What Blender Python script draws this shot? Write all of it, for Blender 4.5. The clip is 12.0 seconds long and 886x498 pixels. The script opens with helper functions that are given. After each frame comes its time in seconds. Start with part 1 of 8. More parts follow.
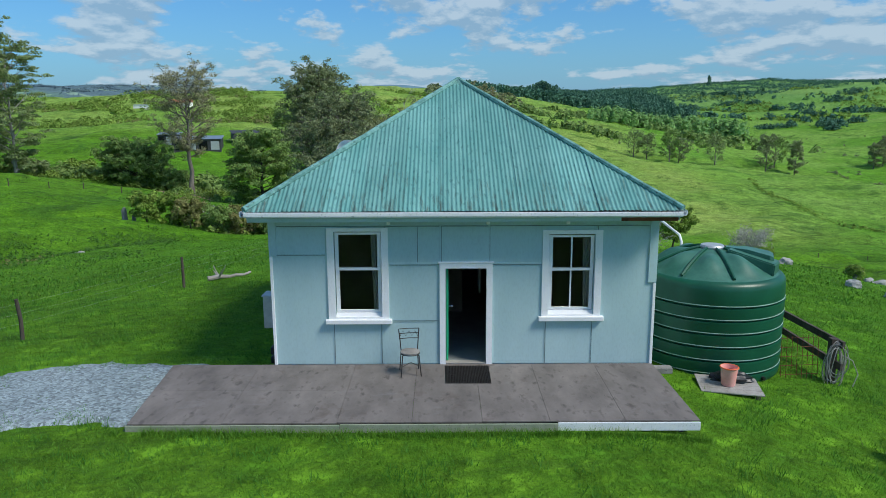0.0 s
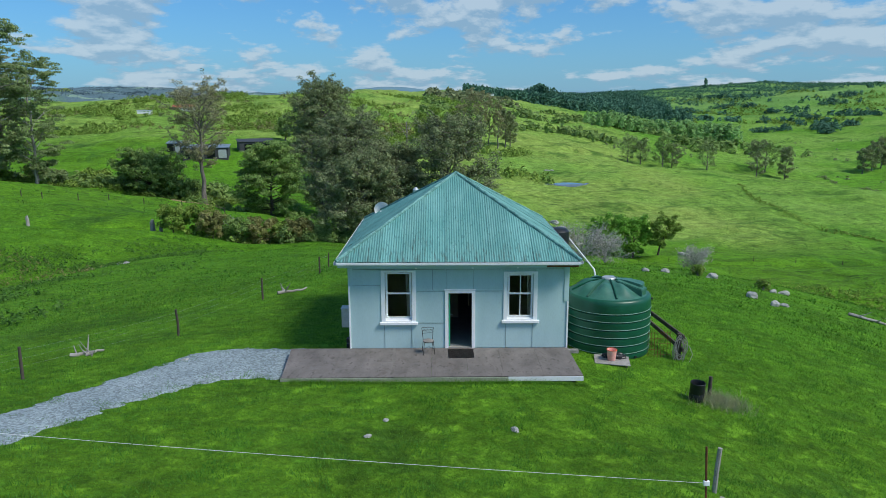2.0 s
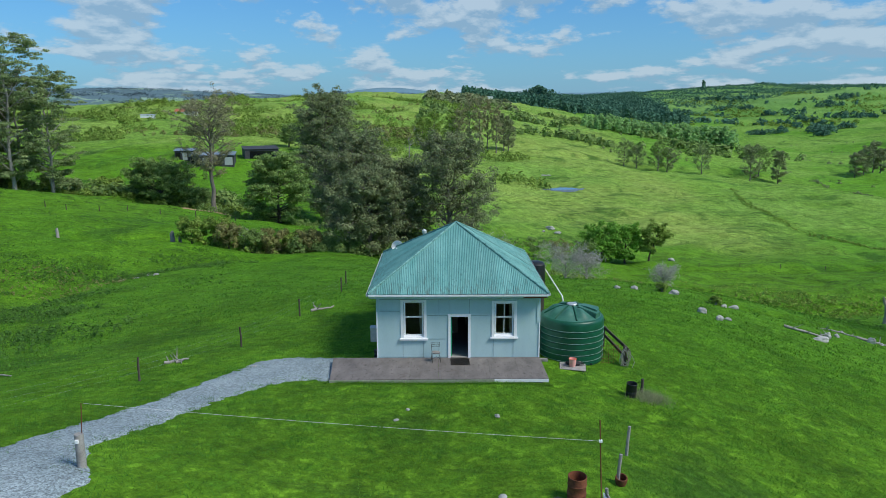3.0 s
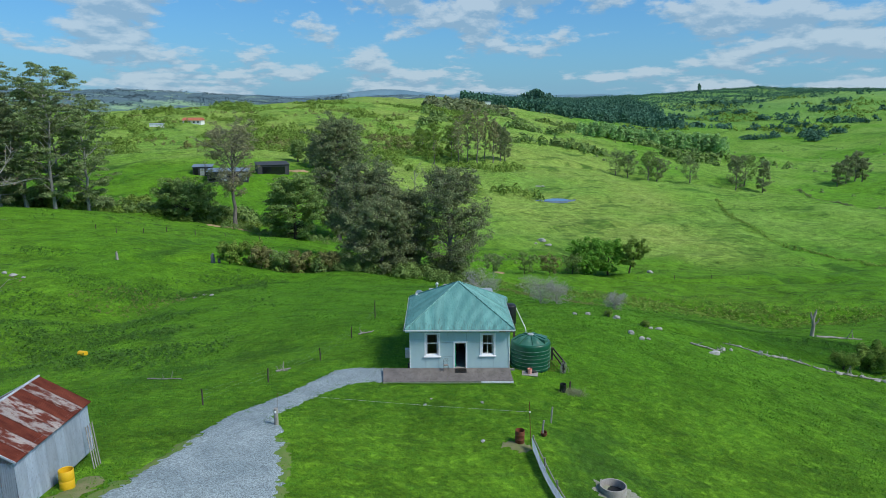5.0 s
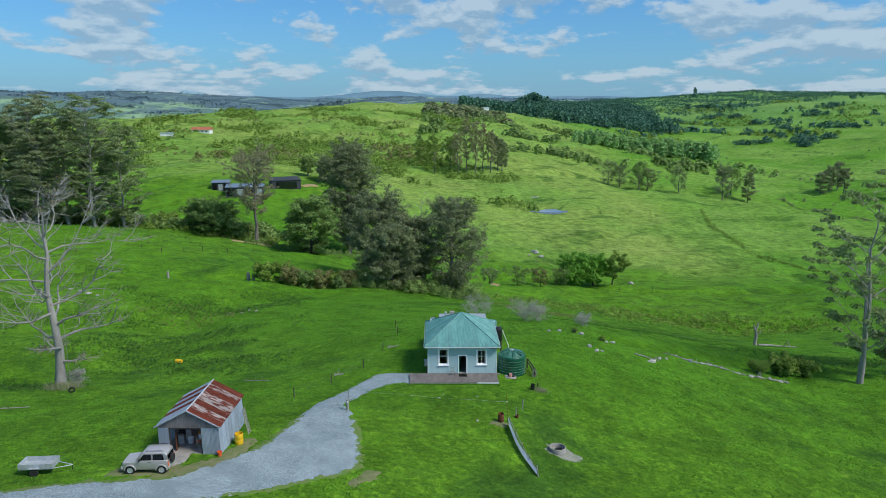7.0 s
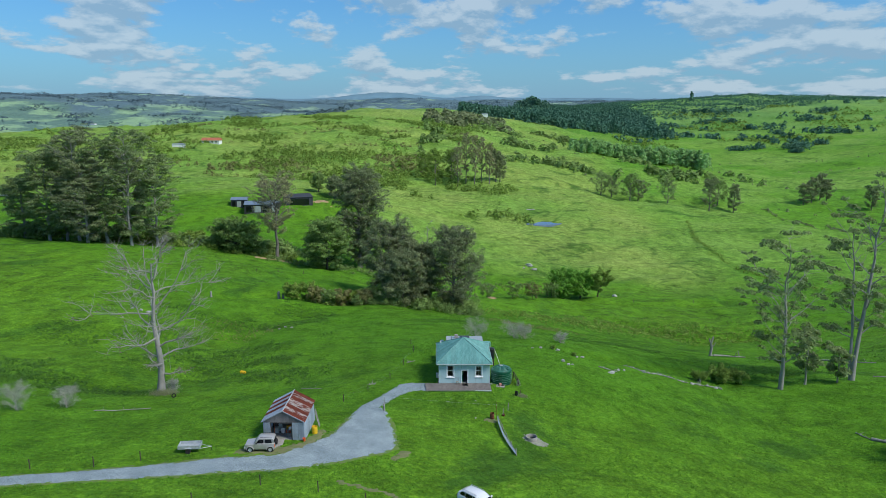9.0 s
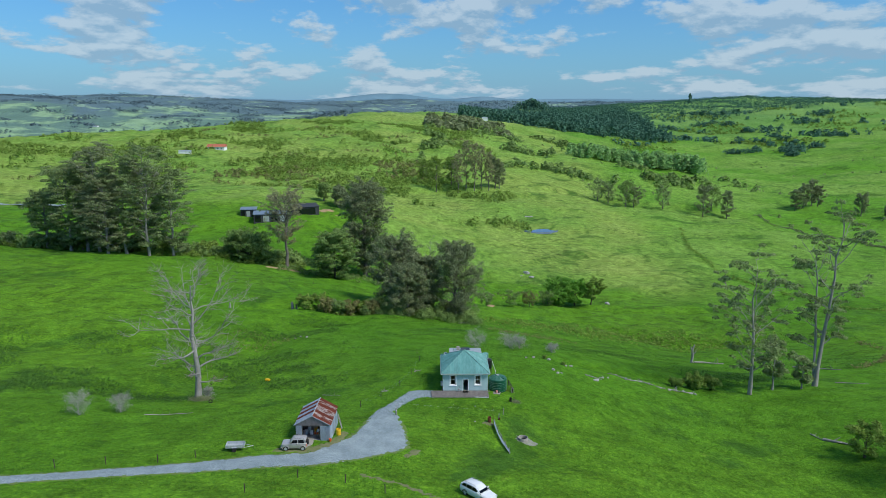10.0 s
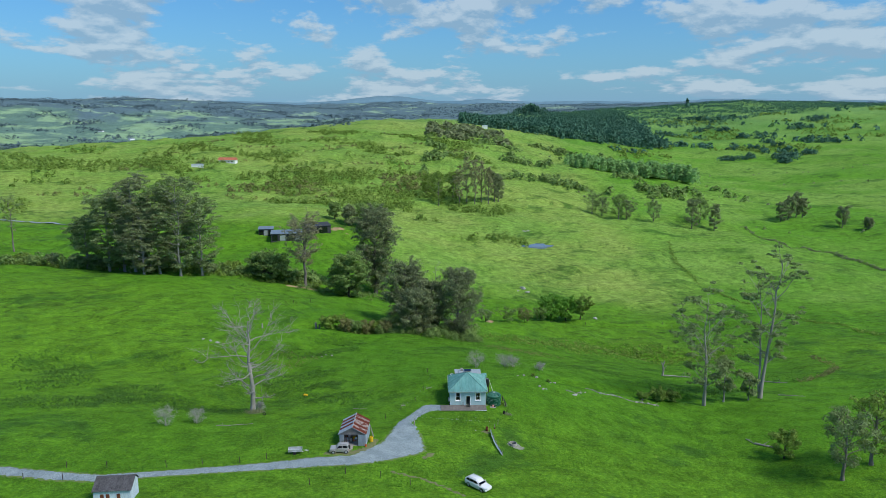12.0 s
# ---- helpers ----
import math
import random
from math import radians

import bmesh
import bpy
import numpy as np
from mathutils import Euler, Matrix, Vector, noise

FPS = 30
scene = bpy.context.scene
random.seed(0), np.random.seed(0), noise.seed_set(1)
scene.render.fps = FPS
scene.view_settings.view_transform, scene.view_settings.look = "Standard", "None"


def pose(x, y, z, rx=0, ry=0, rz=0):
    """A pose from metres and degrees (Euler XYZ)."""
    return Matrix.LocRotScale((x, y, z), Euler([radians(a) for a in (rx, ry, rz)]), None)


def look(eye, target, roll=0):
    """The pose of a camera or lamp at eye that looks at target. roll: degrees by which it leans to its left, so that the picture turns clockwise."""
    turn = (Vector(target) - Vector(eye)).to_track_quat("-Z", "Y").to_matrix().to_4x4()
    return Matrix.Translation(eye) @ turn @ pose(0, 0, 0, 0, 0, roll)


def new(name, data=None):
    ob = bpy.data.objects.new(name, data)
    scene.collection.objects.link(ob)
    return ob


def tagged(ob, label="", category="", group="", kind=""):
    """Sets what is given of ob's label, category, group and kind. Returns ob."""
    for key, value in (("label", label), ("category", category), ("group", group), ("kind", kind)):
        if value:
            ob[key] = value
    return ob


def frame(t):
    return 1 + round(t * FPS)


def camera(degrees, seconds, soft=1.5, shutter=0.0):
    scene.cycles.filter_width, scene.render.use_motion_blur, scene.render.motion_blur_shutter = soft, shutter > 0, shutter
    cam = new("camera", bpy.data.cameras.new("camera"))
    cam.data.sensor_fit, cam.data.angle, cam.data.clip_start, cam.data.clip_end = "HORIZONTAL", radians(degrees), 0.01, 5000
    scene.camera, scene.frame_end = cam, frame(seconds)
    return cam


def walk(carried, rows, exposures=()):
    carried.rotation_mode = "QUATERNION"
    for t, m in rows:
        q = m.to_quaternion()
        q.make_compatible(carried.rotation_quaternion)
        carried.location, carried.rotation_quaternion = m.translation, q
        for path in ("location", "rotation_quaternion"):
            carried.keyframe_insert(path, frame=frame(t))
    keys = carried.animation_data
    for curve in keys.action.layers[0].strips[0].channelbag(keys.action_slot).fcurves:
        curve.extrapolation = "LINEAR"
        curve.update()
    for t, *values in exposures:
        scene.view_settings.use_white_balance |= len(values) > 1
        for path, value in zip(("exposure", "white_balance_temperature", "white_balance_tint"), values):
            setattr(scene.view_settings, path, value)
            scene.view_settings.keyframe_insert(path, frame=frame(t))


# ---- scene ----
cam = camera(63.0, 12.0, soft=0.5)
ROWS = [
    (0.0, -0.527, -14.219, 5.286, 78.618, 0.243, -0.003),
    (0.5, -0.544, -16.010, 5.541, 78.653, 0.248, -0.037),
    (1.0, -0.582, -18.373, 6.205, 78.683, 0.247, -0.074),
    (1.5, -0.640, -21.299, 7.227, 78.709, 0.241, -0.112),
    (2.0, -0.721, -24.758, 8.550, 78.731, 0.231, -0.151),
    (2.5, -0.825, -28.701, 10.119, 78.748, 0.218, -0.190),
    (3.0, -0.954, -33.071, 11.882, 78.762, 0.202, -0.229),
    (5.0, -1.734, -53.674, 20.124, 78.789, 0.120, -0.370),
    (5.5, -1.994, -59.376, 22.381, 78.790, 0.098, -0.400),
    (6.0, -2.279, -65.242, 24.714, 78.790, 0.077, -0.428),
    (6.5, -2.584, -71.266, 27.138, 78.787, 0.057, -0.452),
    (7.0, -2.909, -77.449, 29.676, 78.784, 0.040, -0.474),
    (9.0, -4.336, -104.019, 41.501, 78.766, 0.001, -0.528),
    (9.5, -4.712, -111.162, 44.971, 78.762, 0.003, -0.534),
    (10.0, -5.096, -118.480, 48.642, 78.759, 0.010, -0.537),
    (10.5, -5.487, -125.915, 52.474, 78.757, 0.023, -0.537),
    (11.0, -5.892, -133.370, 56.392, 78.757, 0.044, -0.536),
    (11.5, -6.317, -140.697, 60.283, 78.758, 0.071, -0.532),
    (12.0, -6.774, -147.683, 63.980, 78.761, 0.107, -0.527),
]
walk(cam, [(t, pose(*row)) for t, *row in ROWS])

# ---- world, sun ----
SUN_TO = Vector((0.58, -0.31, 0.75)).normalized()
world = bpy.data.worlds.new("world")
scene.world = world
world.use_nodes = True
wn, wl = world.node_tree.nodes, world.node_tree.links
wn.clear()


def wnode(kind, **vals):
    n = wn.new(kind)
    for k, v in vals.items():
        n.inputs[k].default_value = v
    return n


def wmath(op, a, b=None):
    n = wn.new("ShaderNodeMath")
    n.operation = op
    for i, v in enumerate((a, b)):
        if v is None:
            continue
        if isinstance(v, (int, float)):
            n.inputs[i].default_value = v
        else:
            wl.new(v, n.inputs[i])
    return n.outputs[0]


sky = wn.new("ShaderNodeTexSky")
sky.sky_type = "NISHITA"
sky.sun_disc = False
sky.sun_elevation = math.asin(SUN_TO.z)
sky.sun_rotation = math.atan2(SUN_TO.x, SUN_TO.y)
sky.altitude = 100
sky.air_density, sky.dust_density, sky.ozone_density = 1.0, 0.6, 2.2
coord = wn.new("ShaderNodeTexCoord")
sep = wn.new("ShaderNodeSeparateXYZ")
wl.new(coord.outputs["Generated"], sep.inputs[0])
dx, dy, dz = sep.outputs


def cloud_field(raise_by):
    """How much cloud stands in a direction, looking a little higher by raise_by: a flat layer that closes up towards the horizon."""
    up = wmath("ADD", wmath("MAXIMUM", dz, 0.0), raise_by)
    lift = wmath("ADD", up, 0.10)
    c = wn.new("ShaderNodeCombineXYZ")
    wl.new(wmath("MULTIPLY", dx, 8.2), c.inputs[0])
    wl.new(wmath("MULTIPLY", wmath("LOGARITHM", lift, 2.718), -3.6), c.inputs[1])
    wl.new(wmath("ADD", wmath("MULTIPLY", dy, 0.5), 4.3), c.inputs[2])
    puff = wnode("ShaderNodeTexNoise", Scale=1.2, Detail=8.0, Roughness=0.56, Distortion=0.0)
    bank = wnode("ShaderNodeTexNoise", Scale=0.42, Detail=2.0, Roughness=0.5)
    for t in (puff, bank):
        wl.new(c.outputs[0], t.inputs["Vector"])
    return wmath("ADD", wmath("MULTIPLY", puff.outputs["Fac"], 0.84), wmath("MULTIPLY", bank.outputs["Fac"], 0.20))


amount = cloud_field(0.0)
above = cloud_field(0.010)
cover = wn.new("ShaderNodeMapRange")
cover.interpolation_type = "SMOOTHSTEP"
cover.inputs["From Min"].default_value, cover.inputs["From Max"].default_value = 0.505, 0.582
wl.new(amount, cover.inputs["Value"])
shade = wn.new("ShaderNodeMapRange")
shade.inputs["From Min"].default_value, shade.inputs["From Max"].default_value = -0.035, 0.05
wl.new(wmath("SUBTRACT", amount, above), shade.inputs["Value"])
cloud = wn.new("ShaderNodeMix")
cloud.data_type = "RGBA"
cloud.inputs[6].default_value = (2.3, 3.6, 4.85, 1)
cloud.inputs[7].default_value = (4.25, 5.25, 6.05, 1)
wl.new(shade.outputs[0], cloud.inputs[0])
blue = wn.new("ShaderNodeMix")
blue.data_type = "RGBA"
blue.blend_type = "MULTIPLY"
blue.inputs[0].default_value = 1.0
blue.inputs[7].default_value = (0.34, 0.73, 1.08, 1)
wl.new(sky.outputs[0], blue.inputs[6])
low = wn.new("ShaderNodeMix")
low.data_type = "RGBA"
low.inputs[7].default_value = (1.9, 3.5, 5.1, 1)
wl.new(wmath("MULTIPLY", wmath("POWER", 2.718, wmath("MULTIPLY", wmath("MAXIMUM", dz, 0.0), -14.0)), 0.85), low.inputs[0])
wl.new(blue.outputs[2], low.inputs[6])
mix = wn.new("ShaderNodeMix")
mix.data_type = "RGBA"
wl.new(wmath("MULTIPLY", cover.outputs[0], 0.8), mix.inputs[0])
wl.new(low.outputs[2], mix.inputs[6])
wl.new(cloud.outputs[2], mix.inputs[7])
bg = wnode("ShaderNodeBackground", Strength=0.118)
wl.new(mix.outputs[2], bg.inputs[0])
wout = wn.new("ShaderNodeOutputWorld")
wl.new(bg.outputs[0], wout.inputs[0])

sun = new("sun", bpy.data.lights.new("sun", "SUN"))
sun.data.energy = 3.4
sun.data.angle = radians(19.0)
sun.data.color = (1.0, 0.95, 0.86)
sun.matrix_world = look(SUN_TO * 50, (0, 0, 0))
scene.view_settings.exposure = 0.0

# ---- landforms: x, y, spread and rise of each hill (hollows fall) ----
HORIZON_RANGES = [
    (1500, 4500, 1721, 13.04), (-1500, 4500, 1721, 12.96), (-580, 4200, 1540, 6.03), (1500, 4500, 1400, 11.79),
    (-1500, 4500, 1400, 13.31), (2000, 3000, 1400, 13.35), (-2500, 3000, 1400, 10.34), (2000, 3000, 1311, 14.09),
    (0, 3000, 1094, -12.32), (-1500, 4500, 956, 12.05), (1500, 4500, 956, 10.85), (-2500, 3000, 789, 12.61),
    (-1459, 3500, 766, 12.63), (-1820, 3200, 744, 19.90), (2000, 3000, 729, 11.75), (-900, 1700, 706, -12.13),
    (-1820, 3200, 700, 21.42), (-700, 2500, 700, -8.85), (1800, 1500, 700, 7.62), (0, 3000, 700, -10.33),
]
FAR_HILLS = [
    (-900, 1700, 700, -12.05), (2000, 3000, 700, 11.43), (1500, 4500, 700, 13.42), (0, 4900, 700, 10.03),
    (-2500, 3000, 700, 11.83), (-1459, 3500, 700, 14.22), (-788, 3900, 700, -13.19), (-2500, 500, 700, 10.72),
    (300, 3000, 700, -9.01), (1062, 2300, 700, 12.20), (2500, 500, 700, 8.75), (-1300, 2300, 700, -10.04),
    (-311, 4700, 700, 8.62), (-1500, 4500, 700, 7.97), (-1300, 2300, 536, -14.76), (1200, 800, 533, -9.83),
    (-700, 2500, 527, -8.58), (-2500, 500, 517, 10.75), (2500, 500, 517, 9.30), (681, 1217, 516, -11.28),
]
VALLEY_HILLS = [
    (1062, 2300, 514, 16.01), (1165, 2000, 470, 11.87), (1238, 1900, 461, 9.40), (291, 2160, 443, 11.37),
    (215, 2100, 430, 11.89), (700, 1800, 394, -14.90), (-900, 1700, 392, -5.16), (980, 1600, 383, -12.58),
    (900, 300, 355, -6.30), (450, 1500, 321, -15.64), (-22, 1500, 308, 14.24), (431, 669, 300, -12.62),
    (588, 1300, 293, -1.36), (62, 1400, 288, 13.98), (351, 1350, 286, -10.46), (-98, 1300, 268, 16.01),
    (58, 1248, 257, 12.18), (600, 0, 230, -11.55), (0, -600, 230, 9.37), (380, 1040, 229, -17.03),
]
MIDDLE_SPURS = [
    (407, 970, 218, -17.94), (-449, 950, 218, 8.83), (214, 468, 199, -12.64), (-146, 900, 190, 11.11),
    (300, 376, 187, -13.66), (-700, -500, 180, 12.61), (-500, 700, 179, 7.06), (124, 800, 169, 9.97),
    (431, 669, 167, -2.83), (0, -600, 128, 9.87), (600, 0, 128, -8.97), (-336, 480, 125, -4.11),
    (198, 198, 114, -11.51), (300, 376, 104, -4.85), (-231, 400, 100, -7.71), (-20, 420, 92, -6.80),
    (51, 171, 78, -14.03), (-130, 330, 78, 7.80), (90, 300, 70, -2.32), (-190, 230, 67, -7.34),
]
FARM_SPURS = [
    (-76, 276, 65, 7.65), (198, 198, 64, -5.74), (20, 280, 64, -7.61), (-128, 215, 58, -10.14),
    (-60, 225, 54, -6.74), (-128, 160, 48, 3.82), (-38, 180, 44, -3.68), (-150, 90, 42, -2.76),
    (-160, -50, 41, 8.93), (-54, -50, 40, 2.89), (16, 152, 38, -2.99), (-130, 10, 34, -2.35),
    (81, 100, 33, -8.69), (-90, 70, 30, -3.57), (-100, -30, 28, 2.55), (-100, 30, 28, -1.51),
    (-9, 95, 27, -1.70), (79, 38, 25, -2.80), (40, -70, 24, 1.50), (35, 76, 24, -1.97),
]
HOME_KNOLLS = [
    (-30, -70, 23, 6.33), (-37, 68, 23, -2.94), (-60, -40, 22, 0.48), (-57, 38, 21, -1.82),
    (55, -25, 20, -4.80), (0, -60, 20, 1.69), (-11, 60, 20, 1.11), (51, 12, 18, -3.56),
    (-48, 8, 17, -2.50), (-28, -38, 17, -0.70), (20, -40, 16, 0.15), (-12, 34, 15, -0.77),
    (20, 28, 14, 2.30), (-20, -19, 13, 1.94), (26, -6, 13, 0.40), (4, 9, 12, 1.01),
    (15, -12, 12, -1.20), (8, -3, 12, 1.38), (-9, 22, 12, 1.49),
]
YARD_RISES = [(3.2, -3.3, 2.4, 0.24), (4.2, -11.9, 3.2, 0.85), (-11.3, -13.8, 3.0, 0.5), (-54, -50, 9, 1.0), (290, 2160, 70, 12), (-330, 4700, 330, 16), (-90, 4700, 260, 12), (320, 4700, 170, 10), (-580, 4200, 200, -12), (100, 4650, 140, -12), (60, 340, 8, -1.6), (-2240, 4200, 120, -26), (-1790, 4100, 150, 16), (-1000, 4300, 130, -14), (935, 4200, 160, -12), (1720, 2880, 260, -38), (1560, 2150, 200, -24), (-1800, 3400, 260, -24), (2500, 2900, 260, -26), (-450, 2600, 150, 14), (-900, 2500, 130, 15), (-1250, 2000, 130, 13), (-640, 1900, 110, 10)]
# gullies, drains and banks worn into the slopes: width, depth and line of each
CUTS = [(3.2, 2.2, [(-62, 90), (-49, 95), (-42, 98), (-34, 96), (-24, 100), (-14, 112), (6, 126)]), (3.4, 1.7, [(6, 160), (20, 178), (38, 176), (57, 163), (70, 162), (95, 164), (125, 170)]),
        (1.7, 1.1, [(150, 330), (141, 294), (148, 268), (147, 233), (144, 200), (128, 152), (122, 140)]), (4.0, 1.2, [(20, 134), (48, 138), (64, 124), (75, 112), (88, 117), (105, 117)]),
        (32.0, -3.0, [(60, 425), (120, 415), (165, 395), (205, 372), (240, 325)]), (17.0, 4.5, [(112, 512), (134, 499), (157, 483), (184, 479), (214, 469), (236, 466), (268, 440), (290, 400)]),
        (7.5, 1.7, [(-58, 12), (-47, 20), (-46, 32), (-50, 53), (-46, 72), (-32, 85)]), (9.0, 1.3, [(-120, 48), (-95, 46), (-70, 44), (-50, 50)]),
        (2.2, 1.0, [(24, 26), (32, 28), (40, 31), (48, 32), (58, 33)])]
LAND = np.array(HORIZON_RANGES + FAR_HILLS + VALLEY_HILLS + MIDDLE_SPURS + FARM_SPURS + HOME_KNOLLS + YARD_RISES, dtype=float)

# ---- materials ----
def material(name, a, b, rough=0.7, metal=0.0, scale=8.0, fine=60.0, bump=0.15, c=None, vary=0.0, spec=0.5,
             contrast=(0.35, 0.65), stretch=(1, 1, 1), island=False, coat=0.0, glow=None):
    """Two colours mixed by broad noise, grained by fine noise, with relief; vary: brightness from piece to piece."""
    m = bpy.data.materials.new(name)
    m.use_nodes = True
    nt = m.node_tree
    n, l = nt.nodes, nt.links
    p = n["Principled BSDF"]
    p.inputs["Roughness"].default_value = rough
    p.inputs["Metallic"].default_value = metal
    p.inputs["Specular IOR Level"].default_value = spec
    p.inputs["Coat Weight"].default_value = coat
    tc = n.new("ShaderNodeTexCoord")
    mp = n.new("ShaderNodeMapping")
    mp.inputs["Scale"].default_value = stretch
    l.new(tc.outputs["Object"], mp.inputs[0])
    n1 = n.new("ShaderNodeTexNoise")
    n1.inputs["Scale"].default_value, n1.inputs["Detail"].default_value = scale, 6
    n1.inputs["Roughness"].default_value = 0.62
    n2 = n.new("ShaderNodeTexNoise")
    n2.inputs["Scale"].default_value, n2.inputs["Detail"].default_value = fine, 4
    for t in (n1, n2):
        l.new(mp.outputs[0], t.inputs["Vector"])
    r1 = n.new("ShaderNodeMapRange")
    r1.inputs["From Min"].default_value, r1.inputs["From Max"].default_value = contrast
    l.new(n1.outputs["Fac"], r1.inputs["Value"])
    mx = n.new("ShaderNodeMix")
    mx.data_type = "RGBA"
    mx.inputs[6].default_value, mx.inputs[7].default_value = (*a, 1), (*b, 1)
    l.new(r1.outputs[0], mx.inputs[0])
    last = mx.outputs[2]
    if c is not None:
        r2 = n.new("ShaderNodeMapRange")
        r2.inputs["From Min"].default_value, r2.inputs["From Max"].default_value = 0.56, 0.72
        l.new(n2.outputs["Fac"], r2.inputs["Value"])
        m2 = n.new("ShaderNodeMix")
        m2.data_type = "RGBA"
        m2.inputs[7].default_value = (*c, 1)
        l.new(r2.outputs[0], m2.inputs[0])
        l.new(last, m2.inputs[6])
        last = m2.outputs[2]
    hsv = n.new("ShaderNodeHueSaturation")
    l.new(last, hsv.inputs["Color"])
    g = n.new("ShaderNodeMath")
    g.operation = "MULTIPLY_ADD"
    g.inputs[1].default_value, g.inputs[2].default_value = 0.3, 0.85
    l.new(n2.outputs["Fac"], g.inputs[0])
    value = g.outputs[0]
    if vary:
        if island:
            src = n.new("ShaderNodeNewGeometry").outputs["Random Per Island"]
        else:
            src = n.new("ShaderNodeObjectInfo").outputs["Random"]
        v = n.new("ShaderNodeMath")
        v.operation = "MULTIPLY_ADD"
        v.inputs[1].default_value, v.inputs[2].default_value = vary, 1 - vary / 2
        l.new(src, v.inputs[0])
        q = n.new("ShaderNodeMath")
        q.operation = "MULTIPLY"
        l.new(v.outputs[0], q.inputs[0])
        l.new(value, q.inputs[1])
        value = q.outputs[0]
    l.new(value, hsv.inputs["Value"])
    l.new(hsv.outputs[0], p.inputs["Base Color"])
    if bump:
        bp = n.new("ShaderNodeBump")
        bp.inputs["Strength"].default_value, bp.inputs["Distance"].default_value = bump, 0.02
        l.new(n2.outputs["Fac"], bp.inputs["Height"])
        l.new(bp.outputs[0], p.inputs["Normal"])
    return m


def leaf_material(name, a, b, vary=0.5, gloss=0.75, thin=0.4):
    """Leaves: colour and brightness change from clump to clump, with some light coming through."""
    m = material(name, a, b, rough=gloss, scale=0.5, fine=9.0, bump=0.0, vary=vary, island=True)
    p = m.node_tree.nodes["Principled BSDF"]
    p.inputs["Specular IOR Level"].default_value = 0.12
    n, l = m.node_tree.nodes, m.node_tree.links
    tr = n.new("ShaderNodeBsdfTranslucent")
    l.new(p.inputs["Base Color"].links[0].from_socket, tr.inputs[0])
    mixer = n.new("ShaderNodeMixShader")
    mixer.inputs[0].default_value = thin
    o = n["Material Output"]
    l.new(p.outputs[0], mixer.inputs[1])
    l.new(tr.outputs[0], mixer.inputs[2])
    l.new(mixer.outputs[0], o.inputs[0])
    return m


def glass_material(name):
    m = bpy.data.materials.new(name)
    m.use_nodes = True
    p = m.node_tree.nodes["Principled BSDF"]
    p.inputs["Transmission Weight"].default_value = 1.0
    p.inputs["Roughness"].default_value = 0.02
    p.inputs["IOR"].default_value = 1.25
    p.inputs["Base Color"].default_value = (0.9, 0.95, 0.95, 1)
    return m


PAINT_BLUE = material("blue grey wall paint", (0.385, 0.555, 0.575), (0.445, 0.62, 0.635), rough=0.75, scale=0.9, fine=26, bump=0.06, c=(0.375, 0.535, 0.55), stretch=(1, 1, 0.4))
PAINT_WHITE = material("white gloss paint", (0.86, 0.88, 0.90), (0.92, 0.93, 0.94), rough=0.5, scale=5, fine=70, c=(0.62, 0.64, 0.64), bump=0.06)
ROOF_GREEN = material("faded green roof paint", (0.095, 0.285, 0.265), (0.155, 0.37, 0.345), rough=0.6, scale=1.3, fine=11, c=(0.060, 0.185, 0.175), bump=0.05, vary=0.22, stretch=(1.6, 0.45, 0.45))
ROOF_EDGE = material("weathered ridge capping", (0.085, 0.235, 0.215), (0.18, 0.40, 0.37), rough=0.7, scale=5, fine=22, c=(0.05, 0.06, 0.06), bump=0.2, contrast=(0.42, 0.56))
GUTTER_WHITE = material("white gutter paint", (0.70, 0.75, 0.79), (0.82, 0.85, 0.88), rough=0.45, scale=2, fine=30, c=(0.42, 0.46, 0.48), bump=0.03)
DECK_PLY = material("weathered deck sheet", (0.114, 0.102, 0.094), (0.220, 0.198, 0.183), rough=0.85, scale=1.5, fine=7, c=(0.088, 0.078, 0.072), bump=0.08, vary=0.10, stretch=(1, 0.5, 1), contrast=(0.30, 0.70))
DECK_EDGE = material("lichened edge board", (0.21, 0.26, 0.17), (0.31, 0.34, 0.26), rough=0.85, scale=2.5, fine=40, c=(0.16, 0.17, 0.13), bump=0.15, vary=0.2)
TANK_GREEN = material("green moulded plastic", (0.004, 0.075, 0.040), (0.008, 0.10, 0.055), rough=0.38, scale=1.5, fine=30, bump=0.02)
# Tank top and hatches: a paler green than the wall.
TANK_TOP = material("paler green plastic", (0.03, 0.13, 0.09), (0.06, 0.19, 0.14), rough=0.42, scale=2.0, fine=25, bump=0.03)
BLACK_PLASTIC = material("black plastic", (0.010, 0.012, 0.014), (0.02, 0.022, 0.025), rough=0.4, scale=5, fine=60, bump=0.05)
DARK_WOOD = material("dark weathered timber", (0.05, 0.04, 0.032), (0.10, 0.082, 0.07), rough=0.85, scale=4, fine=50, bump=0.3, stretch=(1, 1, 0.3), vary=0.2)
GREY_WOOD = material("silvered timber", (0.22, 0.21, 0.19), (0.36, 0.35, 0.33), rough=0.85, scale=3, fine=40, bump=0.3, c=(0.12, 0.11, 0.10), vary=0.25)
IRON_RUST = material("rusty iron", (0.10, 0.030, 0.014), (0.22, 0.075, 0.03), rough=0.85, scale=4, fine=30, bump=0.2, c=(0.06, 0.02, 0.012))
SHED_STEEL = material("galvanised sheet", (0.48, 0.58, 0.68), (0.64, 0.74, 0.84), rough=0.6, metal=0.0, scale=1.5, fine=18, bump=0.05, c=(0.30, 0.35, 0.40), vary=0.25, stretch=(2, 2, 0.4))
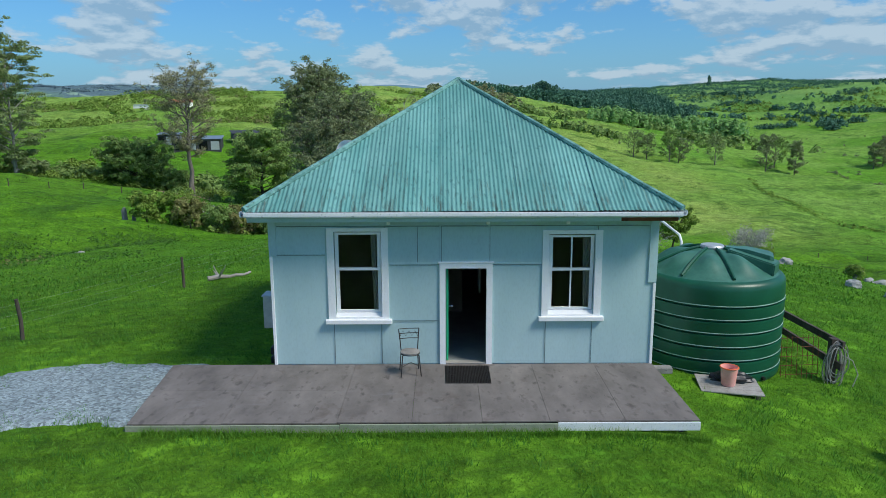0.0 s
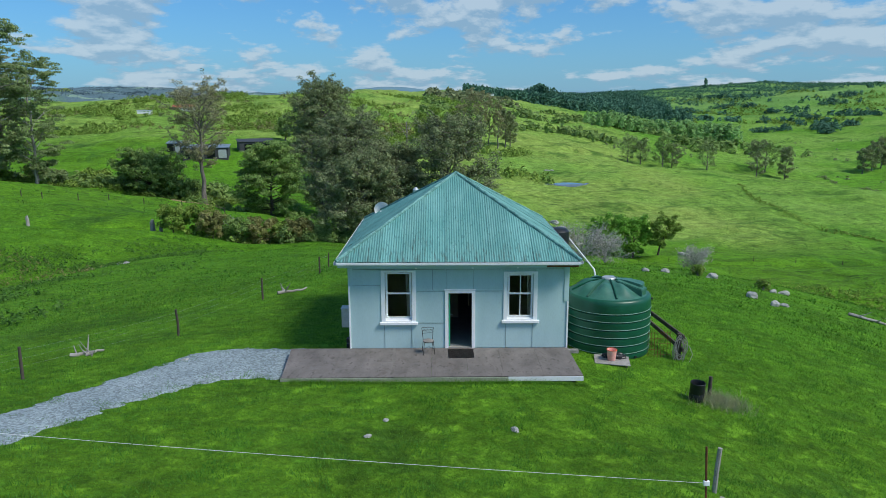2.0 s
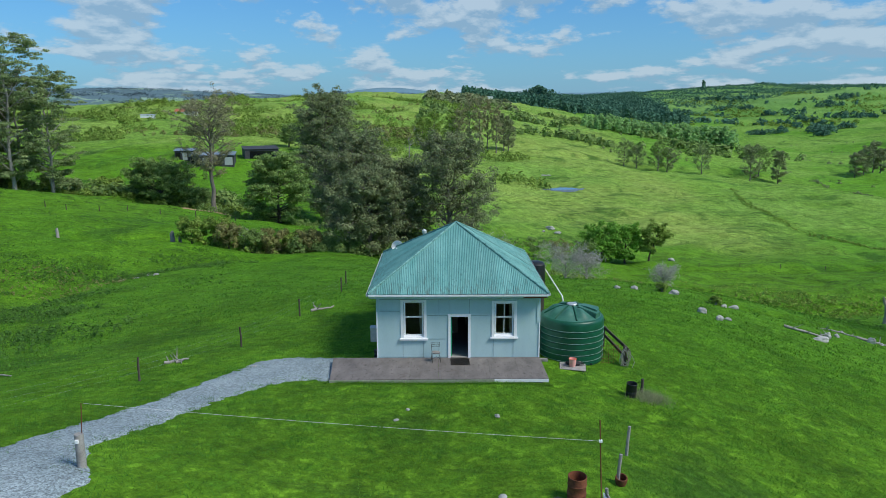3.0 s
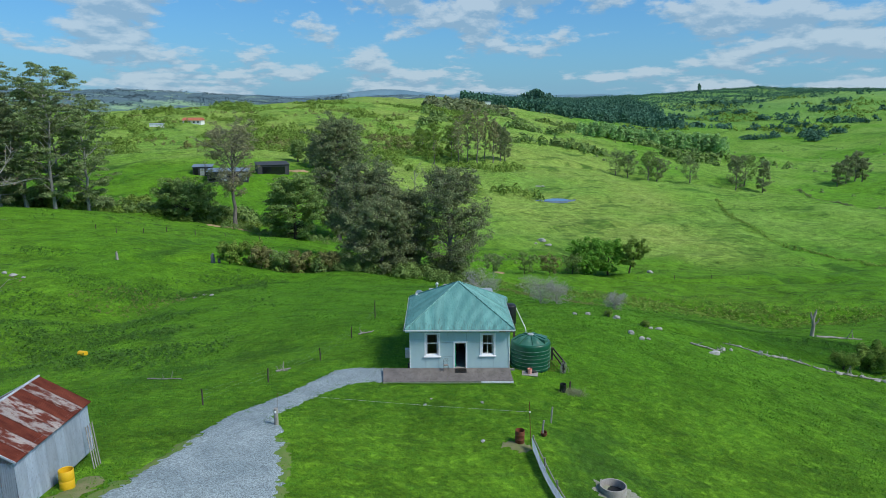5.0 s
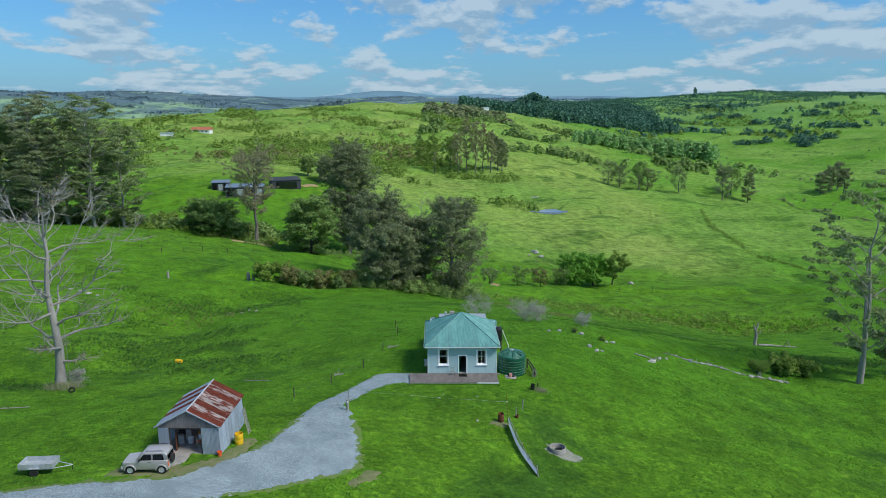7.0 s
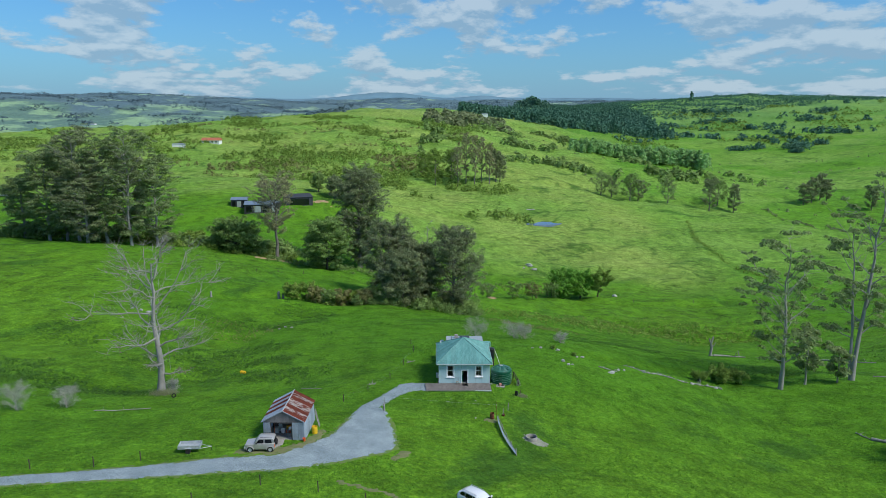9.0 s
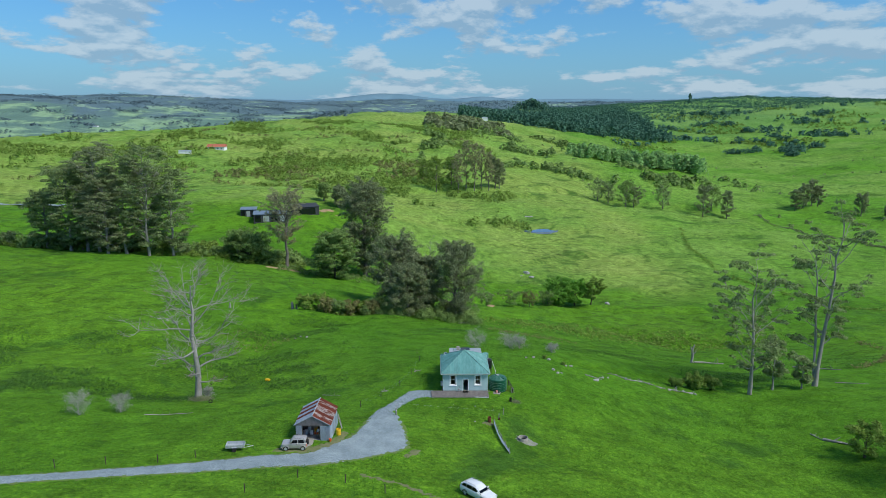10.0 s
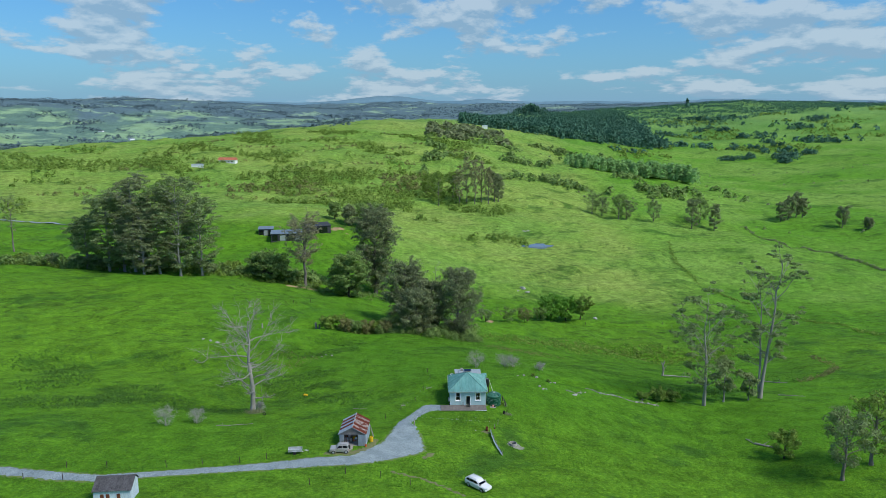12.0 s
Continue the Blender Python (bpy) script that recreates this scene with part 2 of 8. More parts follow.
SHED_RUST = material("rusted roofing sheet", (0.17, 0.034, 0.02), (0.30, 0.075, 0.042), rough=0.85, scale=1.8, fine=14, bump=0.1, vary=0.35, stretch=(0.5, 1.6, 1))
SHED_PATCHY = material("patchy rusted roofing", (0.22, 0.05, 0.03), (0.62, 0.56, 0.54), rough=0.8, scale=1.6, fine=12, bump=0.1, c=(0.30, 0.10, 0.06), vary=0.2, stretch=(0.6, 1.6, 1), contrast=(0.44, 0.54))
GALV = material("grey zinc", (0.42, 0.46, 0.48), (0.56, 0.60, 0.62), rough=0.45, metal=0.4, scale=4, fine=30, bump=0.03)
CHROME = material("bright metal", (0.6, 0.6, 0.6), (0.7, 0.7, 0.7), rough=0.2, metal=1.0, bump=0)
DARK_IRON = material("black painted iron", (0.015, 0.015, 0.016), (0.035, 0.034, 0.033), rough=0.5, scale=10, fine=80, bump=0.05)
GLASS = glass_material("window glass")
CAR_GLASS = material("tinted car glass", (0.006, 0.008, 0.010), (0.010, 0.013, 0.016), rough=0.06, spec=0.8, bump=0)
RUBBER = material("tyre rubber", (0.012, 0.012, 0.012), (0.025, 0.024, 0.023), rough=0.85, scale=20, fine=90, bump=0.1)
SILVER = material("silver beige car paint", (0.50, 0.48, 0.46), (0.54, 0.52, 0.50), rough=0.32, metal=0.35, scale=3, fine=60, bump=0, coat=0.6)
CAR_WHITE = material("white car paint", (0.76, 0.78, 0.80), (0.80, 0.82, 0.83), rough=0.25, scale=3, fine=60, bump=0, coat=0.7)
YELLOW = material("yellow plastic", (0.72, 0.42, 0.01), (0.80, 0.50, 0.02), rough=0.45, scale=4, fine=40, bump=0.03)
ORANGE = material("orange plastic", (0.80, 0.12, 0.03), (0.85, 0.17, 0.05), rough=0.5, scale=4, fine=40, bump=0.03)
PINK_RED = material("faded red bucket plastic", (0.86, 0.36, 0.31), (0.90, 0.46, 0.41), rough=0.5, scale=6, fine=40, bump=0.02)
CONCRETE = material("old concrete", (0.26, 0.25, 0.23), (0.38, 0.36, 0.33), rough=0.9, scale=2, fine=35, bump=0.3, c=(0.18, 0.17, 0.15))
INSIDE = material("dim room lining", (0.30, 0.25, 0.19), (0.38, 0.32, 0.25), rough=0.9, scale=2, fine=30, bump=0.03)
INSIDE_FLOOR = material("grey vinyl floor", (0.20, 0.21, 0.22), (0.28, 0.29, 0.30), rough=0.5, scale=2, fine=30, bump=0.02)
CURTAIN = material("pale curtain cloth", (0.55, 0.53, 0.48), (0.66, 0.64, 0.60), rough=0.95, scale=6, fine=80, bump=0.1)
DOOR_GREEN = material("bright green door paint", (0.01, 0.32, 0.15), (0.02, 0.38, 0.19), rough=0.45, scale=4, fine=40, bump=0.03)
STONE = material("pale limestone", (0.30, 0.30, 0.29), (0.46, 0.46, 0.44), rough=0.9, scale=3, fine=25, bump=0.5, c=(0.22, 0.22, 0.20), vary=0.3)
BARK = material("grey bark", (0.13, 0.115, 0.10), (0.24, 0.22, 0.20), rough=0.9, scale=2.5, fine=18, bump=0.5, c=(0.07, 0.06, 0.05), stretch=(1, 1, 0.25))
BARK_PALE = material("bleached dead wood", (0.25, 0.235, 0.22), (0.38, 0.365, 0.345), rough=0.85, scale=2.0, fine=16, bump=0.3, c=(0.18, 0.16, 0.15), stretch=(1, 1, 0.3))
BARK_DARK = material("dark bark", (0.045, 0.038, 0.03), (0.09, 0.075, 0.06), rough=0.9, scale=2.5, fine=18, bump=0.5, stretch=(1, 1, 0.3))
LEAF_DARK = leaf_material("dark olive leaves", (0.165, 0.215, 0.1), (0.31, 0.36, 0.185))
LEAF_TOTARA = leaf_material("dull green needles", (0.165, 0.265, 0.08), (0.295, 0.425, 0.13))
LEAF_GUM = leaf_material("grey green leaves", (0.16, 0.24, 0.09), (0.315, 0.395, 0.175))
LEAF_FRESH = leaf_material("fresh green leaves", (0.13, 0.33, 0.04), (0.24, 0.47, 0.08))
LEAF_WILLOW = leaf_material("pale willow leaves", (0.23, 0.43, 0.15), (0.34, 0.54, 0.21))
LEAF_BROWN = leaf_material("bronzed scrub leaves", (0.185, 0.205, 0.07), (0.32, 0.32, 0.13))
LEAF_TAN = leaf_material("sparse tan green leaves", (0.26, 0.265, 0.14), (0.42, 0.41, 0.23))
LEAF_SCRUB = leaf_material("gorse and manuka scrub", (0.15, 0.26, 0.045), (0.31, 0.43, 0.095), vary=0.7)
# Blue of distance haze is mixed into this leaf colour.
LEAF_HAZED = leaf_material("hazed far bush", (0.1, 0.158, 0.19), (0.15, 0.218, 0.24), vary=0.5, thin=0.2)
LEAF_PALE = leaf_material("pale lichened twig ends", (0.34, 0.34, 0.31), (0.48, 0.47, 0.44))
LEAF_RUSH = leaf_material("dark rush stems", (0.065, 0.165, 0.03), (0.125, 0.25, 0.055))
LEAF_DRY = leaf_material("withered brown leaves", (0.2, 0.13, 0.09), (0.3, 0.21, 0.16))
# Bluish pine green, with some distance haze put into the colour.
LEAF_PINE = leaf_material("hazed pine needles", (0.065, 0.165, 0.108), (0.1, 0.225, 0.148), vary=0.4, thin=0.2)
TWIG = material("bare grey twigs", (0.34, 0.32, 0.30), (0.48, 0.46, 0.43), rough=0.9, scale=3, fine=30, bump=0.0)


# ---- ground ----
def ripple(x, y, wave, seed, octaves=4):
    """Smooth natural-looking unevenness of about -1 to 1 from turned sine waves."""
    rng = np.random.default_rng(seed)
    total, amp = 0.0, 1.0
    for o in range(octaves):
        for k in range(3):
            a, ph, q = rng.uniform(0, 6.283), rng.uniform(0, 6.283), rng.uniform(0.8, 1.25)
            u = (x * math.cos(a) + y * math.sin(a)) * 6.283 / (wave * q)
            v = (y * math.cos(a) - x * math.sin(a)) * 6.283 / (wave * q * 1.7)
            total = total + amp * np.sin(u + ph + 0.9 * np.sin(v + 2 * ph)) / 3
        amp, wave = amp * 0.5, wave * 0.47
    return total / 1.6


def height(x, y):
    x, y = np.asarray(x, float), np.asarray(y, float)
    z = np.zeros(np.broadcast(x, y).shape)
    for hx, hy, s, rise in LAND:
        z = z + rise * np.exp(-((x - hx) ** 2 + (y - hy) ** 2) / (2 * s * s))
    for width, depth, line in CUTS:
        d = np.full(z.shape, 1e6)
        for (ax, ay), (bx, by) in zip(line, line[1:]):
            ux, uy = bx - ax, by - ay
            f = np.clip(((x - ax) * ux + (y - ay) * uy) / (ux * ux + uy * uy), 0, 1)
            d = np.minimum(d, np.hypot(x - ax - f * ux, y - ay - f * uy))
        z = z - depth * np.exp(-(d / width) ** 2)
    away = np.hypot(x, y + 10)
    z = z + np.clip((away - 26) / 60, 0, 1) * 0.34 * np.maximum(0, ripple(x, y, 17, 11, 3)) * np.clip((900 - away) / 500, 0, 1)
    z = z + np.clip((away - 9) / 50, 0, 1) * 0.075 * ripple(x, y, 5.0, 3, 5)
    z = z + np.clip((away - 40) / 150, 0, 1) * 1.45 * ripple(x, y, 36, 5)
    z = z + np.clip((away - 230) / 300, 0, 1) * 2.0 * ripple(x, y, 78, 6)
    z = z + np.clip((away - 200) / 500, 0, 1) * 5.5 * ripple(x, y, 150, 7)
    z = z + np.clip((away - 900) / 2200, 0, 1) * 12.0 * ripple(x, y, 560, 9, 5)
    return z


def on(x, y):
    """The ground's height at one place."""
    return float(height(x, y))


def sheet(name, xs, ys, zs, mat):
    """A grid mesh through the arrays xs, ys, zs of one shape."""
    r, c = xs.shape
    me = bpy.data.meshes.new(name)
    me.vertices.add(r * c)
    me.vertices.foreach_set("co", np.stack([xs, ys, zs], -1).astype(np.float32).ravel())
    i = np.arange(r * c).reshape(r, c)
    quads = np.stack([i[:-1, :-1], i[:-1, 1:], i[1:, 1:], i[1:, :-1]], -1).reshape(-1, 4)
    me.loops.add(quads.size)
    me.loops.foreach_set("vertex_index", quads.ravel().astype(np.int32))
    me.polygons.add(len(quads))
    me.polygons.foreach_set("loop_start", (np.arange(len(quads)) * 4).astype(np.int32))
    me.polygons.foreach_set("use_smooth", np.ones(len(quads), bool))
    me.update(calc_edges=True)
    me.validate()
    me.materials.append(mat)
    return new(name, me)


def pasture_material():
    m = bpy.data.materials.new("pasture")
    m.use_nodes = True
    n, l = m.node_tree.nodes, m.node_tree.links
    p = n["Principled BSDF"]
    p.inputs["Roughness"].default_value = 0.9
    p.inputs["Specular IOR Level"].default_value = 0.10
    tc = n.new("ShaderNodeTexCoord")

    def tex(scale, detail, rough=0.6, stretch=None, dist=0.0):
        t = n.new("ShaderNodeTexNoise")
        t.inputs["Scale"].default_value, t.inputs["Detail"].default_value = scale, detail
        t.inputs["Roughness"].default_value, t.inputs["Distortion"].default_value = rough, dist
        src = tc.outputs["Object"]
        if stretch:
            mp = n.new("ShaderNodeMapping")
            mp.inputs["Scale"].default_value = stretch
            l.new(src, mp.inputs[0])
            src = mp.outputs[0]
        l.new(src, t.inputs["Vector"])
        return t.outputs["Fac"]

    def ramp(v, lo, hi):
        r = n.new("ShaderNodeMapRange")
        r.interpolation_type = "SMOOTHSTEP"
        r.inputs["From Min"].default_value, r.inputs["From Max"].default_value = lo, hi
        l.new(v, r.inputs["Value"])
        return r.outputs[0]

    def blend(f, a, b):
        x = n.new("ShaderNodeMix")
        x.data_type = "RGBA"
        for s, v in ((0, f), (6, a), (7, b)):
            if isinstance(v, tuple):
                x.inputs[s].default_value = (*v, 1)
            elif isinstance(v, float):
                x.inputs[s].default_value = v
            else:
                l.new(v, x.inputs[s])
        return x.outputs[2]

    place = n.new("ShaderNodeSeparateXYZ")
    l.new(tc.outputs["Object"], place.inputs[0])

    def calc(op, a, b=None):
        q = n.new("ShaderNodeMath")
        q.operation = op
        for i, v in enumerate((a, b)):
            if isinstance(v, (int, float)):
                q.inputs[i].default_value = v
            elif v is not None:
                l.new(v, q.inputs[i])
        return q.outputs[0]

    paddock = ramp(tex(0.007, 3), 0.38, 0.62)
    # Where the cloud-shaded near green gives way to the sunlit hill colour.
    side = n.new("ShaderNodeMapRange")
    side.interpolation_type = "SMOOTHSTEP"
    side.inputs["From Min"].default_value, side.inputs["From Max"].default_value = -55, -20
    side.inputs["To Min"].default_value, side.inputs["To Max"].default_value = -75.0, 20.0
    l.new(place.outputs[0], side.inputs["Value"])
    hill = ramp(calc("ADD", calc("ADD", place.outputs[1], side.outputs[0]), calc("MULTIPLY", tex(0.012, 4), 160.0)), 280, 350)
    patch = ramp(tex(0.045, 6, 0.65), 0.35, 0.68)
    mottle = tex(0.22, 6, 0.68)
    tuft = ramp(tex(1.3, 7, 0.74), 0.36, 0.62)
    blade = tex(9.0, 5, 0.7)
    rank = ramp(tex(0.03, 8, 0.74, dist=0.7), 0.53, 0.63)
    thin = ramp(tex(0.12, 7, 0.72), 0.64, 0.76)
    bank = n.new("ShaderNodeTexWave")
    bank.bands_direction = "Z"
    bank.inputs["Scale"].default_value, bank.inputs["Distortion"].default_value = 0.42, 9.0
    bank.inputs["Detail"].default_value, bank.inputs["Detail Scale"].default_value = 4.0, 0.12
    l.new(tc.outputs["Object"], bank.inputs["Vector"])
    away = ramp(calc("ADD", place.outputs[1], calc("MULTIPLY", tex(0.03, 4), 60.0)), 75, 120)
    track = calc("MULTIPLY", calc("MULTIPLY", ramp(bank.outputs["Fac"], 0.72, 0.95), ramp(tex(0.018, 4), 0.46, 0.60)), away)
    sheep = calc("MULTIPLY", ramp(tex(0.55, 7, 0.74, (0.30, 1.5, 1.0), 0.6), 0.54, 0.62), calc("MULTIPLY", calc("ADD", calc("MULTIPLY", away, 0.6), 0.4), ramp(tex(0.025, 5, 0.65), 0.38, 0.56)))
    # Cloud shade and sunlight are put into these greens, with drier hill grass.
    near = blend(paddock, (0.092, 0.242, 0.012), (0.130, 0.282, 0.016))
    flank = n.new("ShaderNodeMapRange")
    flank.interpolation_type = "SMOOTHSTEP"
    flank.inputs["From Min"].default_value, flank.inputs["From Max"].default_value = 95, 150
    l.new(calc("ADD", calc("ADD", place.outputs[0], calc("MULTIPLY", place.outputs[1], -0.10)), calc("MULTIPLY", tex(0.02, 5), 40.0)), flank.inputs["Value"])
    sunlit_tint = blend(paddock, (0.315, 0.410, 0.092), (0.225, 0.380, 0.068))
    c1 = blend(hill, near, blend(flank.outputs[0], sunlit_tint, blend(paddock, (0.125, 0.305, 0.024), (0.225, 0.380, 0.068))))
    # Distance haze painted in: far fields go paler and bluer with y.
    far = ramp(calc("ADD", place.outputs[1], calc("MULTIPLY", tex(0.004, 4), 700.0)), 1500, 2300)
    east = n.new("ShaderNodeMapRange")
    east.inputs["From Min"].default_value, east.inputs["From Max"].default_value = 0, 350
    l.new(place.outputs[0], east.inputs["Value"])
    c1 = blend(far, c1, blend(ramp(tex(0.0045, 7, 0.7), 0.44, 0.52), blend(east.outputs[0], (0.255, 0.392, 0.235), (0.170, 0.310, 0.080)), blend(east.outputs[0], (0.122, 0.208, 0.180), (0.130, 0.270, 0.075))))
    # Forest cover on the ranges, its colour blued for haze as well.
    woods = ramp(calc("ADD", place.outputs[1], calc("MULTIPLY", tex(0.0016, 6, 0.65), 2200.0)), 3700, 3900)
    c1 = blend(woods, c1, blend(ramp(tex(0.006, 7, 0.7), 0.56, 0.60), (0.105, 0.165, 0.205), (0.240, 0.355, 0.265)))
    nearby = calc("SUBTRACT", 1.0, calc("MULTIPLY", far, 0.85))
    c2 = blend(calc("MULTIPLY", calc("MULTIPLY", patch, 0.30), nearby), c1, (0.125, 0.275, 0.022))
    c3 = blend(calc("MULTIPLY", calc("MULTIPLY", calc("SUBTRACT", 1.0, tuft), 0.55), nearby), c2, (0.036, 0.135, 0.009))
    c4 = blend(calc("MULTIPLY", calc("MULTIPLY", rank, 0.75), nearby), c3, (0.040, 0.115, 0.014))
    c5 = blend(calc("MULTIPLY", thin, 0.7), c4, (0.230, 0.250, 0.050))
    c6 = blend(calc("MULTIPLY", track, 0.45), c5, (0.050, 0.095, 0.014))
    shade = calc("MULTIPLY", calc("ADD", calc("MULTIPLY", mottle, 2.0), 0.03), calc("ADD", calc("MULTIPLY", tex(2.3, 6, 0.80), 2.3), -0.09))
    c6 = blend(calc("MULTIPLY", calc("MULTIPLY", sheep, 0.9), nearby), c6, (0.048, 0.110, 0.018))
    hsv = n.new("ShaderNodeHueSaturation")
    l.new(c6, hsv.inputs["Color"])
    g = n.new("ShaderNodeMath")
    g.operation = "MULTIPLY_ADD"
    g.inputs[1].default_value, g.inputs[2].default_value = 0.9, 0.55
    l.new(blade, g.inputs[0])
    l.new(calc("MINIMUM", calc("MULTIPLY", g.outputs[0], shade), 1.45), hsv.inputs["Value"])
    l.new(hsv.outputs[0], p.inputs["Base Color"])
    roll = n.new("ShaderNodeBump")
    roll.inputs["Strength"].default_value, roll.inputs["Distance"].default_value = 0.55, 1.3
    l.new(tex(0.10, 5, 0.6), roll.inputs["Height"])
    bp = n.new("ShaderNodeBump")
    l.new(roll.outputs[0], bp.inputs["Normal"])
    bp.inputs["Strength"].default_value, bp.inputs["Distance"].default_value = 0.75, 0.17
    l.new(tuft, bp.inputs["Height"])
    bp2 = n.new("ShaderNodeBump")
    bp2.inputs["Strength"].default_value, bp2.inputs["Distance"].default_value = 0.5, 0.03
    l.new(blade, bp2.inputs["Height"])
    l.new(bp.outputs[0], bp2.inputs["Normal"])
    l.new(bp2.outputs[0], p.inputs["Normal"])
    return m


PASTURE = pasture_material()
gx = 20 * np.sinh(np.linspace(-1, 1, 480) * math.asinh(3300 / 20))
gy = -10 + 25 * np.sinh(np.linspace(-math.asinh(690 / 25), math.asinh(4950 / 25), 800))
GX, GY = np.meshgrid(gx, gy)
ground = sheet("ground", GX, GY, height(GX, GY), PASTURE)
tagged(ground, "rolling green hill pasture with grazed tussocky grass", "ground", kind="structure")


# ---- kit ----
def box(bm, x0, x1, y0, y1, z0, z1, m=None):
    co = [(x, y, z) for z in (z0, z1) for y in (y0, y1) for x in (x0, x1)]
    v = [bm.verts.new(m @ Vector(c) if m else c) for c in co]
    for f in ((0, 2, 3, 1), (4, 5, 7, 6), (0, 1, 5, 4), (2, 6, 7, 3), (0, 4, 6, 2), (1, 3, 7, 5)):
        bm.faces.new([v[i] for i in f])
    return bm


def soft_box(x0, x1, y0, y1, z0, z1, r=0.01, seg=2):
    bm = box(bmesh.new(), x0, x1, y0, y1, z0, z1)
    bmesh.ops.bevel(bm, geom=bm.edges[:], offset=r, segments=seg, affect="EDGES", profile=0.6)
    return bm


def ring(centre, axis, r, n, spin=0.0):
    axis = Vector(axis).normalized()
    u = axis.orthogonal().normalized()
    w = axis.cross(u)
    return [Vector(centre) + r * (math.cos(a) * u + math.sin(a) * w) for a in (spin + 6.28319 * i / n for i in range(n))]


def tube(bm, pts, radii, n=8, cap=True):
    """A round bar through the points, with a radius at each."""
    pts = [Vector(p) for p in pts]
    if isinstance(radii, (int, float)):
        radii = [radii] * len(pts)
    last, u = None, None
    for i, p in enumerate(pts):
        d = (pts[min(i + 1, len(pts) - 1)] - pts[max(i - 1, 0)]).normalized()
        if u is None:
            u = d.orthogonal().normalized()
        else:
            u = (u - d * u.dot(d)).normalized()
        w = d.cross(u)
        row = [bm.verts.new(p + radii[i] * (math.cos(a) * u + math.sin(a) * w)) for a in (6.28319 * k / n for k in range(n))]
        if last:
            for k in range(n):
                bm.faces.new((last[k], last[(k + 1) % n], row[(k + 1) % n], row[k]))
        elif cap:
            bm.faces.new(row[::-1])
        last = row
    if cap:
        bm.faces.new(last)
    return bm


def turned(bm, profile, n=48, cx=0.0, cy=0.0, close_top=True, close_bottom=True):
    """A body of revolution about the upright through (cx, cy): profile of (radius, z) from the bottom up."""
    last = None
    for r, z in profile:
        row = [bm.verts.new((cx + r * math.cos(6.28319 * k / n), cy + r * math.sin(6.28319 * k / n), z)) for k in range(n)]
        if last:
            for k in range(n):
                bm.faces.new((last[k], last[(k + 1) % n], row[(k + 1) % n], row[k]))
        elif close_bottom:
            bm.faces.new(row[::-1])
        last = row
    if close_top:
        bm.faces.new(last)
    return bm


def prism(bm, outline, y0, y1, m=None):
    """The outline of (x, z) points drawn from y0 to y1."""
    f = [bm.verts.new(m @ Vector((x, y0, z)) if m else (x, y0, z)) for x, z in outline]
    b = [bm.verts.new(m @ Vector((x, y1, z)) if m else (x, y1, z)) for x, z in outline]
    k = len(outline)
    bm.faces.new(f)
    bm.faces.new(b[::-1])
    for i in range(k):
        bm.faces.new((f[i], b[i], b[(i + 1) % k], f[(i + 1) % k]))
    return bm


def mesh_of(name, bm, mat, smooth=False):
    bmesh.ops.recalc_face_normals(bm, faces=bm.faces[:])
    me = bpy.data.meshes.new(name)
    bm.to_mesh(me)
    bm.free()
    if smooth:
        me.polygons.foreach_set("use_smooth", np.ones(len(me.polygons), bool))
        if smooth != "all":
            me.set_sharp_from_angle(angle=radians(40))
    me.materials.append(mat)
    return me


def part(name, bm, mat, parent, label="", smooth=False):
    ob = new(name, mesh_of(name, bm, mat, smooth))
    ob.parent = parent
    if label:
        ob["label"] = label
    return ob


def piece(name, mesh, parent, m=None):
    """One more piece of its parent on a shared mesh."""
    ob = new(name, mesh)
    ob.parent = parent
    if m is not None:
        ob.matrix_basis = m
    return ob


def thing(name, m, label, category, group="", kind=""):
    ob = new(name)
    ob.empty_display_size = 0.2
    ob.matrix_basis = m
    return tagged(ob, label, category, group, kind)


def solo(name, bm, mat, m, label, category, group="", smooth=False, kind=""):
    ob = new(name, mesh_of(name, bm, mat, smooth))
    ob.matrix_basis = m
    return tagged(ob, label, category, group, kind)


# ---- the cottage ----
WX0, WX1, WY1 = -4.0, 3.74, 8.8
EX0, EX1, EY0, EY1, EZ = -4.36, 4.07, -0.50, 9.3, 3.27
APEX = Vector((-0.14, 4.4, 5.84))
cottage = thing("cottage", pose(0, 0, 0), "small pale blue cottage with a green corrugated hip roof", "house")

OPEN_L, OPEN_R, OPEN_D = (-2.73, -1.78, 1.02, 2.79), (1.59, 2.52, 1.06, 2.72), (-0.50, 0.35, 0.0, 2.04)


def wall_with_holes(bm, x0, x1, z0, z1, y0, y1, holes):
    xs = sorted({x0, x1, *(h[0] for h in holes), *(h[1] for h in holes)})
    for a, b in zip(xs, xs[1:]):
        zs = [(z0, z1)]
        for h in holes:
            if h[0] < (a + b) / 2 < h[1]:
                zs = [s for lo, hi in zs for s in ((lo, min(hi, h[2])), (max(lo, h[3]), hi)) if s[1] - s[0] > 0.01]
        for lo, hi in zs:
            box(bm, a, b, y0, y1, lo, hi)
    return bm


wall_front = part("wall", wall_with_holes(bmesh.new(), WX0 + 0.02, WX1 - 0.02, -0.25, 3.06, 0.012, 0.13, [OPEN_L, OPEN_R, OPEN_D]), PAINT_BLUE, cottage)
side = bmesh.new()
box(side, WX0, WX0 + 0.12, 0.14, WY1, -0.6, 3.06)
part("wall", side, PAINT_BLUE, cottage)
side = bmesh.new()
box(side, WX1 - 0.12, WX1, 0.14, WY1, -0.8, 3.06)
part("wall", side, PAINT_BLUE, cottage)
back = bmesh.new()
box(back, WX0 + 0.13, WX1 - 0.13, WY1 - 0.12, WY1 - 0.01, -0.8, 3.06)
part("wall", back, PAINT_BLUE, cottage)


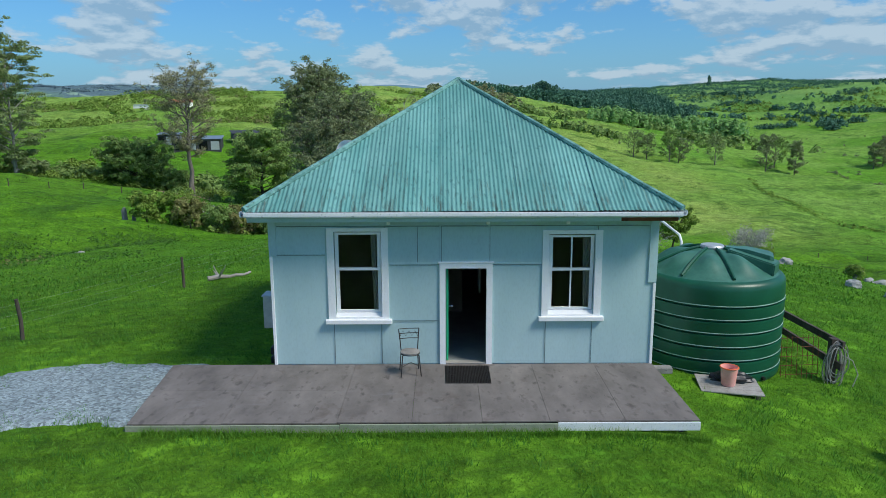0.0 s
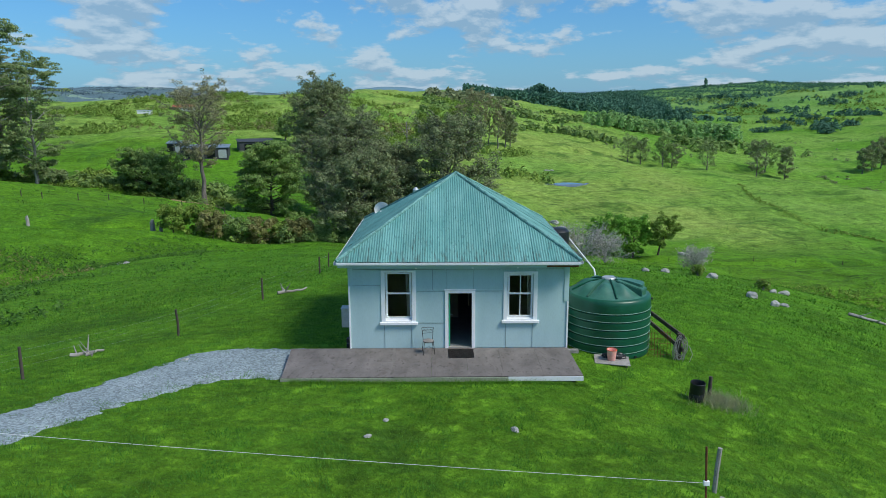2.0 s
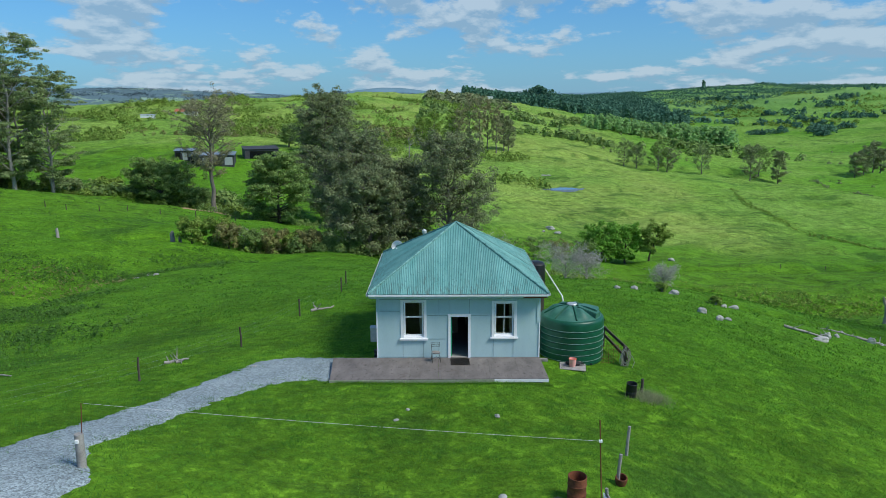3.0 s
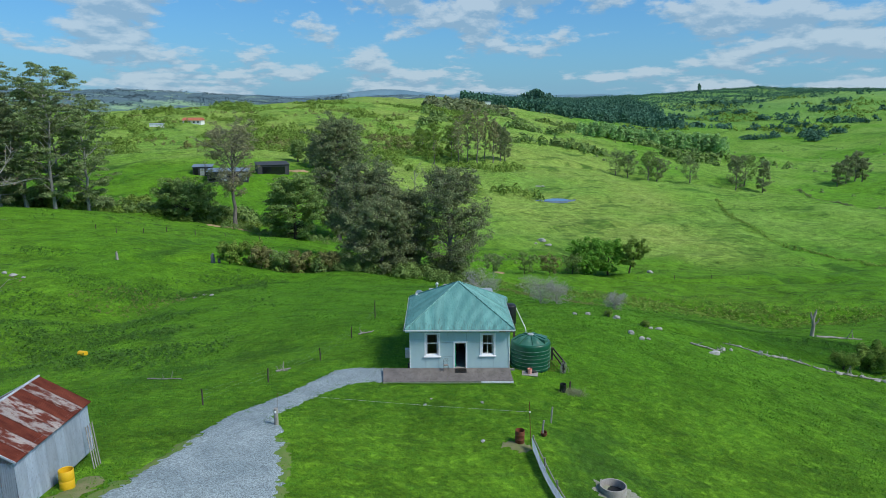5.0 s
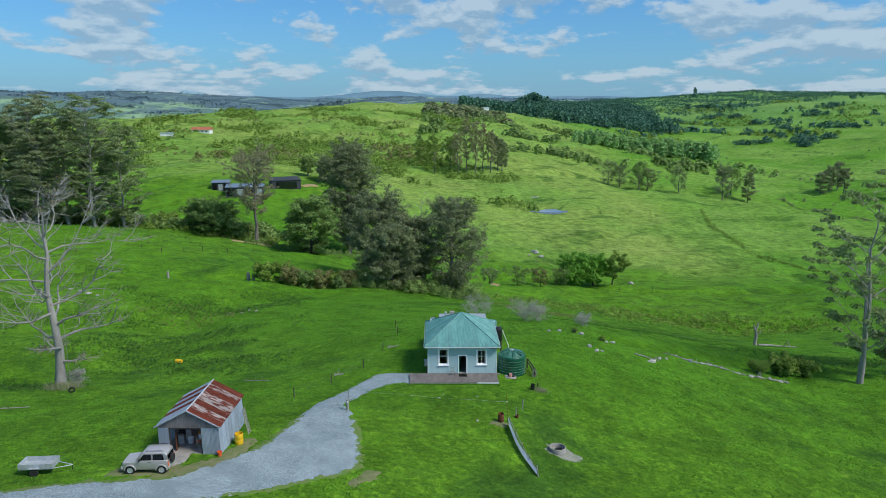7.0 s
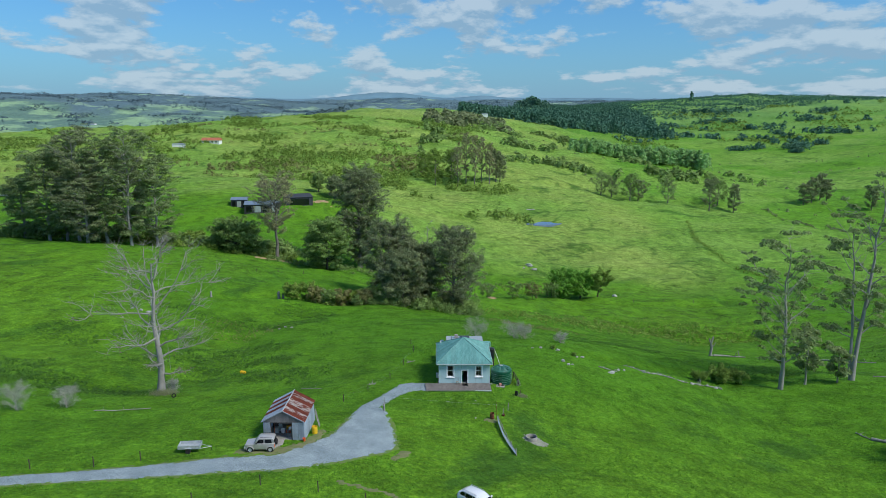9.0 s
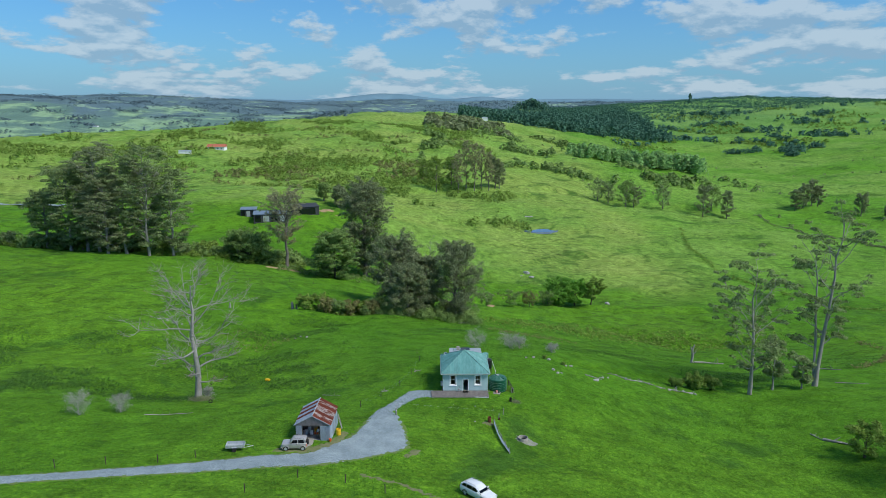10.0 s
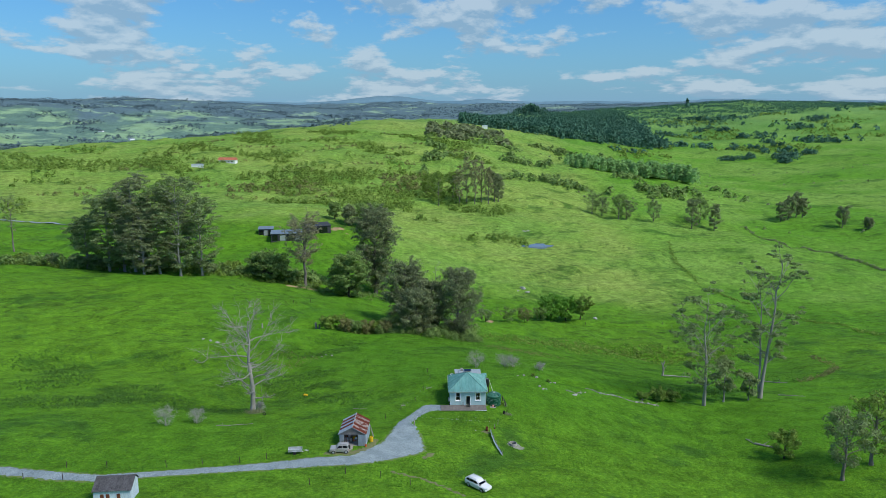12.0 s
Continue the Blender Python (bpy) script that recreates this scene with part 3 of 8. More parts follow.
def cladding(x0, x1, z0, z1, proud=0.0):
    g = 0.007
    bm = box(bmesh.new(), x0 + g, x1 - g, 0.0 - proud, 0.0115, z0 + g, z1 - g)
    part("cladding_sheet", bm, PAINT_BLUE, wall_front)


cladding(-4.0, -2.89, 2.34, 2.89, 0.006)
cladding(-4.0, -2.77, 0.0, 2.33)
cladding(-2.77, -1.80, 0.0, 0.93, 0.004)
cladding(-1.80, -0.60, 0.0, 0.93)
cladding(-1.76, -0.60, 0.93, 2.12)
cladding(-1.76, -0.59, 2.13, 2.89, 0.005)
cladding(-0.59, 0.38, 2.13, 2.89, 0.010)
cladding(0.38, 1.50, 2.13, 2.89, 0.004)
cladding(0.45, 1.55, 0.0, 2.12)
cladding(1.55, 2.50, 0.0, 0.98, 0.004)
cladding(2.50, 3.72, 0.0, 2.89)
cladding(-4.0, 3.74, 2.90, 3.06, 0.012)
for x0, x1, z0, z1, name in ((-4.03, -3.88, 2.30, 3.05, "corner_board"), (-4.025, -3.97, -0.2, 2.29, "corner_strip"), (3.60, 3.77, 1.72, 3.05, "corner_board"), (3.71, 3.765, -0.3, 1.71, "corner_strip")):
    part(name, soft_box(x0, x1, -0.034, 0.16, z0, z1, 0.006), PAINT_BLUE if "board" in name else PAINT_WHITE, cottage)
for x0, x1, z in ((-4.0, -2.89, 2.335), (-1.62, -0.62, 2.125), (0.46, 1.46, 2.125)):
    part("batten", soft_box(x0, x1, -0.014, 0.002, z - 0.018, z + 0.018, 0.004), PAINT_BLUE, wall_front)
for x in (-0.59, 0.38):
    part("batten", soft_box(x - 0.015, x + 0.015, -0.018, 0.002, 2.16, 3.02, 0.004), PAINT_BLUE, wall_front)

JOINT = material("dark open joint", (0.10, 0.15, 0.16), (0.17, 0.24, 0.25), rough=0.9, scale=6, fine=30, bump=0.0)
for x0, x1, z in ((-4.0, -2.9, 2.312), (-1.62, -0.62, 2.103), (0.46, 1.46, 2.103), (-3.86, 3.58, 2.893), (-1.76, -0.66, 0.93)):
    part("joint", box(bmesh.new(), x0, x1, -0.0165, -0.012, z - 0.006, z + 0.005), JOINT, wall_front)
for x, z0, z1 in ((-2.77, 0.02, 0.92), (-1.80, 0.02, 0.92), (-1.05, 2.16, 2.88), (-0.568, 2.16, 2.88), (0.402, 2.16, 2.88), (1.55, 0.02, 0.97), (2.50, 0.02, 0.97), (2.56, 2.72, 2.88), (-1.70, 2.16, 2.88)):
    part("joint", box(bmesh.new(), x - 0.005, x + 0.005, -0.0165, -0.0125, z0, z1), JOINT, wall_front)

# dark lichen and rust gathered in streaks at the foot of the roof sheets
def streak_roof(m):
    n, l = m.node_tree.nodes, m.node_tree.links
    p = n["Principled BSDF"]
    tc = n.new("ShaderNodeTexCoord")
    sp = n.new("ShaderNodeSeparateXYZ")
    l.new(tc.outputs["Object"], sp.inputs[0])
    mp = n.new("ShaderNodeMapping")
    mp.inputs["Scale"].default_value = (7.0, 0.9, 0.9)
    l.new(tc.outputs["Object"], mp.inputs[0])
    t = n.new("ShaderNodeTexNoise")
    t.inputs["Scale"].default_value, t.inputs["Detail"].default_value, t.inputs["Roughness"].default_value = 1.6, 8, 0.7
    l.new(mp.outputs[0], t.inputs["Vector"])
    drop = n.new("ShaderNodeMapRange")
    drop.inputs["From Min"].default_value, drop.inputs["From Max"].default_value = 3.25, 4.6
    drop.inputs["To Min"].default_value, drop.inputs["To Max"].default_value = 0.16, -0.06
    l.new(sp.outputs[2], drop.inputs["Value"])
    add = n.new("ShaderNodeMath")
    l.new(t.outputs["Fac"], add.inputs[0])
    l.new(drop.outputs[0], add.inputs[1])
    gate = n.new("ShaderNodeMapRange")
    gate.inputs["From Min"].default_value, gate.inputs["From Max"].default_value = 0.63, 0.78
    gate.inputs["To Max"].default_value = 0.75
    l.new(add.outputs[0], gate.inputs["Value"])
    mx = n.new("ShaderNodeMix")
    mx.data_type = "RGBA"
    mx.inputs[7].default_value = (0.055, 0.075, 0.060, 1)
    l.new(gate.outputs[0], mx.inputs[0])
    l.new(p.inputs["Base Color"].links[0].from_socket, mx.inputs[6])
    l.new(mx.outputs[2], p.inputs["Base Color"])


streak_roof(ROOF_GREEN)
# roof: lapped corrugated sheets on four hips
SHEET, WAVE = 0.762, 0.0855


def roof_face(a, b):
    a, b = Vector(a), Vector(b)
    run = (b - a)
    length = run.length
    run.normalize()
    foot = (APEX - a).dot(run)
    up = APEX - (a + run * foot)
    normal = run.cross(up).normalized()
    count = math.ceil(length / SHEET)
    for k in range(count):
        u0, u1 = k * SHEET - (0.03 if k else 0.0), min((k + 1) * SHEET, length)
        n = max(2, round((u1 - u0) / WAVE * 7))
        bm = bmesh.new()
        last = None
        for i in range(n + 1):
            u = u0 + (u1 - u0) * i / n
            f = max(0.0, min(u / foot, (length - u) / (length - foot)))
            lift = normal * (0.010 * math.cos(6.28319 * u / WAVE) + 0.014 + 0.011 * (k % 2))
            p = a + run * u + lift
            low, high = p - up.normalized() * 0.04, p + up * f
            row = (bm.verts.new(low), bm.verts.new(low * 0.5 + high * 0.5 - normal * 0.004), bm.verts.new(high))
            if last:
                bm.faces.new((last[0], row[0], row[1], last[1]))
                bm.faces.new((last[1], row[1], row[2], last[2]))
            last = row
        part("roof_sheet", bm, ROOF_GREEN, roof, smooth="all")


roof = part("roof", prism(bmesh.new(), [(EX0 + 0.1, EZ - 0.10), (EX1 - 0.1, EZ - 0.10), (EX1 - 0.1, EZ - 0.06), (EX0 + 0.1, EZ - 0.06)], EY0 + 0.1, EY1 - 0.1), PAINT_BLUE, cottage, "green painted corrugated iron")
roof_face((EX0, EY0, EZ), (EX1, EY0, EZ))
roof_face((EX1, EY0, EZ), (EX1, EY1, EZ))
roof_face((EX1, EY1, EZ), (EX0, EY1, EZ))
roof_face((EX0, EY1, EZ), (EX0, EY0, EZ))
for cx, cy in ((EX0, EY0), (EX1, EY0), (EX1, EY1), (EX0, EY1)):
    bm = bmesh.new()
    a = Vector((cx, cy, EZ + 0.035))
    tube(bm, [a.lerp(APEX + Vector((0, 0, 0.035)), i / 14) for i in range(15)], [0.062 + 0.006 * math.sin(i * 2.4) for i in range(15)], 8)
    part("hip_cap", bm, ROOF_EDGE, roof, "weathered roll capping with lifted lead edges", True)
bm = bmesh.new()
turned(bm, [(0.34, APEX.z - 0.13), (0.33, APEX.z - 0.10), (0.05, APEX.z + 0.09)], 4, APEX.x, APEX.y)
bmesh.ops.rotate(bm, verts=bm.verts[:], cent=APEX, matrix=Matrix.Rotation(radians(45), 3, "Z"))
part("apex_cap", bm, ROOF_EDGE, roof)


def gutter(a, b, out):
    """An open gutter from a to b with its lip towards out."""
    a, b, out = Vector(a), Vector(b), Vector(out)
    prof = [(0.0, 0.0), (0.105, 0.0), (0.125, 0.03), (0.125, 0.095), (0.115, 0.105), (0.108, 0.095), (0.108, 0.035), (0.09, 0.012), (0.012, 0.012), (0.012, 0.085), (0.0, 0.085)]
    bm = bmesh.new()
    rows = [[bm.verts.new(e + out * s + Vector((0, 0, z))) for s, z in prof] for e in (a, b)]
    k = len(prof)
    for i in range(k):
        bm.faces.new((rows[0][i], rows[0][(i + 1) % k], rows[1][(i + 1) % k], rows[1][i]))
    bm.faces.new(rows[0])
    bm.faces.new(rows[1][::-1])
    part("gutter", bm, GUTTER_WHITE, cottage, "chipped white gutter")


gz = EZ - 0.115
gutter((EX0 + 0.02, EY0 + 0.03, gz), (EX1 - 0.02, EY0 + 0.03, gz - 0.015), (0, -1, 0))
gutter((EX1 - 0.03, EY0 + 0.02, gz), (EX1 - 0.03, EY1 - 0.02, gz), (1, 0, 0))
gutter((EX0 + 0.03, EY1 - 0.02, gz), (EX0 + 0.03, EY0 + 0.02, gz), (-1, 0, 0))
for x0, x1, y0, y1 in ((EX0 + 0.04, 2.9, EY0 + 0.035, EY0 + 0.06), (EX0 + 0.04, EX0 + 0.06, EY0 + 0.07, EY1), (EX1 - 0.06, EX1 - 0.04, EY0 + 0.07, EY1)):
    part("fascia_board", soft_box(x0, x1, y0, y1, 3.05, 3.20, 0.004), PAINT_BLUE, cottage)
part("fascia_board", soft_box(2.905, EX1 - 0.07, EY0 + 0.035, EY0 + 0.06, 3.05, 3.20, 0.004), IRON_RUST, cottage, "fascia with flaking red paint")
part("soffit", box(bmesh.new(), EX0 + 0.07, EX1 - 0.07, EY0 + 0.07, -0.013, 3.062, 3.08), PAINT_BLUE, cottage)
for x in (-1.62, 0.36, 1.95):
    part("eave_bracket", soft_box(x - 0.035, x + 0.035, -0.09, -0.014, 2.93, 3.06, 0.012), PAINT_WHITE, cottage)
part("vent_box", soft_box(-0.66, -0.40, -0.12, -0.014, 2.97, 3.05, 0.01), PAINT_BLUE, cottage)


def window(hole, casing, name, bars, label):
    x0, x1, z0, z1 = hole
    c0, c1, cz0, cz1 = casing
    w = part(name, bmesh_frame(c0, c1, cz0, cz1, x0, x1, z0, z1, -0.035, 0.02), PAINT_WHITE, cottage, label, False)
    part("window_sill", soft_box(c0 - 0.06, c1 + 0.06, -0.11, 0.05, cz0 - 0.085, cz0 + 0.005, 0.012), PAINT_WHITE, w)
    part("sill_slope", prism_x(x0 + 0.002, x1 - 0.002, [(-0.03, cz0 + 0.008), (0.11, cz0 + 0.008), (0.11, z0 + 0.07), (0.06, z0 + 0.06)]), PAINT_WHITE, w)
    mid = z0 + 0.56 * (z1 - z0)
    for lo, hi, y, tag in ((mid - 0.03, z1 - 0.03, 0.045, "upper_sash"), (z0 + 0.075, mid + 0.025, 0.085, "lower_sash")):
        s = part(tag, bmesh_frame(x0 + 0.015, x1 - 0.015, lo, hi, x0 + 0.085, x1 - 0.085, lo + 0.05, hi - 0.045, y, y + 0.035), PAINT_WHITE, w)
        if bars:
            xm = (x0 + x1) / 2
            part("glazing_bar", soft_box(xm - 0.016, xm + 0.016, y + 0.004, y + 0.03, lo + 0.051, hi - 0.046, 0.004), PAINT_WHITE, s)
        cuts = [x0 + 0.086, (x0 + x1) / 2 - 0.017, (x0 + x1) / 2 + 0.017, x1 - 0.086] if bars else [x0 + 0.086, x1 - 0.086]
        for a, b in zip(cuts[::2], cuts[1::2]):
            g = part("pane", box(bmesh.new(), a, b, y + 0.015, y + 0.019, lo + 0.051, hi - 0.046), GLASS, s)
            g.visible_shadow = False
    # a drawn-back curtain behind the glass
    bm = bmesh.new()
    cx0, cx1 = x1 - 0.27, x1 - 0.02
    rows = []
    for i in range(19):
        f = i / 18
        x = cx0 + (cx1 - cx0) * f
        y = 0.17 + 0.022 * math.sin(f * 26)
        rows.append([bm.verts.new((x + s * 0.09 * (1 - f), y + 0.01 * q, z)) for q, (z, s) in enumerate(((z1, 0.4), ((z0 + z1) / 2, 0.7), (z0 + 0.06, 1.0)))])
    for r0, r1 in zip(rows, rows[1:]):
        for j in range(2):
            bm.faces.new((r0[j], r1[j], r1[j + 1], r0[j + 1]))
    bmesh.ops.solidify(bm, geom=bm.faces[:], thickness=0.006)
    part("curtain", bm, CURTAIN, w, "pale curtain drawn to one side", True)
    return w


def bmesh_frame(o0, o1, oz0, oz1, i0, i1, iz0, iz1, y0, y1):
    bm = bmesh.new()
    box(bm, o0, i0, y0, y1, oz0, oz1)
    box(bm, i1, o1, y0, y1, oz0, oz1)
    box(bm, i0, i1, y0, y1, iz1, oz1)
    if iz0 > oz0 + 0.001:
        box(bm, i0, i1, y0, y1, oz0, iz0)
    return bm


def prism_x(x0, x1, outline):
    """The outline of (y, z) points drawn from x0 to x1."""
    bm = bmesh.new()
    f = [bm.verts.new((x0, y, z)) for y, z in outline]
    b = [bm.verts.new((x1, y, z)) for y, z in outline]
    k = len(outline)
    bm.faces.new(f)
    bm.faces.new(b[::-1])
    for i in range(k):
        bm.faces.new((f[i], b[i], b[(i + 1) % k], f[(i + 1) % k]))
    return bm


window(OPEN_L, (-2.87, -1.64, 0.97, 2.86), "window", False, "white double-hung sash window with single panes")
window(OPEN_R, (1.46, 2.66, 1.02, 2.80), "window", True, "white sash window divided into four panes")

# doorway, open door leaf, mat
door = part("door_casing", bmesh_frame(-0.61, 0.46, 0.0, 2.135, OPEN_D[0] + 0.01, OPEN_D[1] - 0.01, 0.0, 2.03, -0.04, 0.12), PAINT_WHITE, cottage, "white door casing")
part("head_cap", soft_box(-0.64, 0.49, -0.055, 0.0, 2.136, 2.165, 0.006), PAINT_WHITE, door)
part("threshold", soft_box(-0.49, 0.34, -0.03, 0.14, 0.004, 0.03, 0.006), CONCRETE, door)
leaf = part("door_leaf", soft_box(-0.475, -0.435, 0.10, 0.90, 0.04, 2.02, 0.005), DOOR_GREEN, cottage, "bright green door standing open inward")
for z0, z1 in ((0.2, 0.9), (1.05, 1.85)):
    part("door_panel", soft_box(-0.434, -0.428, 0.22, 0.78, z0, z1, 0.003), DOOR_GREEN, leaf)
bm = bmesh.new()
tube(bm, [(-0.43, 0.84, 1.0), (-0.37, 0.84, 1.0)], 0.012, 8)
tube(bm, [(-0.37, 0.84, 1.0), (-0.335, 0.84, 1.0)], 0.03, 10)
part("door_knob", bm, CHROME, leaf, "metal knob", True)

# rooms behind the front wall
floor_in = part("inner_floor", box(bmesh.new(), WX0 + 0.13, WX1 - 0.13, 0.14, 8.6, -0.03, 0.01), INSIDE_FLOOR, cottage)
lining = bmesh.new()
for x0, x1, y0, y1 in ((-0.78, -0.70, 0.14, 3.9), (0.62, 0.70, 0.14, 3.9), (WX0 + 0.13, -0.78, 3.8, 3.9), (0.70, WX1 - 0.13, 3.8, 3.9), (-0.70, -0.05, 3.8, 3.9)):
    box(lining, x0, x1, y0, y1, 0.012, 2.85)
part("inner_wall", lining, INSIDE, cottage)
part("inner_ceiling", box(bmesh.new(), WX0 + 0.13, WX1 - 0.13, 0.14, 8.6, 2.86, 2.9), INSIDE, cottage)
part("inner_door", soft_box(0.30, 0.34, 2.3, 3.0, 0.9, 2.0, 0.01), CURTAIN, cottage, "pale panel in the hall")

# left side wall: meter box, pipe, blocks
meter = part("meter_box", soft_box(-4.40, -4.01, 0.72, 1.12, 0.55, 1.25, 0.02), GALV, cottage, "grey meter box on the side wall")
part("meter_hood", soft_box(-4.42, -4.01, 0.70, 1.14, 1.252, 1.28, 0.008), GALV, meter)
for z in (-0.35, -0.12, 0.08):
    part("gas_fitting", soft_box(-4.2, -4.03, 0.35, 0.6, z, z + 0.16, 0.03), DARK_IRON, cottage)

# ---- deck ----
deck = thing("deck", pose(0, 0, 0), "weathered grey-brown timber deck in front of the cottage", "deck")
cuts = [-6.13, -4.30, -2.35, -1.08, 0.12, 1.27, 2.56, 3.77]


def scuffed(m):
    """Dark damp streaks and spots worn into the sheets."""
    n, l = m.node_tree.nodes, m.node_tree.links
    p = n["Principled BSDF"]
    tc = n.new("ShaderNodeTexCoord")
    for scale, detail, lo, hi, colour, amount in (((16.0, 1.1, 1.0), 5, 0.66, 0.74, (0.035, 0.032, 0.030), 0.75), ((1.7, 1.3, 1.0), 8, 0.58, 0.72, (0.085, 0.062, 0.050), 0.6), ((1.1, 2.0, 1.0), 8, 0.60, 0.75, (0.25, 0.25, 0.25), 0.45)):
        mp = n.new("ShaderNodeMapping")
        mp.inputs["Scale"].default_value = scale
        mp.inputs["Location"].default_value = (lo * 50, hi * 30, 0)
        l.new(tc.outputs["Object"], mp.inputs[0])
        t = n.new("ShaderNodeTexNoise")
        t.inputs["Scale"].default_value, t.inputs["Detail"].default_value, t.inputs["Roughness"].default_value = 1.0, detail, 0.65
        l.new(mp.outputs[0], t.inputs["Vector"])
        g = n.new("ShaderNodeMapRange")
        g.inputs["From Min"].default_value, g.inputs["From Max"].default_value, g.inputs["To Max"].default_value = lo, hi, amount
        l.new(t.outputs["Fac"], g.inputs["Value"])
        mx = n.new("ShaderNodeMix")
        mx.data_type = "RGBA"
        mx.inputs[7].default_value = (*colour, 1)
        l.new(g.outputs[0], mx.inputs[0])
        l.new(p.inputs["Base Color"].links[0].from_socket, mx.inputs[6])
        l.new(mx.outputs[2], p.inputs["Base Color"])


scuffed(DECK_PLY)


def deck_sheet(x0, x1, y0, y1):
    g = 0.0025
    bm = bmesh.new()
    box(bm, x0 + g, x1 - g, y0 + g, y1 - g, -0.022, 0.0)
    for v in bm.verts:
        v.co.x += (0.24 * (-v.co.y / 2.85) if v.co.x < -5.5 else (0.05 * (-v.co.y / 2.85) if v.co.x > 3.5 else 0.0))
    part("deck_sheet", bm, DECK_PLY, deck)


for i, (a, b) in enumerate(zip(cuts, cuts[1:])):
    if i < 2:
        deck_sheet(a, b, -1.40, -0.02)
        deck_sheet(a, b, -2.84 + 0.015 * i, -1.40)
    else:
        deck_sheet(a, b, -2.82 + 0.01 * i, -0.02)
for x0, x1, y in ((-5.92, -4.15, -2.868), (-4.145, -2.3, -2.862), (-2.295, 1.40, -2.84), (1.405, 3.82, -2.80)):
    part("edge_board", soft_box(x0, x1, y, y + 0.035, -0.175, -0.026, 0.008), GUTTER_WHITE if x0 > 1 else DECK_EDGE, deck, "grey board with flaked white paint" if x0 > 1 else "")
for y in (-2.7, -1.45, -0.25):
    part("bearer", soft_box(-5.85, 3.7, y, y + 0.07, -0.19, -0.024, 0.006), DARK_WOOD, deck)
for x in (-5.5, -3.2, -0.9, 1.3, 3.5):
    for y in (-2.6, -0.3):
        part("pile", soft_box(x - 0.07, x + 0.07, y - 0.07, y + 0.07, on(x, y) - 0.15, -0.192, 0.008), DARK_WOOD, deck)
part("side_step", soft_box(3.60, 4.15, -0.22, -0.02, -0.16, -0.04, 0.012), GREY_WOOD, deck)
MAT_RUBBER = material("grey worn rubber", (0.48, 0.51, 0.52), (0.58, 0.61, 0.62), rough=0.8, scale=6, fine=40, bump=0.05)
mat_bm = bmesh.new()
mx, my = [-0.5], [-1.10]
for i in range(29):
    mx += [mx[-1] + 0.013, mx[-1] + 0.031]
for i in range(26):
    my += [my[-1] + 0.012, my[-1] + 0.0375]
mx, my = mx[:-1], my[:-1]
knots = [[mat_bm.verts.new((x, y, 0.013)) for y in my] for x in mx]
for i in range(len(mx) - 1):
    for j in range(len(my) - 1):
        if i % 2 == 0 or j % 2 == 0:
            mat_bm.faces.new((knots[i][j], knots[i + 1][j], knots[i + 1][j + 1], knots[i][j + 1]))
bmesh.ops.solidify(mat_bm, geom=mat_bm.faces[:], thickness=0.009)
door_mat = solo("door_mat", mat_bm, MAT_RUBBER, pose(0, 0, 0), "dark rubber grid door mat on the deck", "door mat")

# foundation piles of the cottage
for x in (-3.8, -1.3, 1.2, 3.5):
    for y in (0.3, 4.4, 8.5):
        part("foundation_pile", soft_box(x - 0.1, x + 0.1, y - 0.1, y + 0.1, on(x, y) - 0.3, -0.05, 0.01), CONCRETE, cottage)


# ---- gravel, bare earth ----
def seg_distance(x, y, a, b):
    ax, ay, aw = a
    bx, by, bw = b
    dx, dy = bx - ax, by - ay
    t = np.clip(((x - ax) * dx + (y - ay) * dy) / (dx * dx + dy * dy + 1e-9), 0, 1)
    return np.hypot(x - ax - t * dx, y - ay - t * dy) - (aw + t * (bw - aw))


def laid(name, runs, x0, x1, y0, y1, step, mat, lift, rough, seed, label, category):
    """A patch that lies on the ground along runs of (x, y, half width) and dips under the turf at its ragged edge."""
    xs, ys = np.meshgrid(np.arange(x0, x1, step), np.arange(y0, y1, step))
    d = np.full(xs.shape, 99.0)
    for run in runs:
        for a, b in zip(run, run[1:]):
            d = np.minimum(d, seg_distance(xs, ys, a, b))
    d = d + rough * (ripple(xs, ys, 1.7, seed) + 0.6 * ripple(xs, ys, 0.5, seed + 1))
    zs = height(xs, ys) + lift - np.clip(d * 0.35 + 0.02, 0, 0.5)
    ob = sheet(name, xs, ys, zs, mat)
    return tagged(ob, label, category, kind="structure")


def gravel_material():
    m = material("crushed grey gravel", (0.200, 0.258, 0.278), (0.295, 0.360, 0.382), rough=0.9, scale=0.45, fine=16, bump=0.0, c=(0.14, 0.18, 0.17))
    n, l = m.node_tree.nodes, m.node_tree.links
    p = n["Principled BSDF"]
    tc = n.new("ShaderNodeTexCoord")
    v = n.new("ShaderNodeTexVoronoi")
    v.inputs["Scale"].default_value = 19
    l.new(tc.outputs["Object"], v.inputs["Vector"])
    old = p.inputs["Base Color"].links[0].from_socket
    mx = n.new("ShaderNodeMix")
    mx.data_type = "RGBA"
    mx.blend_type = "OVERLAY"
    mx.inputs[0].default_value = 0.6
    bw = n.new("ShaderNodeRGBToBW")
    l.new(v.outputs["Color"], bw.inputs[0])
    l.new(old, mx.inputs[6])
    l.new(bw.outputs[0], mx.inputs[7])
    l.new(mx.outputs[2], p.inputs["Base Color"])
    bp = n.new("ShaderNodeBump")
    bp.inputs["Strength"].default_value, bp.inputs["Distance"].default_value = 0.6, 0.02
    l.new(v.outputs["Distance"], bp.inputs["Height"])
    l.new(bp.outputs[0], p.inputs["Normal"])
    return m


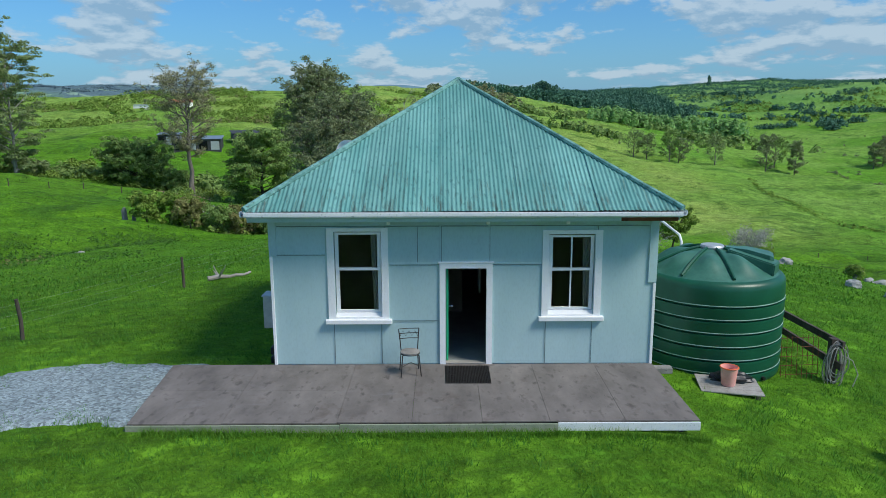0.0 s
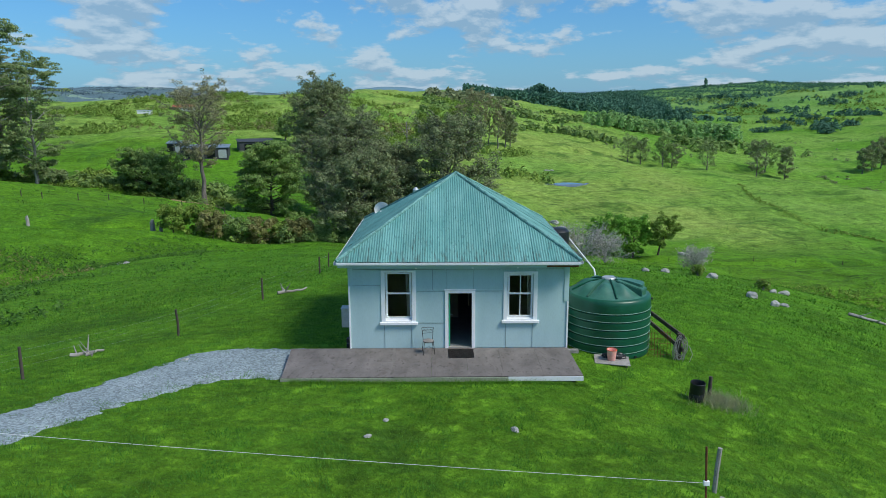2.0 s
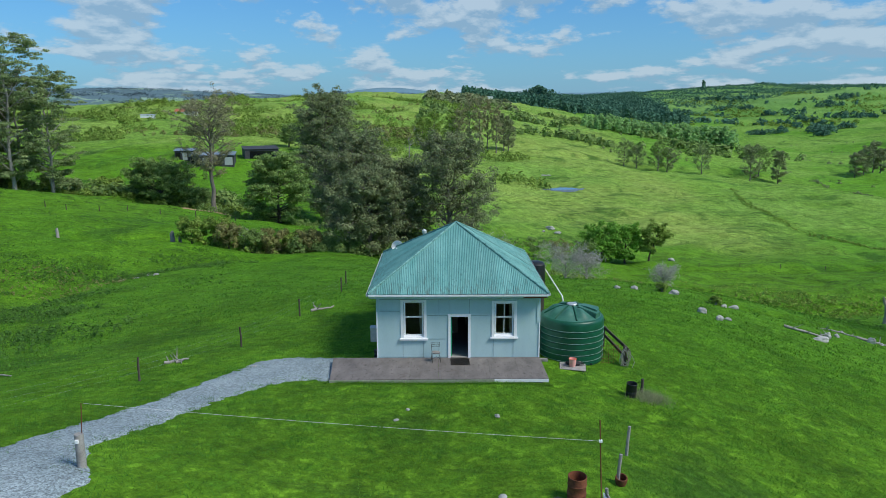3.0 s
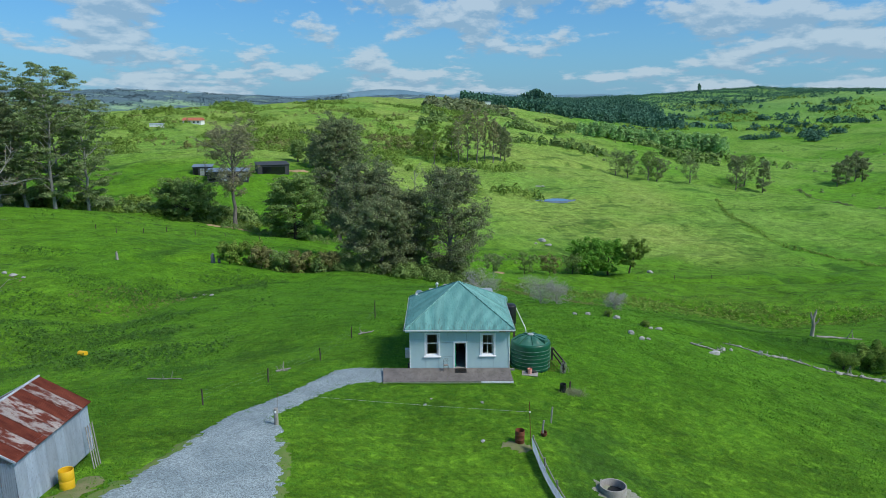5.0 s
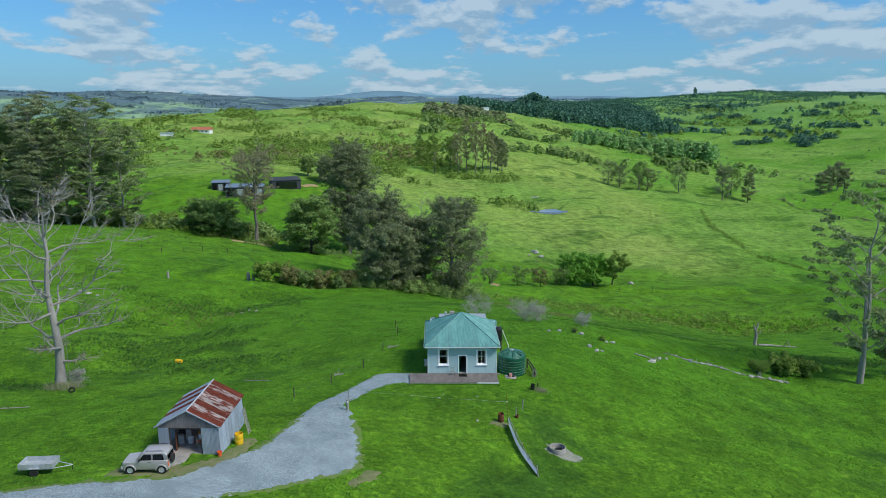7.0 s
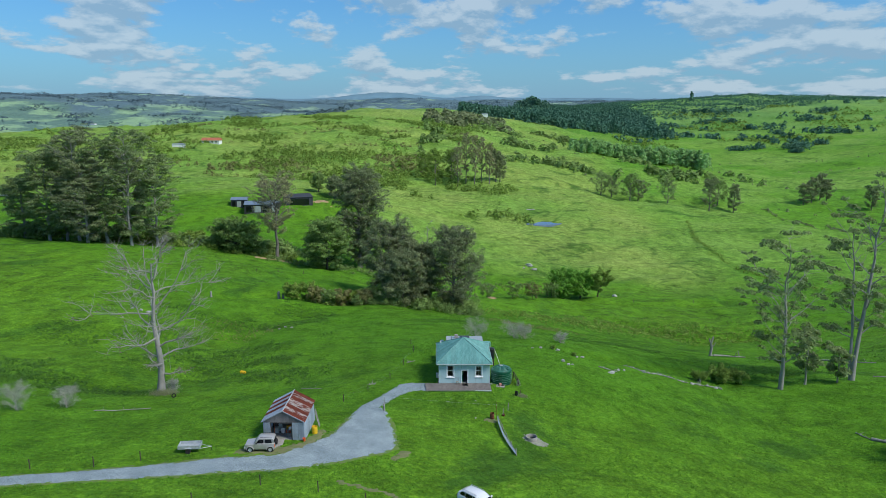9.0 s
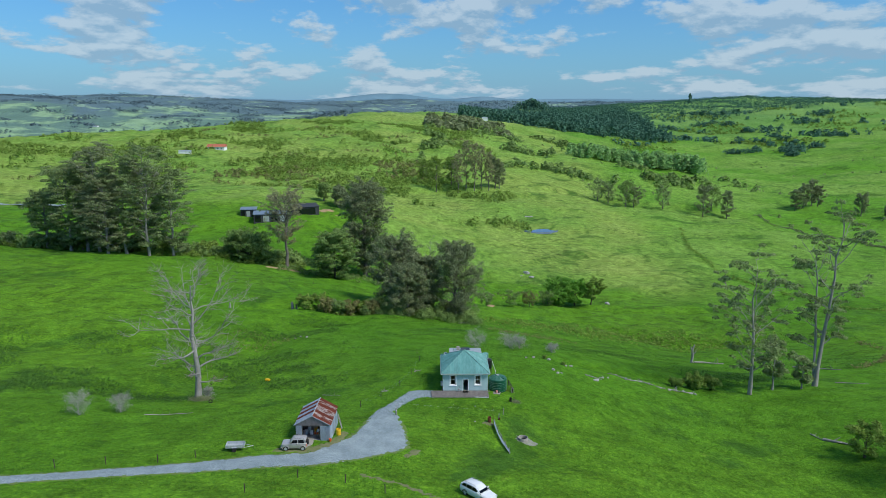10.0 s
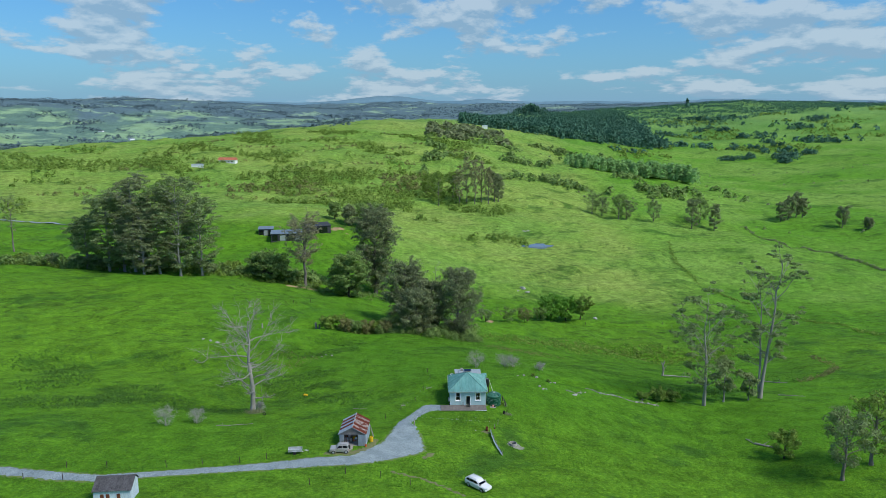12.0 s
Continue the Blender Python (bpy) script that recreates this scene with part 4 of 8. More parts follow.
GRAVEL = gravel_material()
EARTH = material("bare clay", (0.30, 0.20, 0.10), (0.42, 0.31, 0.17), rough=0.95, scale=0.6, fine=5, bump=0.3)
MUD = material("worn turf", (0.125, 0.165, 0.045), (0.205, 0.195, 0.100), rough=0.95, scale=1.6, fine=11, bump=0.3, c=(0.09, 0.17, 0.03))
ASH = material("ash and clay", (0.20, 0.215, 0.16), (0.30, 0.31, 0.25), rough=0.95, scale=1.2, fine=14, bump=0.3, c=(0.12, 0.15, 0.06))
DRIVE = [[(-6.4, -0.9, 1.7), (-8.5, -0.6, 1.8), (-10.4, -3.4, 1.25), (-11.7, -6.3, 1.1), (-12.7, -9.2, 1.15), (-13.4, -12.0, 1.25), (-13.1, -15.0, 2.1), (-13.0, -20.0, 3.2), (-13.2, -24.0, 3.9), (-16.4, -27.6, 3.0), (-21.2, -31.4, 2.0), (-27.7, -32.6, 2.0), (-42.5, -36.8, 1.5), (-51.1, -40.3, 1.4), (-60.2, -41.9, 1.4), (-67.3, -40.9, 1.4), (-78, -38.6, 1.4), (-100, -34, 1.4), (-140, -27, 1.4)]]
laid("driveway", DRIVE, -16, -5.2, -14, 1.6, 0.13, GRAVEL, 0.05, 0.26, 21, "pale grey crushed gravel driveway", "driveway")
laid("driveway", DRIVE, -30, -4, -38, -13.5, 0.2, GRAVEL, 0.055, 0.42, 22, "pale grey crushed gravel driveway", "driveway")
laid("driveway", DRIVE, -80, -29.6, -46, -28, 0.35, GRAVEL, 0.07, 0.30, 24, "pale grey crushed gravel driveway", "driveway")
laid("driveway", DRIVE, -142, -79.7, -44, -22, 0.6, GRAVEL, 0.12, 0.2, 23, "pale grey crushed gravel driveway", "driveway")
VERGE = material("thin yellowed turf", (0.095, 0.190, 0.024), (0.150, 0.190, 0.052), rough=0.95, scale=1.1, fine=9, bump=0.3, c=(0.085, 0.200, 0.020))
WIDER = [[(x, y, w + 0.42) for x, y, w in DRIVE[0]]]
laid("verge", WIDER, -30, -4, -38, -15.5, 0.22, VERGE, 0.03, 0.55, 25, "thin yellowed turf along the gravel edge", "verge")
laid("verge", WIDER, -80, -29.6, -46, -28, 0.35, VERGE, 0.04, 0.5, 26, "thin yellowed turf along the gravel edge", "verge")
laid("bare_ground", [[(-66, 290, 1.6), (-72, 287, 1.4)]], -82, -56, 278, 298, 0.7, EARTH, 0.3, 1.1, 39, "bare clay cut beside the barn", "bare ground")
laid("bare_ground", [[(-64, 175.5, 1.5), (-70, 177.5, 1.8), (-75, 177.0, 0.8)]], -82, -56, 168, 186, 0.7, EARTH, 0.3, 1.1, 31, "bare clay slip on the bank", "bare ground")
laid("bare_ground", [[(16, 153, 0.6), (16.4, 158, 0.9)]], 10, 23, 146, 164, 0.6, EARTH, 0.25, 0.6, 32, "bare clay scrape in the grass", "bare ground")
laid("ash_patch", [[(8.0, -16.6, 1.05), (9.2, -17.4, 0.85)]], 5.5, 12.5, -21, -14.5, 0.16, ASH, 0.035, 0.35, 33, "grey ash and clay around the fire ring", "ash")
laid("worn_turf", [[(2.6, -13.4, 0.5), (3.4, -13.7, 0.4)]], 0.5, 5.2, -16, -11.5, 0.16, MUD, 0.03, 0.3, 34, "worn muddy turf beside the iron fence", "bare ground")
laid("worn_turf", [[(-5.25, 0.45, 0.22), (-4.75, 0.4, 0.25)]], -6.4, -4.0, -0.1, 1.2, 0.07, MUD, 0.03, 0.15, 35, "worn muddy turf beside the deck", "bare ground")
laid("worn_turf", [[(-8.0, -26.0, 0.6), (-9.0, -28.0, 0.5)], [(-14.4, -35.6, 0.25), (-9.1, -37.4, 0.3), (-2.7, -42.6, 0.3)], [(-18.9, -25.2, 0.7), (-18.4, -21.6, 0.5)], [(-26.5, -28.6, 0.6), (-21.5, -28.2, 1.1), (-19.4, -26.6, 0.9)]], -29, 0, -46, -19, 0.3, MUD, 0.045, 0.6, 36, "worn muddy turf along the gravel", "bare ground")
laid("shed_pad", [[(-23.6, -26.5, 1.35), (-23.6, -24.2, 1.35)]], -26.2, -20.6, -29.5, -22.5, 0.25, CONCRETE, 0.06, 0.1, 37, "worn concrete and clay pad before the shed", "paving")
POND = material("pond water", (0.10, 0.15, 0.20), (0.14, 0.19, 0.24), rough=0.05, spec=0.8, scale=0.5, fine=3, bump=0.02)
PX, PY = np.meshgrid(np.arange(44, 78, 0.7), np.arange(328, 352, 0.7))
ground_z, level = height(PX, PY), on(60, 340) + 0.95
shore = np.hypot((PX - 60.5) / 12.5, (PY - 340) / 7.5) + 0.12 * ripple(PX, PY, 7, 38)
pond = sheet("pond", PX, PY, np.where(shore < 1, np.maximum(level, ground_z - 0.4), ground_z - 0.5), POND)
tagged(pond, "small farm pond reflecting the sky", "pond", kind="structure")

# ---- water tank ----
tank = thing("water_tank", pose(5.66, 2.12, -0.74), "large dark green ribbed plastic rainwater tank beside the cottage", "water tank")
prof = [(1.56, 0.0), (1.60, 0.04)]
for i in range(6):
    z = 0.22 + i * 0.30
    prof += [(1.612, z - 0.10), (1.622, z - 0.006), (1.622, z), (1.550, z + 0.006), (1.546, z + 0.010), (1.546, z + 0.040), (1.550, z + 0.044), (1.608, z + 0.050), (1.610, z + 0.058)]
prof += [(1.60, 2.10), (1.585, 2.19), (1.54, 2.25), (1.46, 2.28)]
part("tank_wall", turned(bmesh.new(), prof, 96, close_top=False), TANK_GREEN, tank, smooth=True)
# Thin pale rings paint the light caught on the rib edges.
LEDGE_SHINE = material("painted ledge highlight", (0.26, 0.44, 0.36), (0.38, 0.54, 0.47), rough=0.7, scale=3, fine=20, bump=0.02)
for i in range(6):
    z = 0.22 + i * 0.30
    part("ledge", turned(bmesh.new(), [(1.575, z + 0.046), (1.614, z + 0.0505), (1.6175, z + 0.066), (1.60, z + 0.074)], 96, close_top=False, close_bottom=False), LEDGE_SHINE, tank, "pale painted highlight along a tank rib", True)
bm = bmesh.new()
last = None
for j in range(15):
    f = j / 14
    r = 1.47 * (1 - f) + 0.22 * f
    row = []
    for k in range(120):
        a = 6.28319 * k / 120
        swell = 0.5 - 0.5 * math.cos(8 * a)
        z = 2.265 + 0.50 * math.sin(f * 1.35) + 0.13 * swell * math.sin(min(1, f * 1.15) * 3.14159) ** 2
        row.append(bm.verts.new((r * math.cos(a), r * math.sin(a), z)))
    if last:
        for k in range(120):
            bm.faces.new((last[k], last[(k + 1) % 120], row[(k + 1) % 120], row[k]))
    last = row
part("tank_roof", bm, TANK_TOP, tank, "domed top with paler green panels", "all")
part("hub_cap", turned(bmesh.new(), [(0.26, 2.72), (0.27, 2.78), (0.24, 2.82), (0.10, 2.84)], 32), GALV, tank, "pale grey hub cap", True)
bm = bmesh.new()
hi, lo = [], []
for r, w, z in ((0.30, 0.10, 2.80), (0.75, 0.22, 2.79), (1.22, 0.30, 2.70), (1.30, 0.27, 2.66)):
    hi.append([bm.verts.new((r, s * w, z)) for s in (-1, 1)])
    lo.append([bm.verts.new((r + 0.03, s * (w + 0.03), 2.27)) for s in (-1, 1)])
for i in range(3):
    bm.faces.new((hi[i][0], hi[i + 1][0], hi[i + 1][1], hi[i][1]))
    bm.faces.new((lo[i][0], lo[i + 1][0], hi[i + 1][0], hi[i][0]))
    bm.faces.new((hi[i][1], hi[i + 1][1], lo[i + 1][1], lo[i][1]))
bm.faces.new((hi[3][0], lo[3][0], lo[3][1], hi[3][1]))
bmesh.ops.transform(bm, matrix=Matrix.Rotation(radians(-22), 4, "Z"), verts=bm.verts[:])
part("inlet_hatch", bm, TANK_TOP, tank, "raised inlet hatch")
for k in range(8):
    a = 6.28319 * k / 8
    bm = bmesh.new()
    pts = [(r * math.cos(a), r * math.sin(a), 2.295 + 0.50 * math.sin(f * 1.35)) for r, f in ((1.40, 0.05), (1.1, 0.30), (0.8, 0.53), (0.5, 0.77), (0.28, 0.95))]
    tube(bm, pts, [0.035, 0.04, 0.04, 0.04, 0.035], 6)
    part("roof_rib", bm, TANK_GREEN, tank, smooth=True)
hatch = bmesh.new()
prism(hatch, [(0.35, 2.40), (1.40, 2.28), (1.42, 2.56), (0.40, 2.80)], -0.27, 0.27)
bmesh.ops.bevel(hatch, geom=hatch.edges[:], offset=0.025, segments=2, affect="EDGES")
bmesh.ops.rotate(hatch, verts=hatch.verts[:], cent=(0, 0, 0), matrix=Matrix.Rotation(radians(-35), 3, "Z"))
part("access_hatch", hatch, TANK_TOP, tank, smooth=True)
for a in (-62, -8):
    bm = bmesh.new()
    p = Vector((1.61 * math.cos(radians(a)), 1.61 * math.sin(radians(a)), 2.02 if a > -30 else 0.12))
    tube(bm, [p, p * 1.0 + Vector((math.cos(radians(a)), math.sin(radians(a)), 0)) * 0.06], 0.045, 10)
    part("outlet", bm, BLACK_PLASTIC, tank, smooth=True)

# small black tank, downpipe and pump lid behind it
tank2 = thing("header_tank", pose(4.5, 7.4, 0), "small black plastic tank on a stand against the cottage wall", "water tank")
part("tank_body", turned(bmesh.new(), [(0.50, 1.35), (0.55, 1.42), (0.55, 2.6), (0.53, 2.95), (0.40, 3.08), (0.15, 3.12)], 28), BLACK_PLASTIC, tank2, smooth=True)
for x in (-0.4, 0.4):
    for y in (-0.4, 0.4):
        part("stand_leg", soft_box(x - 0.05, x + 0.05, y - 0.05, y + 0.05, on(4.5 + x, 7.4 + y) - 0.1, 1.345, 0.008), DARK_WOOD, tank2)
tank3 = thing("rear_tank", pose(4.15, 12.6, on(4.15, 12.6) - 0.05), "faded green corrugated rain tank behind the cottage", "water tank")
prof = []
for i in range(41):
    prof.append((0.62 + 0.012 * math.sin(i * 1.57), i * 0.082))
part("tank_body", turned(bmesh.new(), prof + [(0.58, 3.36), (0.15, 3.5)], 40), ROOF_GREEN, tank3, smooth=True)
pipe = bmesh.new()
tube(pipe, [(4.1, 7.9, 3.0), (4.6, 8.3, 2.9), (4.95, 8.2, 2.72), (5.1, 7.8, 2.55), (5.4, 4.4, 2.08), (5.45, 3.8, 2.0), (5.46, 3.65, 1.85), (5.46, 3.62, 1.5)], 0.032, 10)
solo("downpipe", pipe, PAINT_WHITE, pose(0, 0, 0), "white plastic downpipe running from roof to tank", "pipe", smooth=True)

# ---- rear lean-to, dish, flue ----
annex = thing("rear_annex", pose(0, 0, 0), "low rear lean-to with a pale metal roof", "house extension")
bm = bmesh.new()
zb = on(0, 12)
box(bm, -2.4, 3.1, 8.85, 14.3, zb - 0.8, 2.55)
part("wall", bm, PAINT_BLUE, annex)
for i in range(8):
    x0 = -2.7 + i * 0.76
    bm = bmesh.new()
    last = None
    for k in range(29):
        x = x0 + 0.78 * k / 28
        dz = 0.012 * math.cos(k / 28 * 6.28319 * 9) + 0.004 * (i % 2)
        row = (bm.verts.new((x, 9.32, 3.0 + dz)), bm.verts.new((x, 14.6, 2.72 + dz)))
        if last:
            bm.faces.new((last[0], row[0], row[1], last[1]))
        last = row
    part("roof_sheet", bm, GALV, annex, smooth="all")
part("solar_panel", soft_box(-0.45, 1.2, 12.6, 13.9, 3.0, 3.05, 0.01), CAR_GLASS, annex, "dark glass solar panel")
part("chimney", soft_box(-1.3, -0.7, 13.2, 13.8, 2.5, 3.35, 0.02), CONCRETE, annex, "squat concrete chimney")
dish = thing("satellite_dish", pose(-3.46, 8.3, 3.24), "round pale satellite dish on the roof edge", "satellite dish")
bm = bmesh.new()
last = None
for j in range(8):
    r = 0.34 * j / 7 + 0.01
    row = [bm.verts.new((r * math.cos(6.28319 * k / 28), -0.15 * (r / 0.34) ** 2, 0.62 + r * math.sin(6.28319 * k / 28))) for k in range(28)]
    if last:
        for k in range(28):
            bm.faces.new((last[k], last[(k + 1) % 28], row[(k + 1) % 28], row[k]))
    last = row
bmesh.ops.solidify(bm, geom=bm.faces[:], thickness=0.012)
part("reflector", bm, PAINT_WHITE, dish, smooth=True)
part("mast", tube(bmesh.new(), [(0, 0.05, -0.3), (0, 0.05, 0.5), (0, 0.0, 0.6)], 0.025, 8), GALV, dish)
part("arm", tube(bmesh.new(), [(0, -0.2, 0.2), (0, -0.62, 0.55)], 0.015, 6), GALV, dish)
part("receiver", soft_box(-0.05, 0.05, -0.70, -0.58, 0.52, 0.62, 0.015), PAINT_WHITE, dish)
flue = thing("flue", pose(-1.9, 8.3, 3.9), "short metal roof flue with a cowl", "chimney")
part("pipe", tube(bmesh.new(), [(0, 0, -0.4), (0, 0, 0.75)], 0.08, 12), GALV, flue, smooth=True)
part("cowl", turned(bmesh.new(), [(0.13, 0.72), (0.14, 0.85), (0.05, 0.95)], 12), GALV, flue, smooth=True)

# ---- chair on the deck ----
chair = thing("cafe_chair", pose(-1.2, -0.55, 0.002, 0, 0, 8), "black iron chair with a round worn wooden seat", "chair")
part("seat", turned(bmesh.new(), [(0.16, 0.44), (0.19, 0.448), (0.195, 0.465), (0.18, 0.475)], 28), GREY_WOOD, chair, "round worn wooden seat", True)
part("seat_ring", tube(bmesh.new(), [(0.185 * math.cos(a), 0.185 * math.sin(a), 0.432) for a in (6.28319 * i / 20 for i in range(21))], 0.011, 6), DARK_IRON, chair)
for sx in (-1, 1):
    part("leg", tube(bmesh.new(), [(sx * 0.20, -0.19, 0.0), (sx * 0.16, -0.14, 0.43)], 0.011, 6), DARK_IRON, chair)
    part("leg", tube(bmesh.new(), [(sx * 0.19, 0.24, 0.0), (sx * 0.165, 0.17, 0.43), (sx * 0.185, 0.20, 0.68), (sx * 0.205, 0.235, 0.86)], 0.011, 6), DARK_IRON, chair)
for z in (0.86, 0.77, 0.67):
    part("back_rail", tube(bmesh.new(), [(-0.2, 0.20 + (z - 0.68) * 0.2, z), (0, 0.225 + (z - 0.68) * 0.2, z), (0.2, 0.20 + (z - 0.68) * 0.2, z)], 0.009, 6), DARK_IRON, chair)
zig = [(-0.18 + 0.06 * i, 0.222, 0.82 if i % 2 else 0.71) for i in range(7)]
part("back_lattice", tube(bmesh.new(), zig, 0.006, 5), DARK_IRON, chair)
part("stretcher", tube(bmesh.new(), [(-0.185, -0.17, 0.2), (0, -0.1, 0.27), (0.185, -0.17, 0.2)], 0.008, 5), DARK_IRON, chair)

# ---- board with bucket and bag in front of the tank ----
gz0 = on(5.6, -0.1)
board = thing("wooden_board", pose(5.38, -0.06, gz0 + 0.10, 3, 2, -9), "grey weathered board panel propped over the grass", "board")
for i in range(4):
    part("plank", soft_box(-0.62, 0.62, -0.42 + i * 0.212, -0.42 + i * 0.212 + 0.205, 0.0, 0.028, 0.006), GREY_WOOD, board)
for x in (-0.5, 0.5):
    part("bearer", soft_box(x - 0.04, x + 0.04, -0.42, 0.42, -0.10, -0.002, 0.006), DARK_WOOD, board)
bucket = thing("bucket", pose(5.36, -0.08, gz0 + 0.135), "pink-red plastic bucket faded by the sun", "bucket")
bm = turned(bmesh.new(), [(0.135, 0.0), (0.14, 0.01), (0.172, 0.36), (0.182, 0.365), (0.182, 0.39), (0.17, 0.392), (0.165, 0.36), (0.13, 0.02)], 28)
part("bucket_body", bm, PINK_RED, bucket, smooth=True)
part("bucket_rim", tube(bmesh.new(), [(0.18 * math.cos(a), 0.18 * math.sin(a), 0.385) for a in (6.28319 * i / 24 for i in range(25))], 0.012, 6), ORANGE, bucket, "bright orange rim")
part("handle", tube(bmesh.new(), [(0.185 * math.cos(a), -0.06 + 0.02 * math.sin(a), 0.36 - 0.13 * math.sin(a)) for a in (3.14159 * i / 12 for i in range(13))], 0.005, 5), GALV, bucket)
bm = bmesh.new()
bmesh.ops.create_icosphere(bm, subdivisions=4, radius=1.0)
for v in bm.verts:
    q = v.co.copy()
    crease = noise.noise(q * 2.3) * 0.28 + noise.noise(q * 6.0) * 0.10
    v.co = Vector((q.x * 0.42, q.y * 0.20, max(-0.25, q.z) * 0.15)) * (1 + crease)
solo("plastic_bag", bm, BLACK_PLASTIC, pose(5.5, 0.17, gz0 + 0.17, 0, 0, -8), "crumpled black plastic bag behind the bucket", "bag", smooth=True)

# ---- gate rails, mesh panel and hose by the tank ----
gate = thing("gate_rails", pose(0, 0, 0), "dark weathered rails sloping to a post beside the tank", "fence")
gp = Vector((8.2, 1.25, on(8.2, 1.25)))
gq = Vector((7.75, 4.1, on(7.75, 4.1)))
for p, hgt in ((gp, 1.02), (gq, 1.12)):
    part("post", soft_box(p.x - 0.08, p.x + 0.08, p.y - 0.08, p.y + 0.08, p.z - 0.3, p.z + hgt, 0.012), DARK_WOOD, gate)
for h0, h1 in ((0.93, 1.02), (0.42, 0.62)):
    a, b = gp + Vector((0.10, -0.25, h0)), gq + Vector((0.08, 0.1, h1))
    bm = bmesh.new()
    d = (b - a)
    m = Matrix.Translation(a) @ d.to_track_quat("Y", "Z").to_matrix().to_4x4()
    box(bm, -0.03, 0.03, 0, d.length, -0.08, 0.08, m)
    part("rail", bm, DARK_WOOD, gate)
panel = thing("mesh_panel", pose(7.02, 1.12, on(7.4, 1.15), 0, 0, 6), "rusty steel reinforcing mesh panel leaning by the tank", "mesh panel")
for i in range(8):
    part("upright_rod", tube(bmesh.new(), [(i * 0.125, 0, -0.02), (i * 0.125, 0.08, 1.0)], 0.006, 5), IRON_RUST, panel)
for i in range(5):
    part("cross_rod", tube(bmesh.new(), [(-0.03, 0.01 + 0.013 * i, 0.1 + i * 0.21), (0.9, 0.01 + 0.013 * i, 0.1 + i * 0.21)], 0.006, 5), IRON_RUST, panel)
hose = bmesh.new()
rng = random.Random(5)
for c in range(9):
    cx, cy, w, hh = 8.2 + rng.uniform(-0.07, 0.07), 1.1 + rng.uniform(-0.08, 0.05), rng.uniform(0.12, 0.24), rng.uniform(0.35, 0.5)
    tube(hose, [(cx + w * math.cos(a), cy + 0.05 * math.sin(2 * a + c), gp.z + 1.0 - hh + hh * math.sin(a) - 0.02 * c) for a in (6.28319 * i / 22 for i in range(23))], 0.011, 5, False)
tube(hose, [(8.2, 1.05, gp.z + 0.75), (8.5, 0.95, gp.z + 0.6), (8.62, 0.9, gp.z + 0.3), (8.5, 0.85, gp.z + 0.02)], 0.012, 5)
solo("hose_coil", hose, GREY_WOOD, pose(0, 0, 0), "grey coiled hose hung over the post", "hose", smooth=True)

# ---- barrel and post ----
bz = on(7.5, -2.75)
barrel = thing("black_barrel", pose(7.5, -2.75, bz - 0.02, 3, 2, 0), "open black plastic barrel standing in the grass", "barrel")
part("barrel_body", turned(bmesh.new(), [(0.215, 0.0), (0.23, 0.03), (0.24, 0.26), (0.228, 0.28), (0.228, 0.31), (0.24, 0.33), (0.232, 0.60), (0.24, 0.63), (0.228, 0.65), (0.215, 0.62), (0.215, 0.06)], 32), BLACK_PLASTIC, barrel, smooth=True)
solo("round_post", tube(bmesh.new(), [(0, 0, -0.3), (0.01, 0, 0.35), (0.02, 0.01, 0.66)], [0.065, 0.062, 0.06], 12), DARK_WOOD, pose(8.15, -2.15, on(8.15, -2.15)), "short dark round post beside the barrel", "post", smooth=True)

# ---- fence posts and wires ----
FENCE = [(-17.4, -8.6), (-14.6, -2.1), (-11.7, 4.1), (-9.9, 11.1), (-8.5, 20.2), (-9.3, 28.8)]


def fence_post(x, y, hgt, r, seed):
    rng = random.Random(seed)
    bm = bmesh.new()
    tube(bm, [(0, 0, -0.3), (rng.uniform(-.01, .01), rng.uniform(-.01, .01), hgt * 0.5), (rng.uniform(-.03, .03), rng.uniform(-.03, .03), hgt)], [r, r * 0.95, r * 0.9], 8)
    return solo("fence_post", bm, DARK_WOOD, pose(x, y, on(x, y)), "thin weathered wooden fence post in the pasture", "post", group="paddock fence posts", smooth=True)


for i, (x, y) in enumerate(FENCE):
    fence_post(x, y, 1.12, 0.055, i)
for i, (x, y) in enumerate([(-76, 111), (-72, 116.5), (-69, 123), (-62.5, 124.5), (-84, 118), (-57, 131), (-50, 138), (60, 164), (72, 166), (84, 167), (96, 168), (110, 170)]):
    fence_post(x, y, 1.25, 0.09, 70 + i)
for i, (x, y) in enumerate([(-22.0, -37.5), (-16.1, -38.3), (-11.2, -40.4), (-27.0, -42.8), (-61.3, -37.2), (-51.8, -36.6), (-67.8, -37.4), (-40.6, -33.2), (-72.3, -42.0), (-65.8, -42.5), (-36.5, -31.2), (-46.5, -34.6)]):
    fence_post(x, y, 1.15, 0.06, 40 + i)
wires = bmesh.new()
for k in range(3):
    pts = []
    for (x0, y0), (x1, y1) in zip(FENCE, FENCE[1:]):
        for s in range(6):
            f = s / 6
            x, y = x0 + (x1 - x0) * f, y0 + (y1 - y0) * f
            pts.append((x, y, on(x0, y0) * (1 - f) + on(x1, y1) * f + 0.45 + 0.27 * k - 0.06 * math.sin(f * 3.14159)))
    tube(wires, pts, 0.0014, 4)
solo("fence_wire", wires, GALV, pose(0, 0, 0), "thin grey fence wires between the posts", "wire")
boll = thing("gate_post", pose(-11.35, -13.75, on(-11.35, -13.75)), "grey stubby gate post with a thin rod", "post")
part("post", tube(bmesh.new(), [(0, 0, -0.3), (0, 0, 1.06)], [0.135, 0.125], 14), GREY_WOOD, boll, smooth=True)
part("insulator", soft_box(-0.05, 0.05, -0.175, -0.12, 0.82, 0.94, 0.015), PAINT_WHITE, boll)
